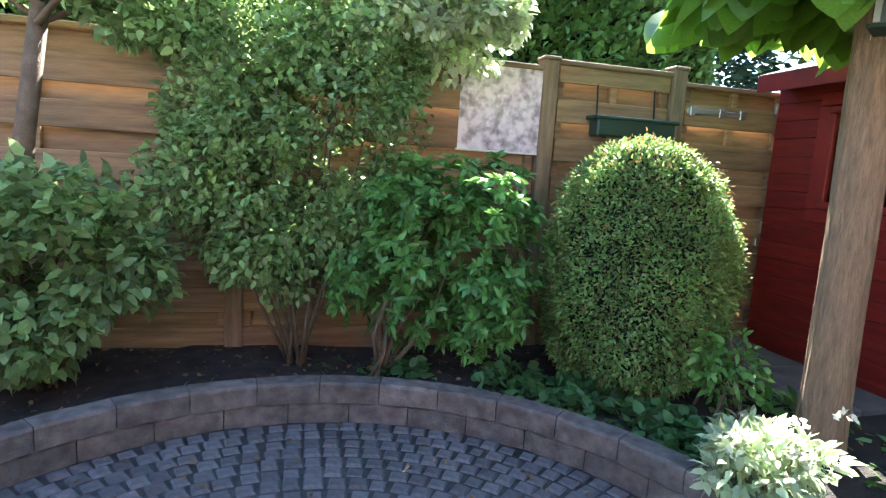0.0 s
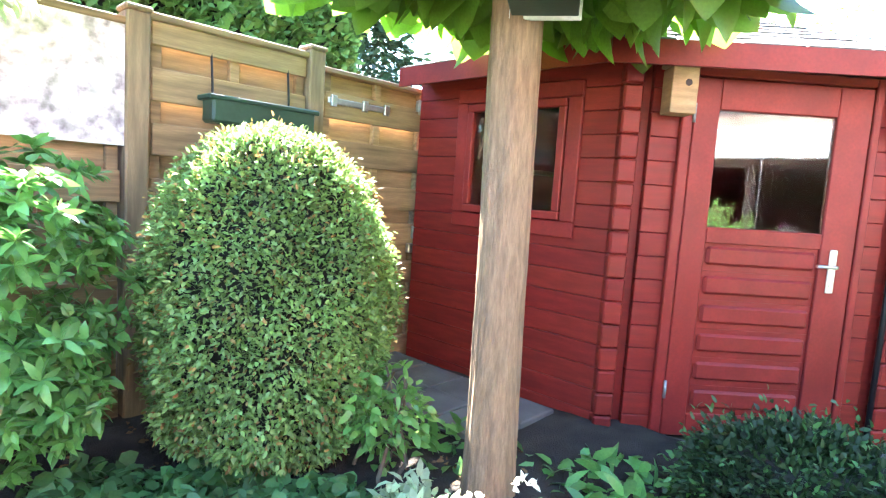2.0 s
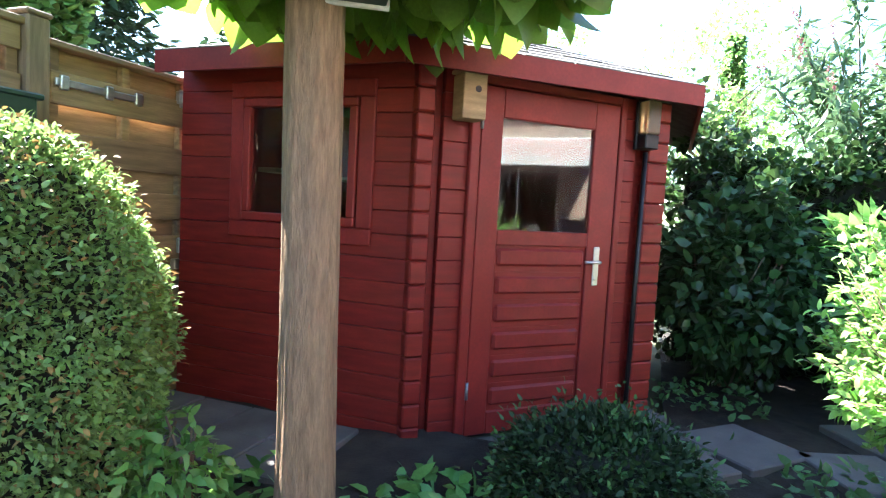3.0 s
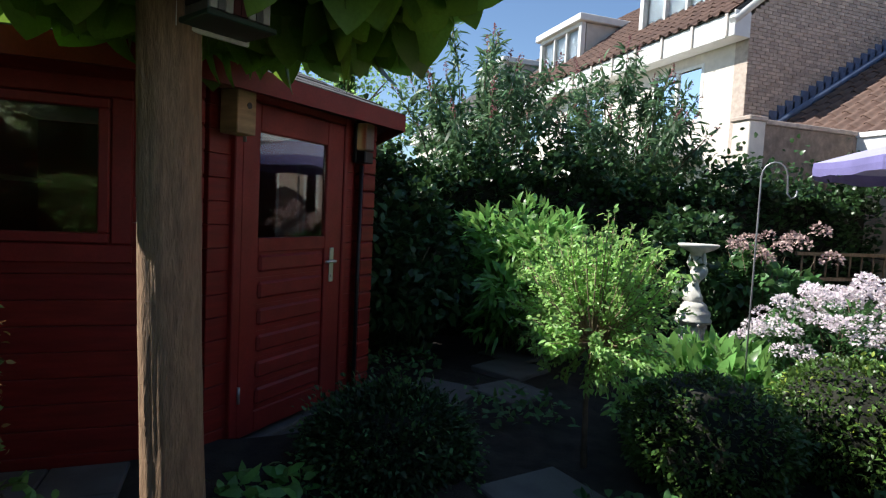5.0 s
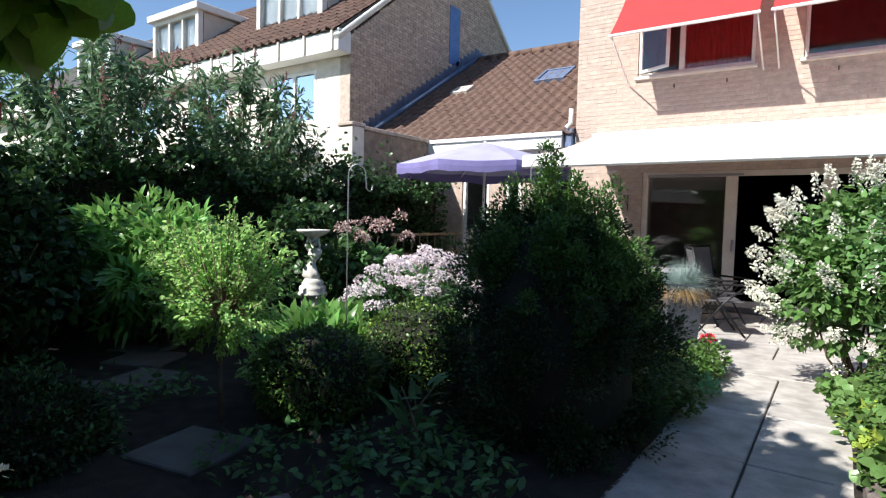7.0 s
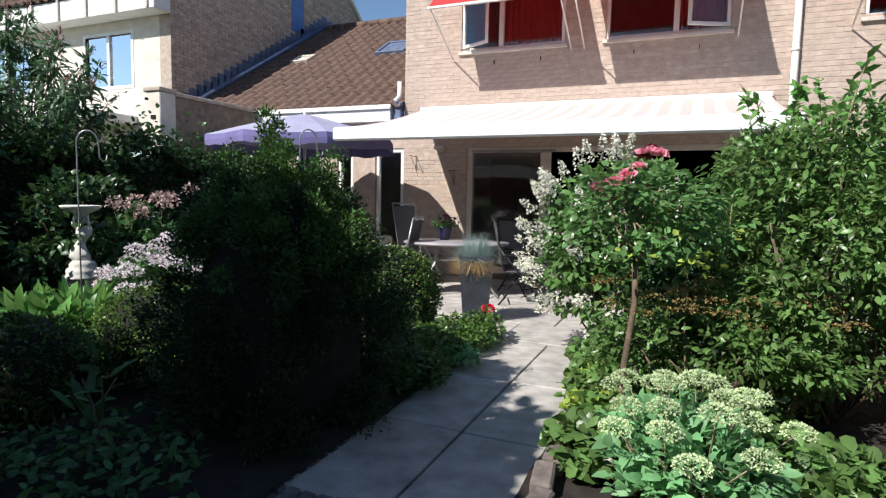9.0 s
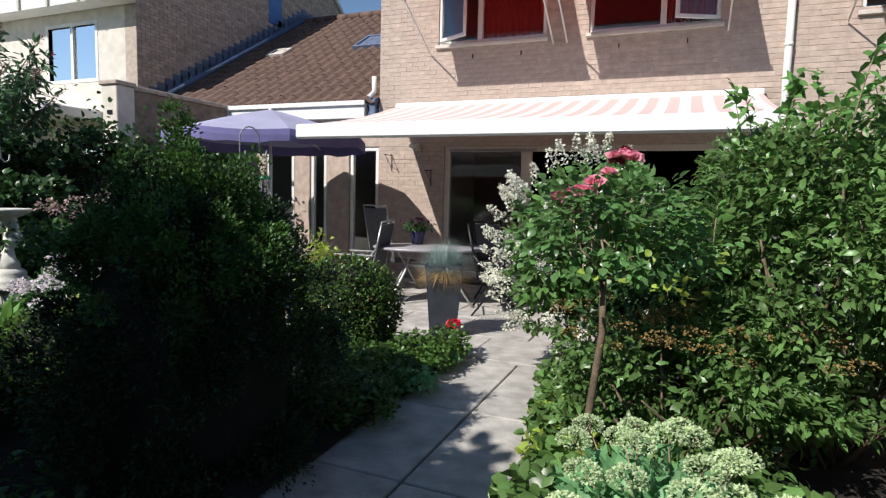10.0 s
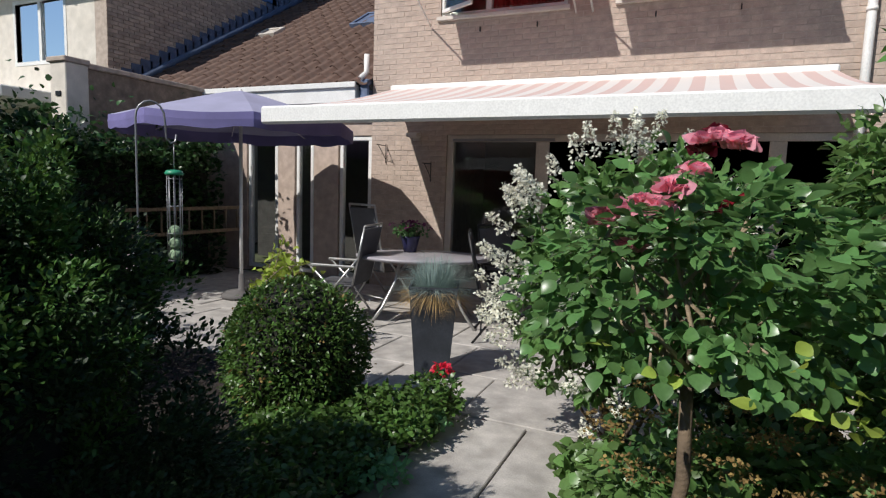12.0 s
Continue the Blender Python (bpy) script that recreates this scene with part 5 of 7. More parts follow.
def conifer(name, label, at, height, radius, n, mat, leaf=0.16, top=0.05):
    t = thing(name, label, "tree", at)
    part("trunk", tube(bmesh.new(), [(0, 0, -0.05), (0.02, 0.03, height * 0.5), (0, 0, height * 0.96)], radius * 0.09, 8, 0.02), TWIG, t)
    u = rng.uniform(0, 1, n)
    z = 0.05 * height + u * height * 0.95
    a = rng.uniform(0, 2 * math.pi, n)
    tier = 0.82 + 0.22 * np.sin(z * 6.5 + 2 * np.sin(a * 3))
    r = (radius * (1 - u) ** 0.75 + top) * tier * np.sqrt(rng.uniform(0.25, 1, n)) * (1 + 0.18 * np.sin(a * 5 + z * 2))
    p = np.stack([r * np.cos(a), r * np.sin(a), z], axis=1)
    o = np.stack([np.cos(a), np.sin(a), 0.1 + 0 * a], axis=1)
    leaves("crown", p, o, leaf, leaf * 0.35, mat, t, rng, droop=0.15, spread=0.45)
    return t


conifer("spruce_tree", "dark dense conifer standing behind the shed", (6.4, 8.3, 0), 7.0, 2.0, 11000, G_DARK, 0.22)
conifer("spruce_tree", "dark dense conifer standing behind the shed", (9.6, 7.4, 0), 6.0, 1.9, 9000, G_DARK, 0.22)
conifer("spruce_tree", "dark dense conifer standing behind the shed", (3.9, 10.2, 0), 6.5, 2.0, 9000, G_DARK, 0.22)
conifer("cypress_tree", "slender green cypress beyond the side hedge", (13.2, -0.6, 0), 4.9, 0.5, 5000, G_THUJA, 0.16)


def broadleaf(name, label, at, height, radius, n, mat, leaf, clumps=60, open_=0.25):
    t = thing(name, label, "tree", at)
    bm = bmesh.new()
    tube(bm, [(0, 0, -0.05), (0.05, 0.03, height * 0.3), (0.0, 0.0, height * 0.6)], height * 0.022, 8, height * 0.012)
    for k in range(14):
        v = unit(rng.normal(0, 1, (1, 3)))[0]
        tube(bm, [(0.02, 0.01, height * rng.uniform(0.3, 0.55)), (v[0] * radius * 0.5, v[1] * radius * 0.5, height * 0.62 + v[2] * radius * 0.2), (v[0] * radius * 0.95, v[1] * radius * 0.95, height * 0.68 + v[2] * radius * 0.6)], height * 0.007, 6, 0.006)
    part("trunk", bm, TWIG, t)
    p, o = crown_points(rng, n, (radius, radius, height * 0.36), (0, 0, height * 0.66), clumps, open_, 0.3, 0.5)
    leaves("crown", p, o, leaf, leaf * 0.55, mat, t, rng, droop=0.3, spread=0.8)
    return t


broadleaf("birch_tree", "light airy tree with thin branches behind the shed", (11.5, 4.2, 0), 6.2, 2.4, 5200, G_WILLOW, 0.09, 70, 0.16)
broadleaf("birch_tree", "light airy tree with thin branches beyond the side hedge", (12.0, -0.1, 0), 5.2, 2.0, 4200, G_WILLOW, 0.1, 60, 0.18)

# ---- side hedge overgrown with ivy, ladder ----
hedge("ivy_hedge", "dark ivy covered side hedge between the gardens", 6.15, 6.75, -7.4, 0.55, 1.85, 17000, 0.085, G_IVY, z0=0.0, width=0.8)
t = thing("ivy_drape", "loose ivy spilling over the top of the side hedge", "ivy", (6.3, 0, 0))
p = np.stack([rng.normal(0, 0.2, 7000), rng.uniform(-7.3, 0.5, 7000), 1.75 + np.abs(rng.normal(0, 0.16, 7000)) * (1 + 0.7 * np.sin(rng.uniform(0, 30, 7000)))], axis=1)
p[:, 2] += 0.12 * np.sin(p[:, 1] * 2.3) + 0.1 * np.sin(p[:, 1] * 5.1)
leaves("foliage", p, np.tile([[-0.6, 0, 0.5]], (7000, 1)), 0.085, 0.065, G_IVY, t, rng, droop=0.3, spread=0.8)
t["kind"] = "stuff"
ladder = thing("ladder", "old wooden ladder hung lengthwise on the side hedge", "ladder")
for z in (0.7, 1.05):
    part("rail", block(6.0, -7.75, z - 0.025, 6.05, -5.6, z + 0.025, 0.006), POST, ladder)
for k in range(9):
    part("rung", tube(bmesh.new(), [(6.025, -7.6 + k * 0.235, 0.69), (6.025, -7.6 + k * 0.235, 1.06)], 0.014, 8), POST, ladder)
for y in (-7.3, -6.0):
    part("peg", tube(bmesh.new(), [(5.98, y, 1.0), (6.4, y, 1.02)], 0.012, 6), BLACK_METAL, ladder)


def buddleia(at, height, radius, n):
    t = thing("buddleia_bush", "tall arching butterfly bush with faded flower spikes", "shrub", at, 0, "tall buddleias")
    bm = bmesh.new()
    ps, os_, sp = [], [], []
    for k in range(34):
        a = rng.uniform(0, 6.28)
        rr = radius * math.sqrt(rng.uniform(0.05, 1))
        h = height * rng.uniform(0.72, 1.0) * (1 - 0.25 * (rr / radius) ** 2)
        q = [Vector((0.1 * math.cos(a), 0.1 * math.sin(a), 0)), Vector((rr * 0.45 * math.cos(a), rr * 0.45 * math.sin(a), h * 0.5)), Vector((rr * 0.8 * math.cos(a), rr * 0.8 * math.sin(a), h * 0.85)), Vector((rr * 1.12 * math.cos(a), rr * 1.12 * math.sin(a), h))]
        tube(bm, q, 0.014, 5, 0.004)
        for j in range(n // 34):
            s = rng.uniform(0.25, 1.0)
            i = min(2, int(s * 3))
            f = s * 3 - i
            c = q[i].lerp(q[i + 1], f)
            w = Vector(rng.normal(0, 1, 3))
            ps.append(c + w * 0.035), os_.append(w.normalized() + Vector((0, 0, 0.1)))
        d = (q[3] - q[2]).normalized()
        for j in range(26):
            sp.append(q[3] + d * (j * 0.007) + Vector(rng.normal(0, 0.012, 3)))
    part("branchwork", bm, TWIG, t)
    leaves("foliage", np.array(ps), np.array(os_), 0.15, 0.036, G_BUDD, t, rng, droop=0.25, spread=0.35)
    leaves("flower_spike", np.array(sp), unit(rng.normal(0, 1, (len(sp), 3))), 0.03, 0.022, F_DUSK, t, rng, label="faded brownish flower spikes")


buddleia((7.1, -1.3, 0), 4.1, 1.05, 6800)
buddleia((7.2, -3.5, 0), 3.9, 1.1, 6800)
buddleia((7.0, -5.6, 0), 2.3, 0.9, 3400)

# ---- back bed ----
shrub("broad_shrub", "rounded green shrub against the back fence", (-1.12, 2.72, 0.12), (0.55, 0.42, 0.52), 0.6, 5600, G_TALL, 0.075, 0.045, 46, 0.3, 10)
tl = shrub("tall_shrub", "tall loose variegated shrub leaning over the fence", (0.05, 2.95, 0.12), (0.8, 0.36, 1.02), 1.27, 20000, G_TALL, 0.048, 0.03, 120, 0.22, 12, stem_r=0.011)
p, o = crown_points(rng, 3600, (0.5, 0.34, 0.36), (0.75, 0.02, 2.0), 34, 0.32, 0.4, 0.4)
leaves("foliage", p, o, 0.065, 0.045, CREAM_LEAF, tl, rng, droop=0.2, spread=0.8, label="cream edged leaves")
p, o = crown_points(rng, 1800, (0.5, 0.3, 0.4), (-0.75, 0.05, 1.9), 30, 0.3, 0.4, 0.4)
leaves("foliage", p, o, 0.065, 0.042, G_TALL, tl, rng, droop=0.2, spread=0.8)
lt = thing("thin_tree", "slender brown stemmed tree with green leaves over the fence", "tree", (-1.32, 2.9, 0.1))
part("trunk", tube(bmesh.new(), [(0, 0, -0.03), (0.06, 0.0, 0.7), (0.1, 0.02, 1.2), (0.18, 0.03, 1.8)], 0.055, 9, 0.04), TWIG, lt)
limb_ends = [(-0.5, 0.1, 2.15), (0.1, -0.1, 2.3), (0.7, 0.05, 2.1), (0.45, 0.1, 1.95)]
stems("branchwork", (0.17, 0.03, 1.7), limb_ends, TWIG, lt, 0.018, rng, 0.05)
p, o = crown_points(rng, 3600, (0.9, 0.4, 0.34), (0.2, 0.0, 2.12), 44, 0.3, 0.4, 0.4)
leaves("crown", p, o, 0.055, 0.034, G_TALL, lt, rng, droop=0.25, spread=0.8)
rh = thing("glossy_shrub", "glossy evergreen shrub with whorled leaves and bare crooked stems", "shrub", (0.72, 2.72, 0.12))
whorl, wdir = crown_points(rng, 760, (0.66, 0.42, 0.6), (0.12, 0, 0.66), 46, 0.28, 0.6, 0.4, 0.12)
at = np.repeat(whorl, 11, axis=0)
ang_ = np.tile(np.arange(11) * 2 * math.pi / 11, len(whorl)) + np.repeat(rng.uniform(0, 6, len(whorl)), 11)
axis = np.repeat(unit(wdir + np.array([0, -0.15, 0.6])), 11, axis=0)
e1 = unit(np.cross(axis, np.array([[0.3, 0.2, 1.0]])))
e2 = np.cross(axis, e1)
way = e1 * np.cos(ang_)[:, None] + e2 * np.sin(ang_)[:, None] + axis * 0.35
leaves("foliage", at, way, 0.072, 0.029, G_RHODO, rh, rng, droop=0.1, spread=0.18)
stems("branchwork", (-0.25, -0.05, -0.03), [(w[0] * 0.85, w[1] * 0.8, w[2] - 0.05) for w in whorl[:9]], TWIG, rh, 0.014, rng, 0.07)
DOME = [(0.3, 0.02), (0.43, 0.15), (0.49, 0.45), (0.49, 0.7), (0.45, 0.95), (0.35, 1.17), (0.2, 1.31), (0.0, 1.36)]
clipped("clipped_dome", "tall clipped dome shaped evergreen shrub with fresh tips", (1.88, 2.56, 0.12), DOME, G_DOME, 46000, 0.028, (G_BROWN, 0.09), 0.045, 0.013)
shrub("small_shrub", "small bright sapling shrub beside the dome", (2.1, 2.08, 0.08), (0.2, 0.18, 0.25), 0.33, 420, G_LAUREL, 0.06, 0.028, 14, 0.4, 5)
shrub("pale_shrub", "low pale grey green plant at the kerb", (-1.33, 2.05, 0.1), (0.25, 0.2, 0.2), 0.2, 700, CREAM_LEAF, 0.06, 0.03, 18, 0.35, 4)
wp = shrub("variegated_plant", "white and green variegated plant by the kerb", (1.66, 1.3, 0.03), (0.26, 0.22, 0.17), 0.25, 1500, CREAM_LEAF, 0.065, 0.026, 30, 0.35, 9)
wf_ = [(rng.uniform(-0.2, 0.2), rng.uniform(-0.18, 0.18), 0.4 + rng.normal(0, 0.04)) for k in range(8)]
heads("flower_head", wf_, 16, 0.024, 0.026, F_WHITE, wp, 0.5, "white flower head")
shrub("variegated_plant", "white and green variegated plant at the tree's foot", (1.95, 1.7, 0.08), (0.25, 0.12, 0.08), 0.12, 220, CREAM_LEAF, 0.065, 0.03, 10, 0.4, 4)


def low_cover(name, label, spots, mat, n, leaf, width, height, category="ground cover"):
    t = thing(name, label, category)
    ps = []
    for x, y, r in spots:
        k = int(n * r * r / sum(s[2] ** 2 for s in spots))
        a, d = rng.uniform(0, 6.28, k), r * np.sqrt(rng.uniform(0, 1, k))
        z = 0.03 + height * rng.uniform(0.15, 1, k) * (1 - 0.5 * (d / r) ** 2)
        ps.append(np.stack([x + d * np.cos(a), y + d * np.sin(a), z], axis=1))
    p = np.concatenate(ps)
    o = unit(rng.normal(0, 1, p.shape) * np.array([1, 1, 0.3]) + np.array([0, 0, 0.45]))
    leaves("foliage", p, o, leaf, width, mat, t, rng, droop=0.15, spread=0.3, fold=0.12)
    return tagged(t, kind="stuff")


low_cover("ground_cover", "low rounded green leaves along the kerb", [(1.45, 2.3, 0.24), (1.75, 1.95, 0.22), (1.2, 2.55, 0.22), (1.72, 1.65, 0.22), (0.6, 2.72, 0.2), (1.62, 2.35, 0.2)], G_COVER, 2300, 0.065, 0.06, 0.2)
low_cover("ivy_patch", "trailing dark ivy and small leaves on the earth", [(0.3, 2.85, 0.4), (1.2, 2.85, 0.35), (-0.5, 2.7, 0.25), (2.6, 2.3, 0.4), (2.9, 2.8, 0.3)], G_IVY, 1100, 0.05, 0.04, 0.09)
low_cover("broad_cover", "dark broad leaved plants round the tree and shed base", [(2.75, 1.35, 0.3), (2.55, 1.95, 0.26), (2.45, 1.25, 0.22)], G_RHODO, 420, 0.1, 0.05, 0.2)
JUN = [(0.22, 0.0), (0.4, 0.12), (0.4, 0.26), (0.28, 0.4), (0.0, 0.47)]
clipped("juniper_bush", "low feathery dark green juniper by the shed door", (3.05, 0.78, 0.0), JUN, G_YEW, 17000, 0.036, (G_COVER, 0.15), 0.14, 0.03, 0.5)
low_cover("shade_plants", "shaded low plants on the dark earth", [(2.1, -0.1, 0.45), (1.3, -0.3, 0.5), (3.7, -0.3, 0.35), (1.6, -0.6, 0.5), (5.0, 0.2, 0.4)], G_COVER, 900, 0.07, 0.038, 0.16)
for x, y, a, s in ((2.62, 0.1, 12, 0.5), (4.15, -0.45, 20, 0.45), (4.75, -0.75, 28, 0.5), (5.2, -1.0, 30, 0.5), (3.85, 0.5, -45, 0.5), (4.25, 0.1, -45, 0.5)):
    tagged(put("stepping_stone", mesh_of("stepping_stone", block(-s / 2, -s / 2, -0.03, s / 2, s / 2, 0.055, 0.008), DARK_SLAB), None, pose(x, y, 0.0, 0, 0, a)), "square grey concrete stepping stone", "stepping stone", "stepping stones")

litter = tagged(thing("leaf_litter", "scattered dry brown leaves on the dark earth", "leaf litter"), kind="stuff")
LITTER = leafy("dry_leaf_litter", (0.22, 0.13, 0.06), 0.5, 0.8, 0.1)
spots = []
while len(spots) < 420:
    x, y = rng.uniform(-1.6, 2.7), rng.uniform(1.6, 3.2)
    if math.hypot(x - RC[0], y - RC[1]) > RO + 0.03:
        spots.append((x, y, 0.135 + 0.035 * noise.noise((x * 2.1, y * 2.1, 0.3)) + 0.02 * noise.noise((x * 9, y * 9, 1.3))))
for k in range(46):
    a, d = rng.uniform(0.2, 2.9), RI * math.sqrt(rng.uniform(0.2, 0.97))
    spots.append((RC[0] + d * math.cos(a), RC[1] + d * math.sin(a), 0.012))
leaves("fallen_leaf", np.array(spots), unit(rng.normal(0, 1, (len(spots), 3)) * np.array([1, 1, 0.15])), 0.034, 0.02, LITTER, litter, rng, droop=-0.1, spread=0.1, curl=0.3)

gate_path = tagged(thing("gate_paving", "dark stone slabs between the gate and the shed door", "paving"), kind="structure")
for i in range(2):
    for j in range(4):
        put("slab", mesh_of("slab", block(2.6 + i * 0.31, 1.95 + j * 0.32, 0.0, 2.903 + i * 0.31, 2.262 + j * 0.32, 0.162 + rng.normal(0, 0.002), 0.006), DARK_SLAB), gate_path)
for i in range(4):
    put("slab", mesh_of("slab", block(-0.1 + i * 0.45, -0.52, -0.03, 0.343 + i * 0.45, -0.07, 0.048 + rng.normal(0, 0.002), 0.006, DOOR_M), DARK_SLAB), gate_path)

# ---- side bed ----
lau = shrub("laurel_bush", "big laurel bush with long glossy bright leaves", (5.15, -1.15, 0), (1.05, 0.85, 0.72), 0.88, 3800, G_LAUREL, 0.16, 0.048, 60, 0.27, 12, spread=0.5, droop=-0.1)
shrub("dark_shrub", "dark shaded evergreen shrub between shed and laurel", (5.5, 0.05, 0), (0.7, 0.55, 0.85), 0.85, 3600, G_IVY, 0.11, 0.06, 40, 0.3, 8)
shrub("dark_shrub", "dark tall evergreen shrub behind the shed corner", (7.0, 0.95, 0), (0.5, 0.9, 1.0), 1.0, 3600, G_IVY, 0.11, 0.06, 40, 0.3, 8)
shrub("dark_shrub", "dark shaded evergreen shrub along the side hedge", (5.3, -3.1, 0), (0.7, 0.9, 0.75), 0.8, 3600, G_IVY, 0.1, 0.06, 40, 0.3, 8)
st = thing("standard_willow", "small standard tree with a bright feathery crown on a thin stem", "tree", (2.95, -0.31, 0))
part("trunk", tube(bmesh.new(), [(0, 0, -0.03), (0.012, 0.008, 0.35), (0, 0, 0.72)], 0.018, 8, 0.012), TWIG, st)
bm = bmesh.new()
ps, os_ = [], []
for k in range(120):
    v = Vector(unit(rng.normal(0, 1, (1, 3)) + np.array([[0, 0, 0.45]]))[0])
    tip = Vector((v.x * 0.45, v.y * 0.45, 0.9 + v.z * 0.42)) * rng.uniform(0.9, 1.08)
    tube(bm, [(0, 0, 0.7), Vector((0, 0, 0.7)).lerp(tip, 0.55) + Vector((v.x, v.y, 0)) * 0.05, tip], 0.005, 4, 0.002)
    for j in range(64):
        s = rng.uniform(0.35, 1.02)
        ps.append(Vector((0, 0, 0.7)).lerp(tip, s) + Vector(rng.normal(0, 0.012, 3)))
        os_.append(Vector(rng.normal(0, 0.7, 3)) + v)
part("branchwork", bm, PALE_TWIG, st)
leaves("crown", np.array(ps), np.array(os_), 0.04, 0.018, G_WILLOW, st, rng, droop=0.05, spread=0.3)

# bird bath: one carved stone figure column with bowl
bm = bmesh.new()
box(bm, -0.15, -0.15, -0.02, 0.15, 0.15, 0.06, 0.012)
box(bm, -0.1, -0.1, 0.06, 0.1, 0.1, 0.41, 0.015)
for k in range(4):
    for side in range(4):
        box(bm, -0.085 + k * 0.048, -0.108, 0.1, -0.06 + k * 0.048, -0.095, 0.38, 0.004, pose(0, 0, 0, 0, 0, side * 90))
box(bm, -0.125, -0.125, 0.405, 0.125, 0.125, 0.43, 0.006)
lathe(bm, [(0.01, 0.425), (0.165, 0.43), (0.17, 0.45), (0.15, 0.47), (0.155, 0.5), (0.15, 0.53), (0.12, 0.55), (0.125, 0.575), (0.11, 0.6), (0.085, 0.62), (0.01, 0.625)], 28)
rings = []
for k in range(27):
    f = k / 26
    z = 0.615 + f * 0.475
    r = 0.052 + 0.034 * math.exp(-((f - 0.12) / 0.14) ** 2) + 0.014 * math.exp(-((f - 0.62) / 0.12) ** 2) - 0.012 * math.exp(-((f - 0.42) / 0.08) ** 2) - 0.016 * math.exp(-((f - 0.8) / 0.05) ** 2)
    ox, oy = 0.024 * math.sin(f * 7.0), 0.014 * math.sin(f * 5.0 + 1)
    ring = []
    for j in range(22):
        a = 2 * math.pi * j / 22
        q = Vector((math.cos(a) * 1.15, math.sin(a) * 0.85, 0))
        w = r * (1 + 0.2 * noise.noise((q.x * 1.8, q.y * 1.8, f * 9)) + 0.1 * math.sin(2 * a + f * 11))
        ring.append(bm.verts.new((ox + q.x * w, oy + q.y * w, z)))
    rings.append(ring)
for p_, q_ in zip(rings, rings[1:]):
    for j in range(22):
        bm.faces.new((p_[j], p_[(j + 1) % 22], q_[(j + 1) % 22], q_[j])).smooth = True
for sx in (-1, 1):
    tube(bm, [(sx * 0.05, 0, 0.93), (sx * 0.085, 0.01, 1.0), (sx * 0.06, 0.0, 1.1)], 0.016, 8)
lathe(bm, [(0.045, 1.07), (0.07, 1.1), (0.15, 1.135), (0.185, 1.165), (0.19, 1.18), (0.18, 1.185), (0.15, 1.165), (0.02, 1.15)], 36)
tagged(put("bird_bath", mesh_of("bird_bath", bm, STATUE), None, pose(4.72, -2.68, 0.0, 0, 0, 20)), "white weathered stone bird bath on a carved figure column", "bird bath")


def hook_pole(at, turn, height, name, label):
    t = thing(name, label, "garden hook", at, turn)
    pts = [(0, 0, -0.02), (0, 0, height * 0.6), (0, 0, height - 0.12)]
    for k in range(1, 9):
        a = math.pi * k / 8
        pts.append((0.07 - 0.07 * math.cos(a), 0, height - 0.12 + 0.09 * math.sin(a)))
    pts += [(0.145, 0, height - 0.22), (0.165, 0, height - 0.25), (0.19, 0, height - 0.235), (0.195, 0, height - 0.2)]
    part("pole", tube(bmesh.new(), pts, 0.0055, 8), GREY_METAL, t)
    return t


hook_pole((3.04, -1.52, 0), -140, 1.8, "hook_pole", "tall thin grey metal shepherd's hook in the bed")
hook_pole((2.0, -2.72, 0), -130, 1.92, "hook_pole", "tall thin grey metal shepherd's hook carrying a bird feeder")
feeder = thing("bird_feeder", "green wire bird feeder with fat balls hanging from the hook", "bird feeder", (1.885, -2.86, 1.0))
F_GREEN = material("green_plastic", (0.03, 0.3, 0.16), 0.4, bump=0.03)
part("lid", lathe(bmesh.new(), [(0.045, 0.5), (0.05, 0.51), (0.04, 0.525), (0.012, 0.53)], 16), F_GREEN, feeder, "green plastic lid")
bm = tube(bmesh.new(), [(0, 0, 0.53), (0, 0, 0.68)], 0.003, 5)
for k in range(8):
    a = 2 * math.pi * k / 8
    tube(bm, [(0.038 * math.cos(a), 0.038 * math.sin(a), 0.02), (0.038 * math.cos(a), 0.038 * math.sin(a), 0.5)], 0.0022, 4)
for z in (0.03, 0.18, 0.33, 0.48):
    tube(bm, [(0.038 * math.cos(2 * math.pi * k / 12), 0.038 * math.sin(2 * math.pi * k / 12), z) for k in range(13)], 0.0022, 4)
part("wire_cage", bm, GREY_METAL, feeder)
for z in (0.06, 0.125, 0.19):
    b = bmesh.new()
    bmesh.ops.create_icosphere(b, subdivisions=2, radius=0.036)
    for v in b.verts:
        v.co = v.co * (1 + 0.12 * noise.noise(v.co * 60)) + Vector((0, 0, z))
    part("fat_ball", b, material("seed_fat", (0.3, 0.42, 0.26), 0.8, vary=0.4, scale=50, bump=0.5), feeder)

ph = shrub("phlox_clump", "clump of pale pink flowering phlox in full bloom", (3.3, -2.75, 0), (0.5, 0.85, 0.4), 0.45, 4200, G_COVER, 0.09, 0.028, 40, 0.3, 18)
hp = []
for k in range(72):
    a, d = k * 2.4, math.sqrt((k + 0.5) / 72)
    x, y = 0.5 * d * math.cos(a) + rng.normal(0, 0.03), 0.88 * d * math.sin(a) + rng.normal(0, 0.03)
    hp.append((x, y, 0.92 - 0.16 * y - 0.3 * d * d + rng.normal(0, 0.06)))
heads("flower_head", hp, 90, 0.074, 0.026, F_PINKW, ph, 0.85, "pale pink flower head")
stems("stalk", (0, 0, 0.1), [(x, y, z - 0.03) for x, y, z in hp[::3]], TWIG, ph, 0.005, rng, 0.03)
shrub("hydrangea_bush", "fading mophead hydrangea behind the phlox", (4.6, -3.4, 0), (0.5, 0.5, 0.5), 0.7, 1400, G_COVER, 0.11, 0.07, 24, 0.3, 8)
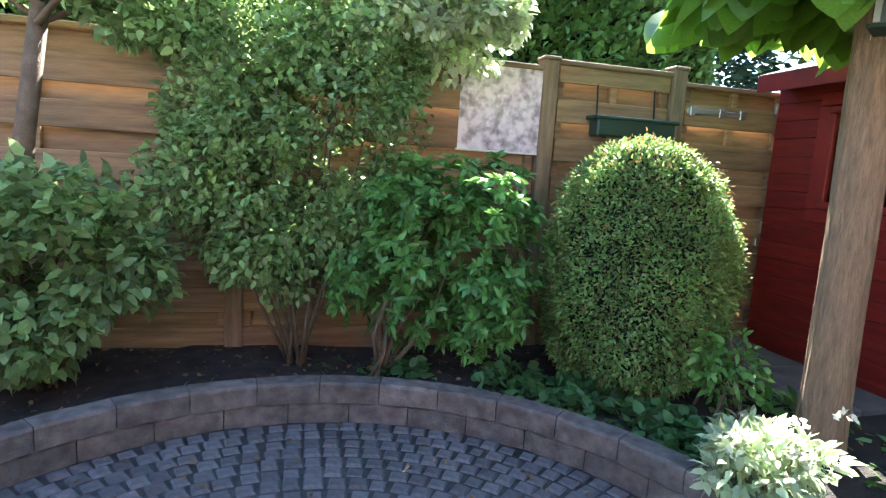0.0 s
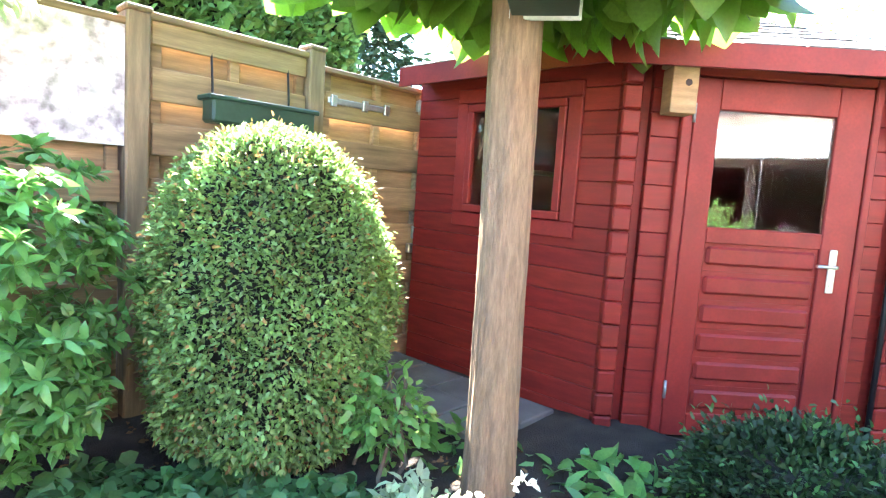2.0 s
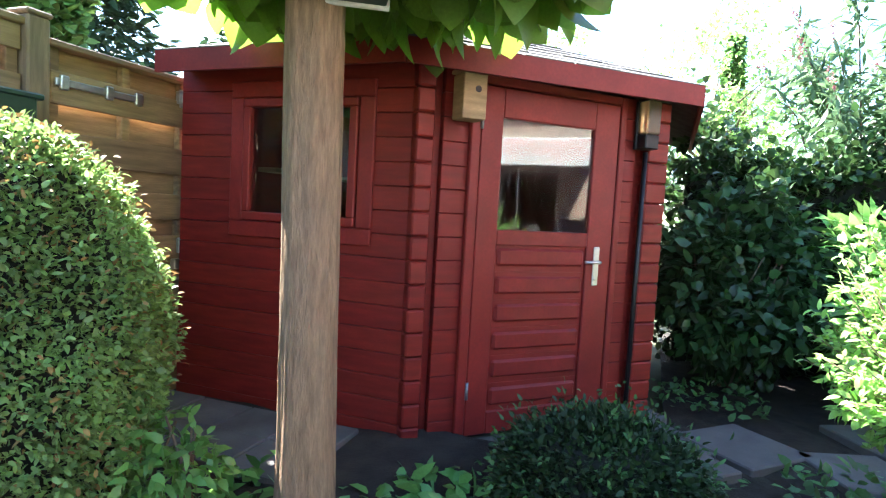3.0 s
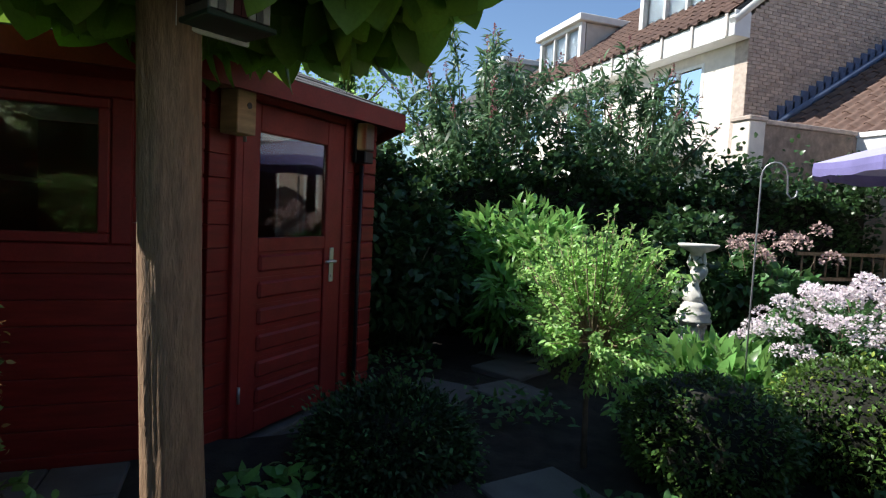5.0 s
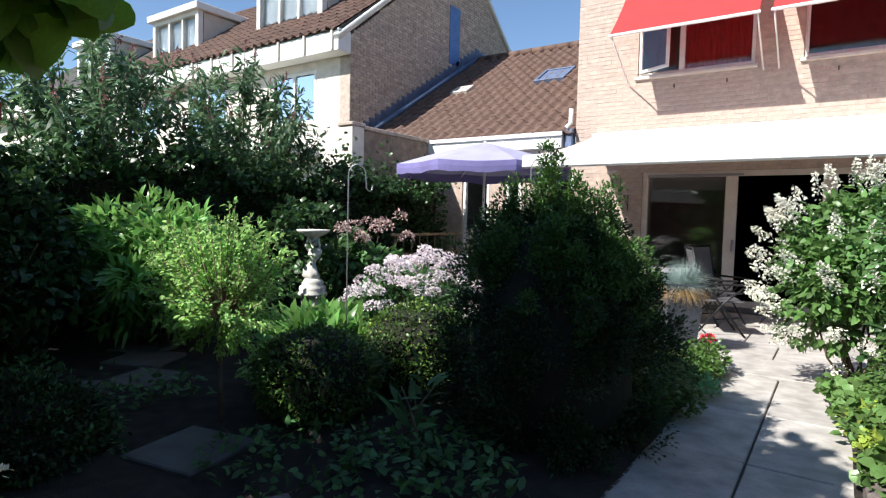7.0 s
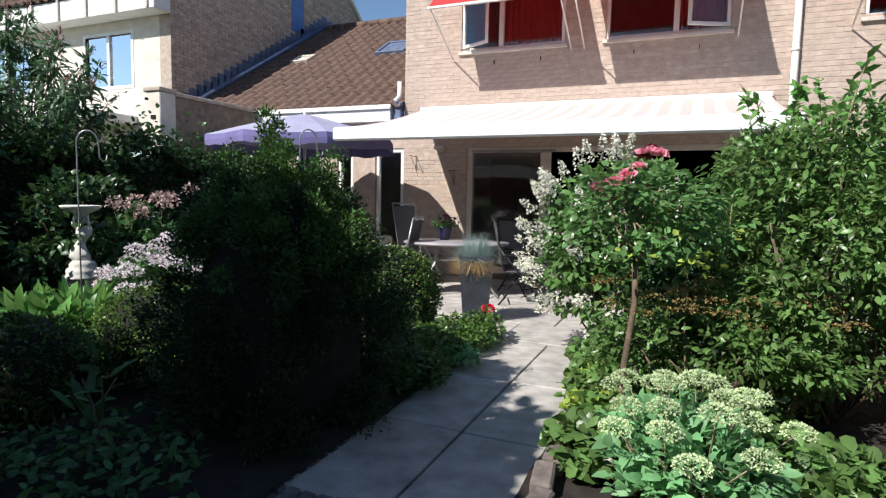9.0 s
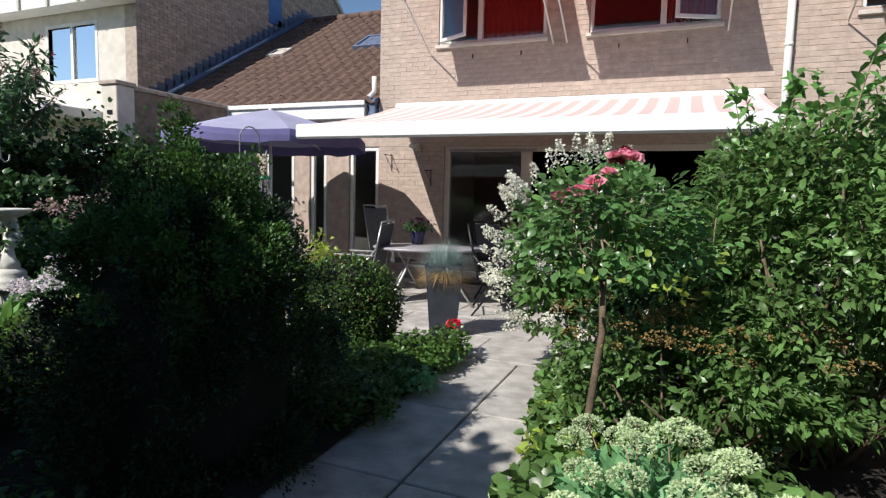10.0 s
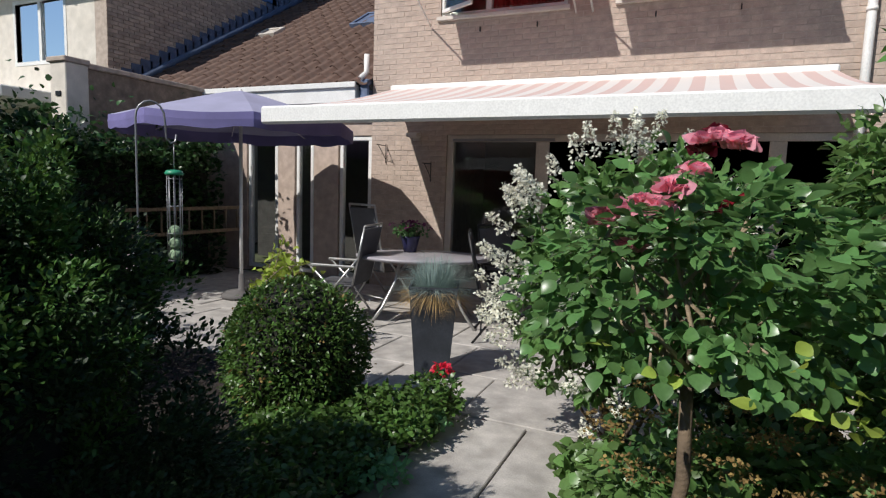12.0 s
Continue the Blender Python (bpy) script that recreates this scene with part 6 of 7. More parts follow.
hb = thing("hydrangea_flowers", "fading dusky pink hydrangea heads among leaves", "flowers", (4.6, -3.4, 0))
heads("flower_head", [(rng.normal(0, 0.25), rng.normal(0, 0.25), 1.18 + rng.normal(0, 0.09)) for k in range(14)], 60, 0.085, 0.034, F_MOP, hb)
stems("branchwork", (0, 0, 0), [(rng.normal(0, 0.22), rng.normal(0, 0.22), 1.12) for k in range(12)], TWIG, hb, 0.006, rng, 0.03)
BALL1 = [(0.2, 0.0), (0.38, 0.1), (0.44, 0.28), (0.38, 0.44), (0.22, 0.55), (0.0, 0.59)]
clipped("box_ball", "clipped round box bush in shade", (2.6, -0.8, 0), BALL1, G_BOX, 7500, 0.034, None, 0.09, 0.012, group="box balls")
BALL2 = [(0.2, 0.0), (0.4, 0.1), (0.46, 0.32), (0.4, 0.5), (0.24, 0.62), (0.0, 0.66)]
clipped("box_ball", "clipped round box bush half in the sun", (2.45, -1.7, 0), BALL2, G_BOX, 8500, 0.034, (G_LIME, 0.05), 0.09, 0.014, group="box balls")
shrub("lily_plant", "broad light green lily leaves in front of the bird bath", (3.25, -1.5, 0), (0.6, 0.45, 0.22), 0.3, 700, G_LAUREL, 0.18, 0.062, 26, 0.4, 6, droop=-0.5, spread=0.4)
shrub("lime_plant", "low lime green leafy perennial", (3.1, -0.95, 0), (0.36, 0.32, 0.22), 0.24, 1300, G_WILLOW, 0.055, 0.035, 18, 0.4, 6)
shrub("mullein_plant", "tall grey green mullein with pointed leaves", (1.62, -0.62, 0), (0.16, 0.16, 0.34), 0.34, 24, G_COVER, 0.14, 0.04, 10, 0.4, 3, droop=-0.5, spread=0.4)

# dark yew with upright feathery sprays
yew = thing("yew_bush", "broad dark conifer with feathery upright sprays", "shrub", (1.22, -1.5, 0))
YEW = [(0.4, 0.0), (0.62, 0.22), (0.62, 0.6), (0.54, 0.95), (0.38, 1.2), (0.16, 1.36), (0.04, 1.4)]
# the shade inside the bush is a solid near-black body
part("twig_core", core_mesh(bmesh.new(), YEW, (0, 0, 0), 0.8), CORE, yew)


def tufts(name, centres, ways, radius, per, mat, label=""):
    """Cupped fan tufts: tiny scale leaves spread over the outer half of an upright, pointed lobe."""
    n = len(centres)
    size = np.repeat(rng.uniform(0.6, 1.35, (n, 1)) * radius, per, axis=0)
    w = np.repeat(unit(ways), per, axis=0)
    o = unit(rng.normal(0, 1, (n * per, 3)) + w * 0.55)
    frill = 1 + 0.28 * np.sin(7 * np.arctan2(o[:, 1], o[:, 0]) + 5 * o[:, 2])[:, None]
    p = np.repeat(centres, per, axis=0) + (o + w * 0.55 * np.clip((o * w).sum(1, keepdims=True), 0, 1)) * size * frill * rng.uniform(0.72, 1.0, (n * per, 1))
    leaves(name, p, o + w * 0.5, 0.024, 0.012, mat, yew, rng, droop=0.0, spread=0.4, label=label)


def tuft_spots(count, profile, depth):
    p, o = hull_points(rng, count, profile, (0, 0, 0), 0.045, depth)
    return p, unit(o * np.array([1, 1, 0.5]) + rng.normal(0, 0.2, o.shape) + np.array([0, 0, 0.7]))


UPPER = [(0.56, 0.92), (0.4, 1.18), (0.2, 1.34), (0.06, 1.4)]
tufts("foliage", *tuft_spots(210, YEW, 0.12), 0.1, 330, G_YEW)
# sun on the yew's top, given by tufts and sprays of lighter green
tufts("fresh_growth", *tuft_spots(70, UPPER, 0.0), 0.075, 210, G_YEWTIP, "brighter young tufts near the top")
for x, y, z0, z1 in ((0.03, 0.03, 1.35, 1.84), (-0.17, 0.14, 1.3, 1.64), (-0.3, -0.08, 1.15, 1.55), (0.2, -0.18, 1.2, 1.6), (-0.4, 0.16, 0.95, 1.32), (0.24, 0.16, 1.15, 1.56), (-0.08, -0.24, 1.2, 1.52),
                     (0.42, 0.0, 1.0, 1.36), (-0.16, 0.36, 1.0, 1.38), (0.16, 0.38, 0.95, 1.3), (-0.5, -0.08, 0.7, 1.06), (-0.36, 0.36, 0.7, 1.02)):
    count = int((z1 - z0) / 0.05)
    column = np.array([(x + 0.03 * math.sin(k * 2.4), y + 0.03 * math.cos(k * 2.4), z0 + k * 0.05) for k in range(count)])
    tufts("upright_spray", column, np.tile([[0, 0, 1.0]], (count, 1)), 0.064, 200, G_YEWTIP)
part("trunk", tube(bmesh.new(), [(0, 0, -0.03), (0.02, 0, 0.8), (0.03, 0.02, 1.6)], 0.04, 7, 0.012), TWIG, yew)

# ---- towards the patio ----
clipped("box_ball", "clipped round box bush with a bronzed top beside the patio", (1.5, -3.42, 0), [(0.25, 0.0), (0.4, 0.12), (0.45, 0.4), (0.41, 0.62), (0.3, 0.78), (0.13, 0.86), (0.0, 0.87)], G_BOX, 13000, 0.034, (G_BROWN, 0.03), 0.09, 0.012, group="box balls")
low_cover("spreading_cover", "dense low green ground cover beside the path", [(1.0, -2.85, 0.42), (0.82, -3.35, 0.32), (0.7, -3.75, 0.22), (0.75, -2.3, 0.3)], G_BOX, 6500, 0.045, 0.025, 0.3)
low_cover("blue_cover", "small blue green leaves at the path edge", [(0.72, -3.55, 0.2), (0.62, -2.9, 0.18)], G_SEDUM, 700, 0.045, 0.035, 0.16)
ger = shrub("geranium_plant", "small red geranium at the corner of the bed", (0.72, -3.95, 0), (0.13, 0.12, 0.1), 0.12, 130, G_COVER, 0.06, 0.05, 8, 0.4, 4)
heads("flower_head", [(0.0, 0.0, 0.27)], 70, 0.055, 0.035, F_RED, ger, 0.8, "red flower head")
rose = thing("standard_rose", "standard rose with glossy leaves and pink blooms", "rose", (-0.76, -2.05, 0))
part("stem", tube(bmesh.new(), [(0.02, 0.0, -0.03), (0.03, -0.02, 0.4), (-0.01, 0.0, 0.8), (0.0, 0.0, 1.12)], 0.019, 8, 0.013), TWIG, rose)
p, o = crown_points(rng, 430, (0.42, 0.36, 0.25), (-0.02, -0.14, 1.3), 50, 0.27, 0.5, 0.4)
at = np.repeat(p, 5, axis=0)
e1 = unit(np.cross(o, np.array([[0.2, 0.1, 1.0]])))
e2 = np.cross(e1, o)
fan = [(0.08, 0.0), (0.045, 0.028), (0.045, -0.028), (0.0, 0.028), (0.0, -0.028)]
pos = np.stack([p + o * f[0] + e1 * f[1] for f in fan], axis=1).reshape(-1, 3)
way = np.stack([o + e1 * (f[1] * 22) for f in fan], axis=1).reshape(-1, 3)
leaves("foliage", pos + rng.normal(0, 0.008, pos.shape), way, 0.04, 0.032, G_ROSE, rose, rng, droop=0.3, spread=0.2, fold=0.12, fine=True)
q_, o_ = crown_points(rng, 12, (0.35, 0.35, 0.2), (-0.2, 0.02, 1.15), 20, 0.27, 0.5, 0.4)
pos = np.repeat(q_, 4, axis=0) + rng.normal(0, 0.03, (len(q_) * 4, 3))
leaves("foliage", pos, np.repeat(o_, 4, axis=0), 0.038, 0.03, G_LIME, rose, rng, droop=0.2, spread=0.5, fold=0.12, fine=True, label="fresh yellow green leaves")
stems("branchwork", (0, 0.0, 1.08), [tuple(w) for w in p[:26]], PALE_TWIG, rose, 0.007, rng, 0.03)


def bloom(centre, r, parent, mat=F_ROSE):
    """A full rose: rings of cupped, overlapping petals opening outwards."""
    ps, os_ = [], []
    for ring, (k, tilt, d) in enumerate(((4, 3.6, 0.05), (6, 2.4, 0.14), (8, 1.5, 0.24), (9, 0.8, 0.36))):
        for j in range(k):
            a = 2 * math.pi * (j + 0.5 * ring) / k + rng.normal(0, 0.1)
            w = Vector((math.cos(a), math.sin(a), tilt))
            ps.append(Vector(centre) + Vector((math.cos(a), math.sin(a), -0.35)) * r * d), os_.append(w)
    leaves("bloom", np.array(ps), np.array(os_), r * 0.85, r * 1.15, mat, parent, rng, droop=0, spread=0.1, fold=0.3, curl=0.25, label="pink rose bloom", fine=True)


for c, r in (((0.31, -0.04, 1.43), 0.04), ((0.26, -0.09, 1.53), 0.043), ((0.24, -0.12, 1.58), 0.042), ((0.34, -0.08, 1.525), 0.036), ((0.375, -0.08, 1.51), 0.034), ((0.385, -0.09, 1.485), 0.03), ((0.3, -0.12, 1.55), 0.03),
             ((0.2, -0.24, 1.63), 0.036), ((0.11, -0.33, 1.715), 0.04), ((0.15, -0.35, 1.73), 0.038), ((0.19, -0.35, 1.72), 0.036), ((0.1, -0.34, 1.705), 0.04)):
    bloom((c[0] - 0.18, c[1] + 0.06, c[2] - 0.07), r * 1.05, rose)
for c in ((0.01, -0.33, 1.63), (-0.03, -0.37, 1.68), (-0.09, -0.22, 1.48), (-0.05, -0.23, 1.46)):
    bloom(c, 0.04, rose, leafy("dark_rose_petal", (0.3, 0.02, 0.04), 0.2) if "dark_rose_petal" not in bpy.data.materials else bpy.data.materials["dark_rose_petal"])
rose.scale = (1.13, 1.13, 0.99)
hyd = shrub("panicle_hydrangea", "white panicle hydrangea in bloom behind the rose", (-0.42, -3.85, 0), (0.66, 0.55, 0.8), 0.98, 6500, G_HYD, 0.085, 0.05, 60, 0.24, 14)
for k in range(54):
    v = unit(rng.normal(0, 1, (1, 3)) + np.array([[0.5, 0.35, 0.25]]))[0]
    c = np.array([v[0] * 0.68, v[1] * 0.56, 0.98 + v[2] * 0.76])
    ax = unit((v + np.array([0, 0, 0.6]))[None])[0]
    n_ = 90
    s = rng.uniform(0, 1, n_)
    off = unit(rng.normal(0, 1, (n_, 3))) * (0.058 * (1 - s[:, None] * 0.8))
    leaves("flower_panicle", c + ax * s[:, None] * 0.19 + off, unit(off), 0.022, 0.02, F_WHITE, hyd, rng, spread=0.5, droop=0, label="white flower panicle")
shrub("viburnum_bush", "large dense green shrub with small glossy leaves", (-1.88, -2.8, 0), (0.95, 0.85, 0.98), 1.06, 25000, G_BUSH, 0.055, 0.026, 150, 0.19, 16, stem_r=0.014)
t = thing("young_shoots", "long fresh upright shoots above the large shrub", "shoots", (-1.95, -2.75, 0))
bm = bmesh.new()
ps, os_ = [], []
for k in range(20):
    x, y = rng.uniform(-0.75, 0.75), rng.uniform(-0.5, 0.6)
    h = rng.uniform(0.05, 0.28)
    z0 = 1.08 + 0.9 * math.sqrt(max(0.05, 1 - (x / 0.95) ** 2 - (y / 0.9) ** 2))
    q = Vector((x, y, z0 - 0.3)), Vector((x + rng.normal(0, 0.08), y + rng.normal(0, 0.08), z0 + h))
    tube(bm, q, 0.004, 5, 0.002)
    for j in range(26):
        ps.append(q[0].lerp(q[1], rng.uniform(0.3, 1))), os_.append(Vector(rng.normal(0, 1, 3)) + Vector((0, 0, 0.4)))
part("branchwork", bm, PALE_TWIG, t)
leaves("foliage", np.array(ps), np.array(os_), 0.08, 0.035, G_LAUREL, t, rng, spread=0.2, droop=0)
t = shrub("viburnum_bush", "leafy green shrub beside the patio", (-2.6, -4.3, 0), (0.8, 0.7, 0.9), 1.0, 3000, G_BUSH, 0.09, 0.045, 50, 0.27, 10)
sed = shrub("sedum_clump", "clump of ice plant with pale green flower heads", (-1.08, -1.4, 0), (0.38, 0.46, 0.2), 0.26, 1500, G_SEDUM, 0.085, 0.042, 34, 0.35, 14, droop=-0.4)
sh = []
for k in range(21):
    a, d = k * 2.4, math.sqrt((k + 0.5) / 21)
    sh.append((0.42 * d * math.cos(a) + rng.normal(0, 0.02), 0.54 * d * math.sin(a) + rng.normal(0, 0.02), 0.55 - 0.14 * d * d + rng.normal(0, 0.03)))
heads("flower_head", sh, 420, 0.066, 0.011, G_SEDUM_F, sed, 0.6, "pale green domed flower head")
stems("stalk", (0, 0, 0), sh, PALE_TWIG, sed, 0.006, rng, 0.02)
sp = shrub("spirea_bush", "low shrub with faded brown flower heads", (-1.15, -2.35, 0), (0.8, 0.5, 0.42), 0.42, 4600, G_BUSH, 0.058, 0.027, 44, 0.27, 12)
heads("flower_head", [(rng.uniform(-0.7, 0.65), rng.uniform(-0.4, 0.45), 0.8 + rng.normal(0, 0.07)) for k in range(52)], 60, 0.055, 0.012, G_BROWN, sp, 0.4, "faded brown flower head")
shrub("filler_shrub", "shaded green shrub behind the rose", (-0.95, -3.3, 0), (0.5, 0.4, 0.6), 0.62, 2600, G_IVY, 0.08, 0.045, 40, 0.28, 8)
low_cover("lime_cover", "yellow green leaves at the foot of the rose", [(-0.6, -2.1, 0.22), (-0.55, -2.6, 0.22)], G_LIME, 420, 0.07, 0.034, 0.26)
low_cover("round_cover", "low lobed green leaves spilling over the path edge", [(-0.66, -1.62, 0.26), (-0.64, -2.0, 0.22), (-0.56, -2.45, 0.24), (-0.52, -2.9, 0.28), (-0.4, -3.4, 0.22), (-1.6, -1.7, 0.45), (-1.3, -1.95, 0.3)], G_BUSH, 2600, 0.075, 0.07, 0.24)
for k, (x, y, a) in enumerate(((-0.47, -1.28, 8), (-0.5, -1.02, -5), (-0.47, -1.55, 3))):
    tagged(put("edging_stone", mesh_of("edging_stone", block(-0.05, -0.12, -0.03, 0.05, 0.12, 0.1, 0.012), KERB), None, pose(x, y, 0.0, 0, 0, a)), "weathered concrete edging block beside the path", "edging stone", "path edging stones")

# ---- patio furniture ----
def garden_umbrella(at):
    t = thing("patio_umbrella", "open lilac cloth garden umbrella with scalloped edge", "umbrella", at, 3.7)
    part("pole", tube(bmesh.new(), [(0, 0, 0.0), (0, 0, 2.6)], 0.022, 12), WHITE, t)
    part("base_foot", lathe(bmesh.new(), [(0.24, 0.0), (0.25, 0.04), (0.2, 0.08), (0.04, 0.1), (0.035, 0.3)], 24), DARK_SLAB, t)
    bm = bmesh.new()
    R, top, rim, seg, sub = 1.42, 2.58, 2.18, 8, 6
    rings = []
    for i in range(8):
        f = i / 7
        ring = []
        for k in range(seg * sub):
            a = 2 * math.pi * k / (seg * sub)
            w = abs(math.sin(a * seg / 2))
            sag = 1 - 0.045 * w * f
            ring.append(bm.verts.new((R * f * sag * math.cos(a) + 0.0001 * k, R * f * sag * math.sin(a), top - (top - rim) * (f ** 1.15) - 0.03 * w * f)))
        rings.append(ring)
    n = seg * sub
    edge = [v.co.copy() for v in rings[-1]]
    for a, b in zip(rings, rings[1:]):
        for k in range(n):
            bm.faces.new((a[k], a[(k + 1) % n], b[(k + 1) % n], b[k]))
    geo = bmesh.ops.extrude_face_region(bm, geom=bm.faces[:])
    bmesh.ops.translate(bm, vec=(0, 0, -0.005), verts=[v for v in geo["geom"] if isinstance(v, bmesh.types.BMVert)])
    part("canopy", bm, LILAC, t)
    bm = bmesh.new()
    hem = [[bm.verts.new(Vector((p.x * q, p.y * q, p.z - dz - (0.012 * math.sin(k * 2.1) if dz > 0.1 else 0)))) for k, p in enumerate(edge)] for q, dz in ((1.003, -0.004), (1.008, 0.07), (1.004, 0.15), (0.998, 0.15), (1.0, 0.0))]
    for a, b in zip(hem, hem[1:]):
        for k in range(n):
            bm.faces.new((a[k], a[(k + 1) % n], b[(k + 1) % n], b[k]))
    bmesh.ops.recalc_face_normals(bm, faces=bm.faces)
    part("valance", bm, VIOLET, t, "violet hanging edge with shade put into its colour")
    for k in range(8):
        a = 2 * math.pi * k / 8
        part("rib", tube(bmesh.new(), [(0.03 * math.cos(a), 0.03 * math.sin(a), 2.53), (R * 0.97 * math.cos(a), R * 0.97 * math.sin(a), 2.12)], 0.008, 6), WHITE, t)


garden_umbrella((4.5, -6.1, 0))

table = thing("garden_table", "oval grey topped garden table with curved metal legs", "table", (1.95, -6.15, 0), 25)
bm = bmesh.new()
lathe(bm, [(0.97, 0.7), (1.0, 0.715), (1.0, 0.73), (0.97, 0.74), (0.01, 0.741)], 40)
for v in bm.verts:
    v.co.x *= 0.74
    v.co.y *= 0.5
part("tabletop", bm, TABLETOP, table)
for sx in (-1, 1):
    for sy in (-1, 1):
        part("leg", tube(bmesh.new(), [(sx * 0.25, sy * 0.14, 0.69), (sx * 0.3, sy * 0.18, 0.45), (sx * 0.42, sy * 0.26, 0.2), (sx * 0.56, sy * 0.36, 0.0)], 0.017, 8), STEEL, table)
part("stretcher", tube(bmesh.new(), [(-0.29, 0, 0.48), (0.29, 0, 0.48)], 0.014, 8), STEEL, table)


def garden_chair(at, turn, label, frame_mat, cloth, group="garden chairs", back=0.6):
    t = thing("garden_chair", label, "chair", at, turn, group)
    part("seat", block(-0.24, -0.23, 0.415, 0.24, 0.23, 0.435, 0.006), cloth, t)
    part("backrest", block(-0.24, -0.01, 0.0, 0.24, 0.01, back, 0.006, pose(0, 0.24, 0.44, -12, 0, 0)), cloth, t)
    for sx in (-0.26, 0.26):
        part("leg", tube(bmesh.new(), [(sx, -0.26, 0.0), (sx, 0.05, 0.42), (sx, 0.3, 0.72)], 0.012, 8), frame_mat, t)
        part("leg", tube(bmesh.new(), [(sx, 0.3, 0.0), (sx, 0.0, 0.4), (sx, -0.24, 0.62)], 0.012, 8), frame_mat, t)
        part("armrest", block(sx - 0.022, -0.27, 0.62, sx + 0.022, 0.27, 0.645, 0.008), frame_mat, t)
        part("back_frame", tube(bmesh.new(), [(sx * 0.96, 0.24, 0.44), (sx * 0.96, 0.24 + back * 0.212, 0.46 + back)], 0.012, 8), frame_mat, t)
    part("back_rail", tube(bmesh.new(), [(-0.25, 0.24 + back * 0.212, 0.46 + back), (0.25, 0.24 + back * 0.212, 0.46 + back)], 0.012, 8), frame_mat, t)
    for y in (-0.2, 0.22):
        part("crossbar", tube(bmesh.new(), [(-0.26, y, 0.09), (0.26, y, 0.09)], 0.009, 8), frame_mat, t)
    return t


garden_chair((2.85, -6.9, 0), -20, "grey metal recliner chair with tall dark woven back", STEEL, RATTAN, back=0.78)
garden_chair((2.75, -5.75, 0), 100, "grey metal folding chair with dark woven seat", STEEL, RATTAN)
garden_chair((1.1, -6.75, 0), -120, "dark folding garden chair turned to the table", BLACK_METAL, RATTAN)
garden_chair((0.95, -5.95, 0), -70, "dark folding garden chair beside the table", BLACK_METAL, RATTAN)

pot = thing("flower_pot", "dark blue pot with purple summer flowers on the table", "flower pot", (2.2, -6.3, 0.742))
part("pot", lathe(bmesh.new(), [(0.07, 0.0), (0.09, 0.1), (0.11, 0.17), (0.115, 0.18), (0.1, 0.18), (0.02, 0.165)], 20), material("dark_blue_pot", (0.02, 0.02, 0.07), 0.4, bump=0.03), pot)
p, o = crown_points(rng, 260, (0.2, 0.2, 0.1), (0, 0, 0.24), 16, 0.4, 0.3)
leaves("foliage", p, o, 0.045, 0.03, G_COVER, pot, rng)
heads("flower", [(rng.normal(0, 0.1), rng.normal(0, 0.1), 0.3 + rng.normal(0, 0.03)) for k in range(14)], 14, 0.025, 0.025, leafy("purple_petal", (0.2, 0.03, 0.12), 0.4), pot, 0.7)

planter = thing("zinc_planter", "tall tapered dark zinc planter standing on the slabs", "planter", (1.1, -4.62, 0), 22)
bm = bmesh.new()
S2 = math.sqrt(2)
lathe(bm, [(0.125 * S2, 0.0), (0.13 * S2, 0.006), (0.185 * S2, 0.7), (0.19 * S2, 0.705), (0.19 * S2, 0.725), (0.175 * S2, 0.725), (0.17 * S2, 0.67), (0.02, 0.67)], 4, (0, 0, 0), True)
part("body", bm, ZINC_POT, planter)
fes = thing("blue_fescue", "tuft of blue fescue grass with dry straw skirt", "grass", (1.1, -4.62, 0.67))


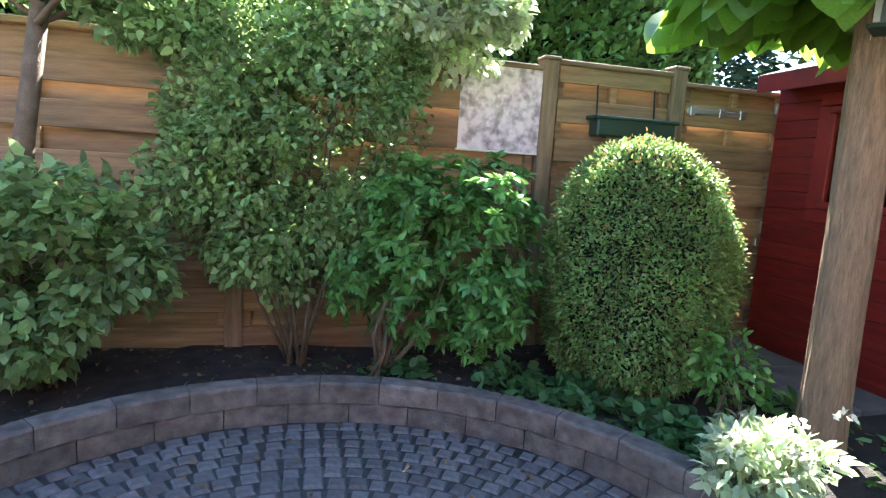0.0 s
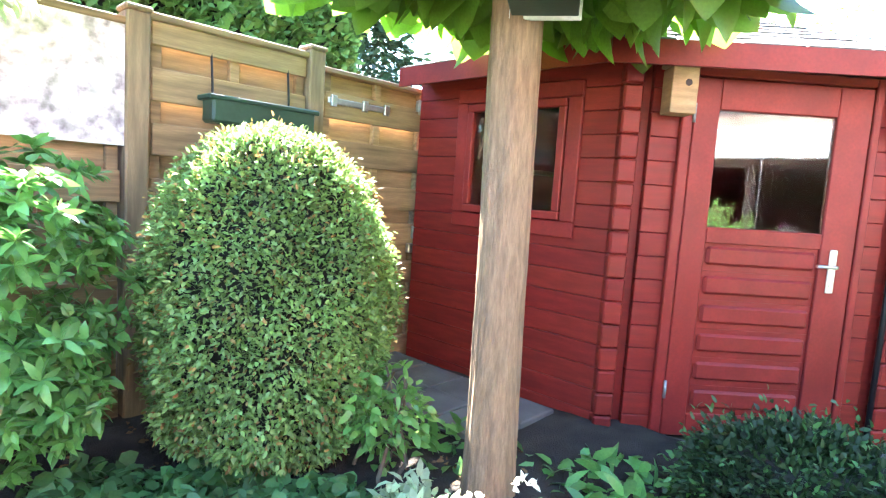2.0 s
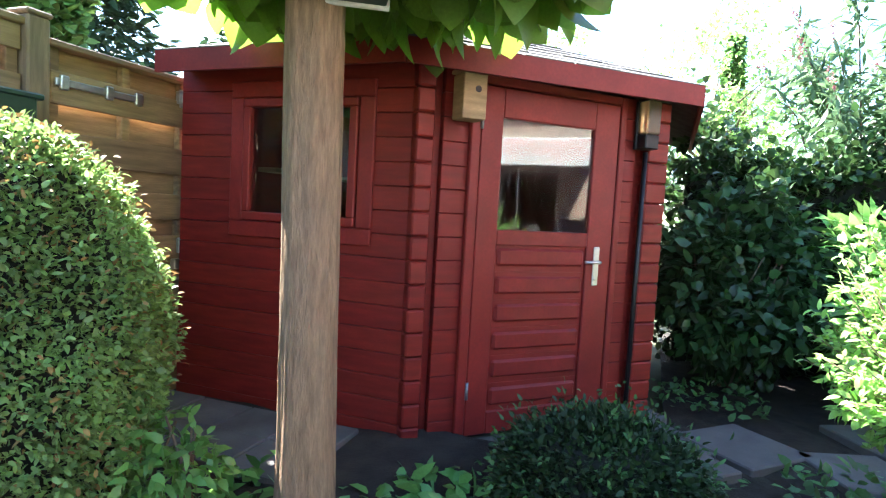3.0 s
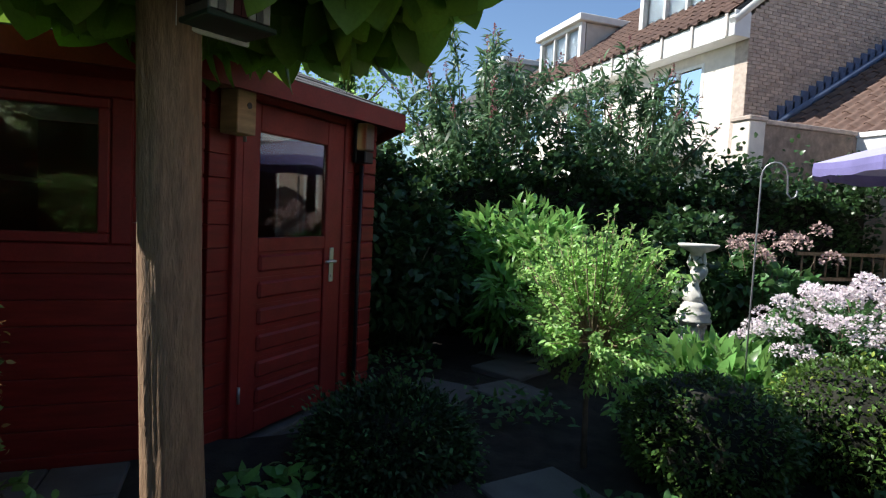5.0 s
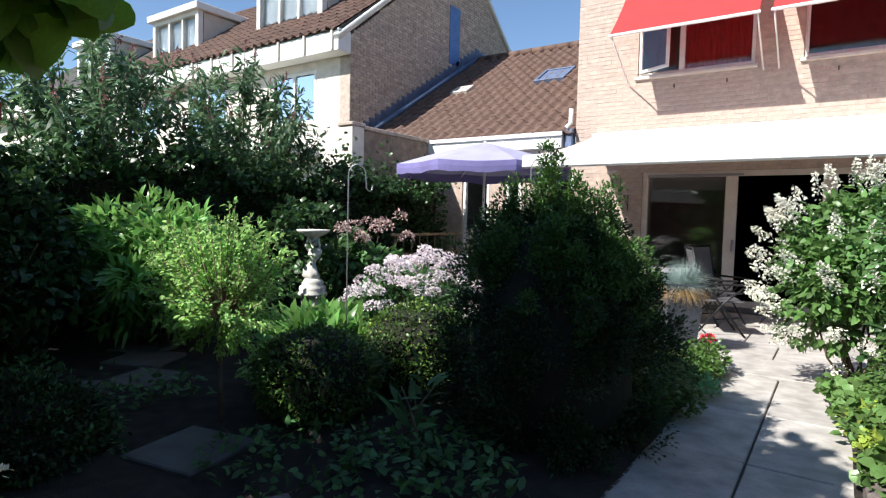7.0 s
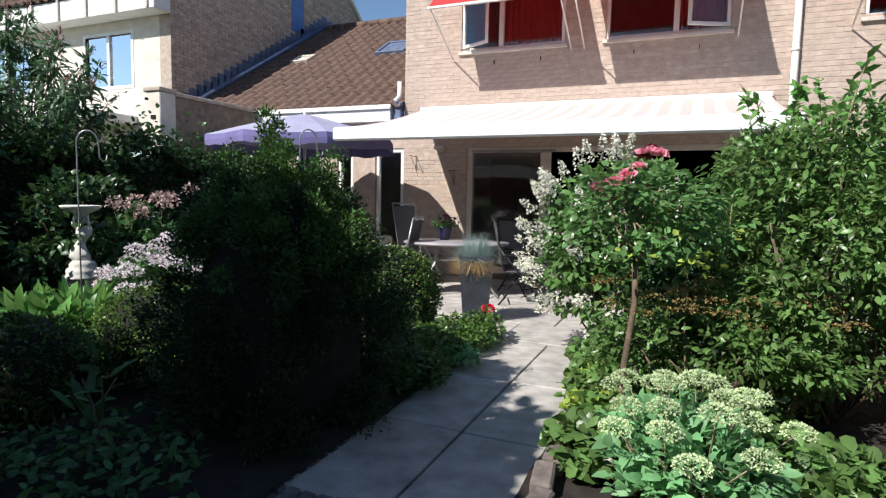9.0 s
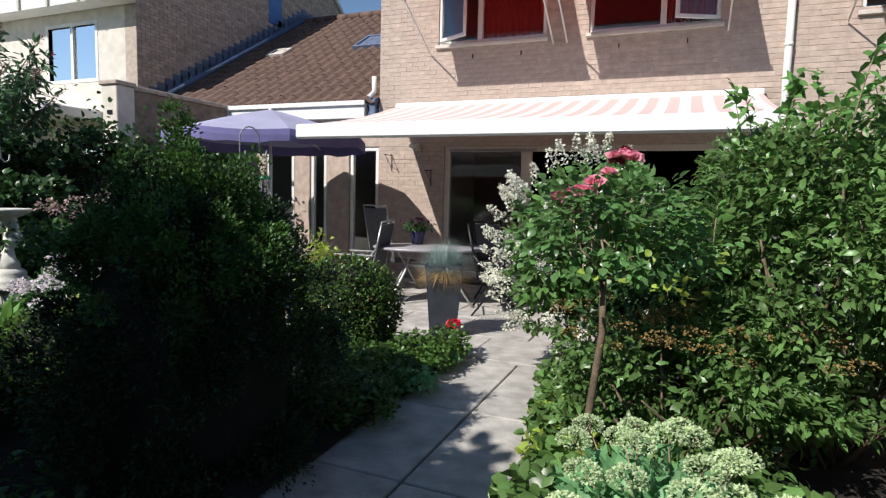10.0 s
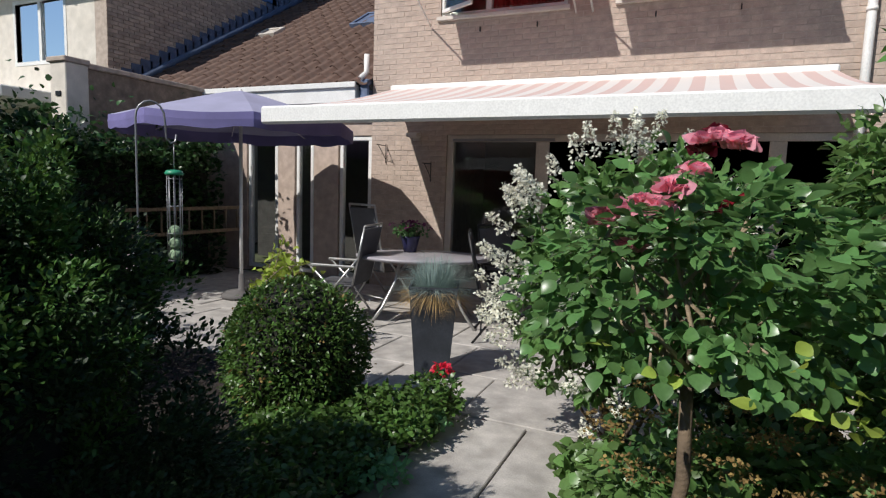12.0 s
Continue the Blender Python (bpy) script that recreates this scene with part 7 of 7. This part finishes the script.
def blades(name, n, mat, up, length, width, base_r, parent):
    a = rng.uniform(0, 6.28, n)
    tilt = rng.uniform(*up, n)
    d = np.stack([np.cos(a) * np.cos(tilt), np.sin(a) * np.cos(tilt), np.sin(tilt)], axis=1)
    b = np.stack([np.cos(a), np.sin(a), 0 * a], axis=1) * (base_r * np.sqrt(rng.uniform(0, 1, n)))[:, None]
    side = unit(np.cross(d, np.array([[0, 0, 1.0]]))) * width
    ln = (length * rng.uniform(0.7, 1.15, n))[:, None]
    fall = np.array([[0, 0, -1.0]]) * (np.cos(tilt)[:, None]) * ln
    pts = [b - side, b + side]
    for s in (0.35, 0.7, 1.0):
        c = b + d * ln * s + fall * 0.45 * s * s
        pts += [c - side * (1.02 - s), c + side * (1.02 - s)]
    v = np.stack(pts, axis=1).reshape(-1, 3)
    k = (np.arange(n) * 8)[:, None]
    f = np.concatenate([k + np.array([[2 * i, 2 * i + 1, 2 * i + 3, 2 * i + 2]]) for i in range(3)])
    put(name, arrays_mesh(name, v, f, mat, True), parent)


blades("blue_grass", 1700, G_FESCUE, (0.3, 1.5), 0.33, 0.0022, 0.12, fes)
blades("dry_grass", 1100, G_STRAW, (-0.45, 0.45), 0.22, 0.0024, 0.14, fes)

climber = thing("potted_climber", "leafy climber with pale leaves in a blue glazed pot", "pot plant", (2.7, -4.4, 0))
part("pot", lathe(bmesh.new(), [(0.12, 0.0), (0.15, 0.15), (0.17, 0.28), (0.18, 0.3), (0.16, 0.3), (0.03, 0.27)], 24), BLUE_GLAZE, climber, "glossy blue glazed pot")
bm = bmesh.new()
ps = []
for k in range(7):
    q = [Vector((rng.normal(0, 0.05), rng.normal(0, 0.05), 0.26)), Vector((rng.normal(-0.05, 0.1), rng.normal(-0.05, 0.1), 0.65)), Vector((-0.2 + rng.normal(0, 0.12), -0.1 + rng.normal(0, 0.12), 0.75 + rng.uniform(0, 0.35)))]
    tube(bm, q, 0.006, 5, 0.003)
    for j in range(42):
        s = rng.uniform(0, 2)
        ps.append(q[int(min(1, s // 1))].lerp(q[int(min(1, s // 1)) + 1], s % 1) + Vector(rng.normal(0, 0.05, 3)))
part("branchwork", bm, PALE_TWIG, climber)
leaves("foliage", np.array(ps), unit(rng.normal(0, 1, (len(ps), 3))), 0.075, 0.055, G_LIME, climber, rng, droop=0.3, spread=0.4)
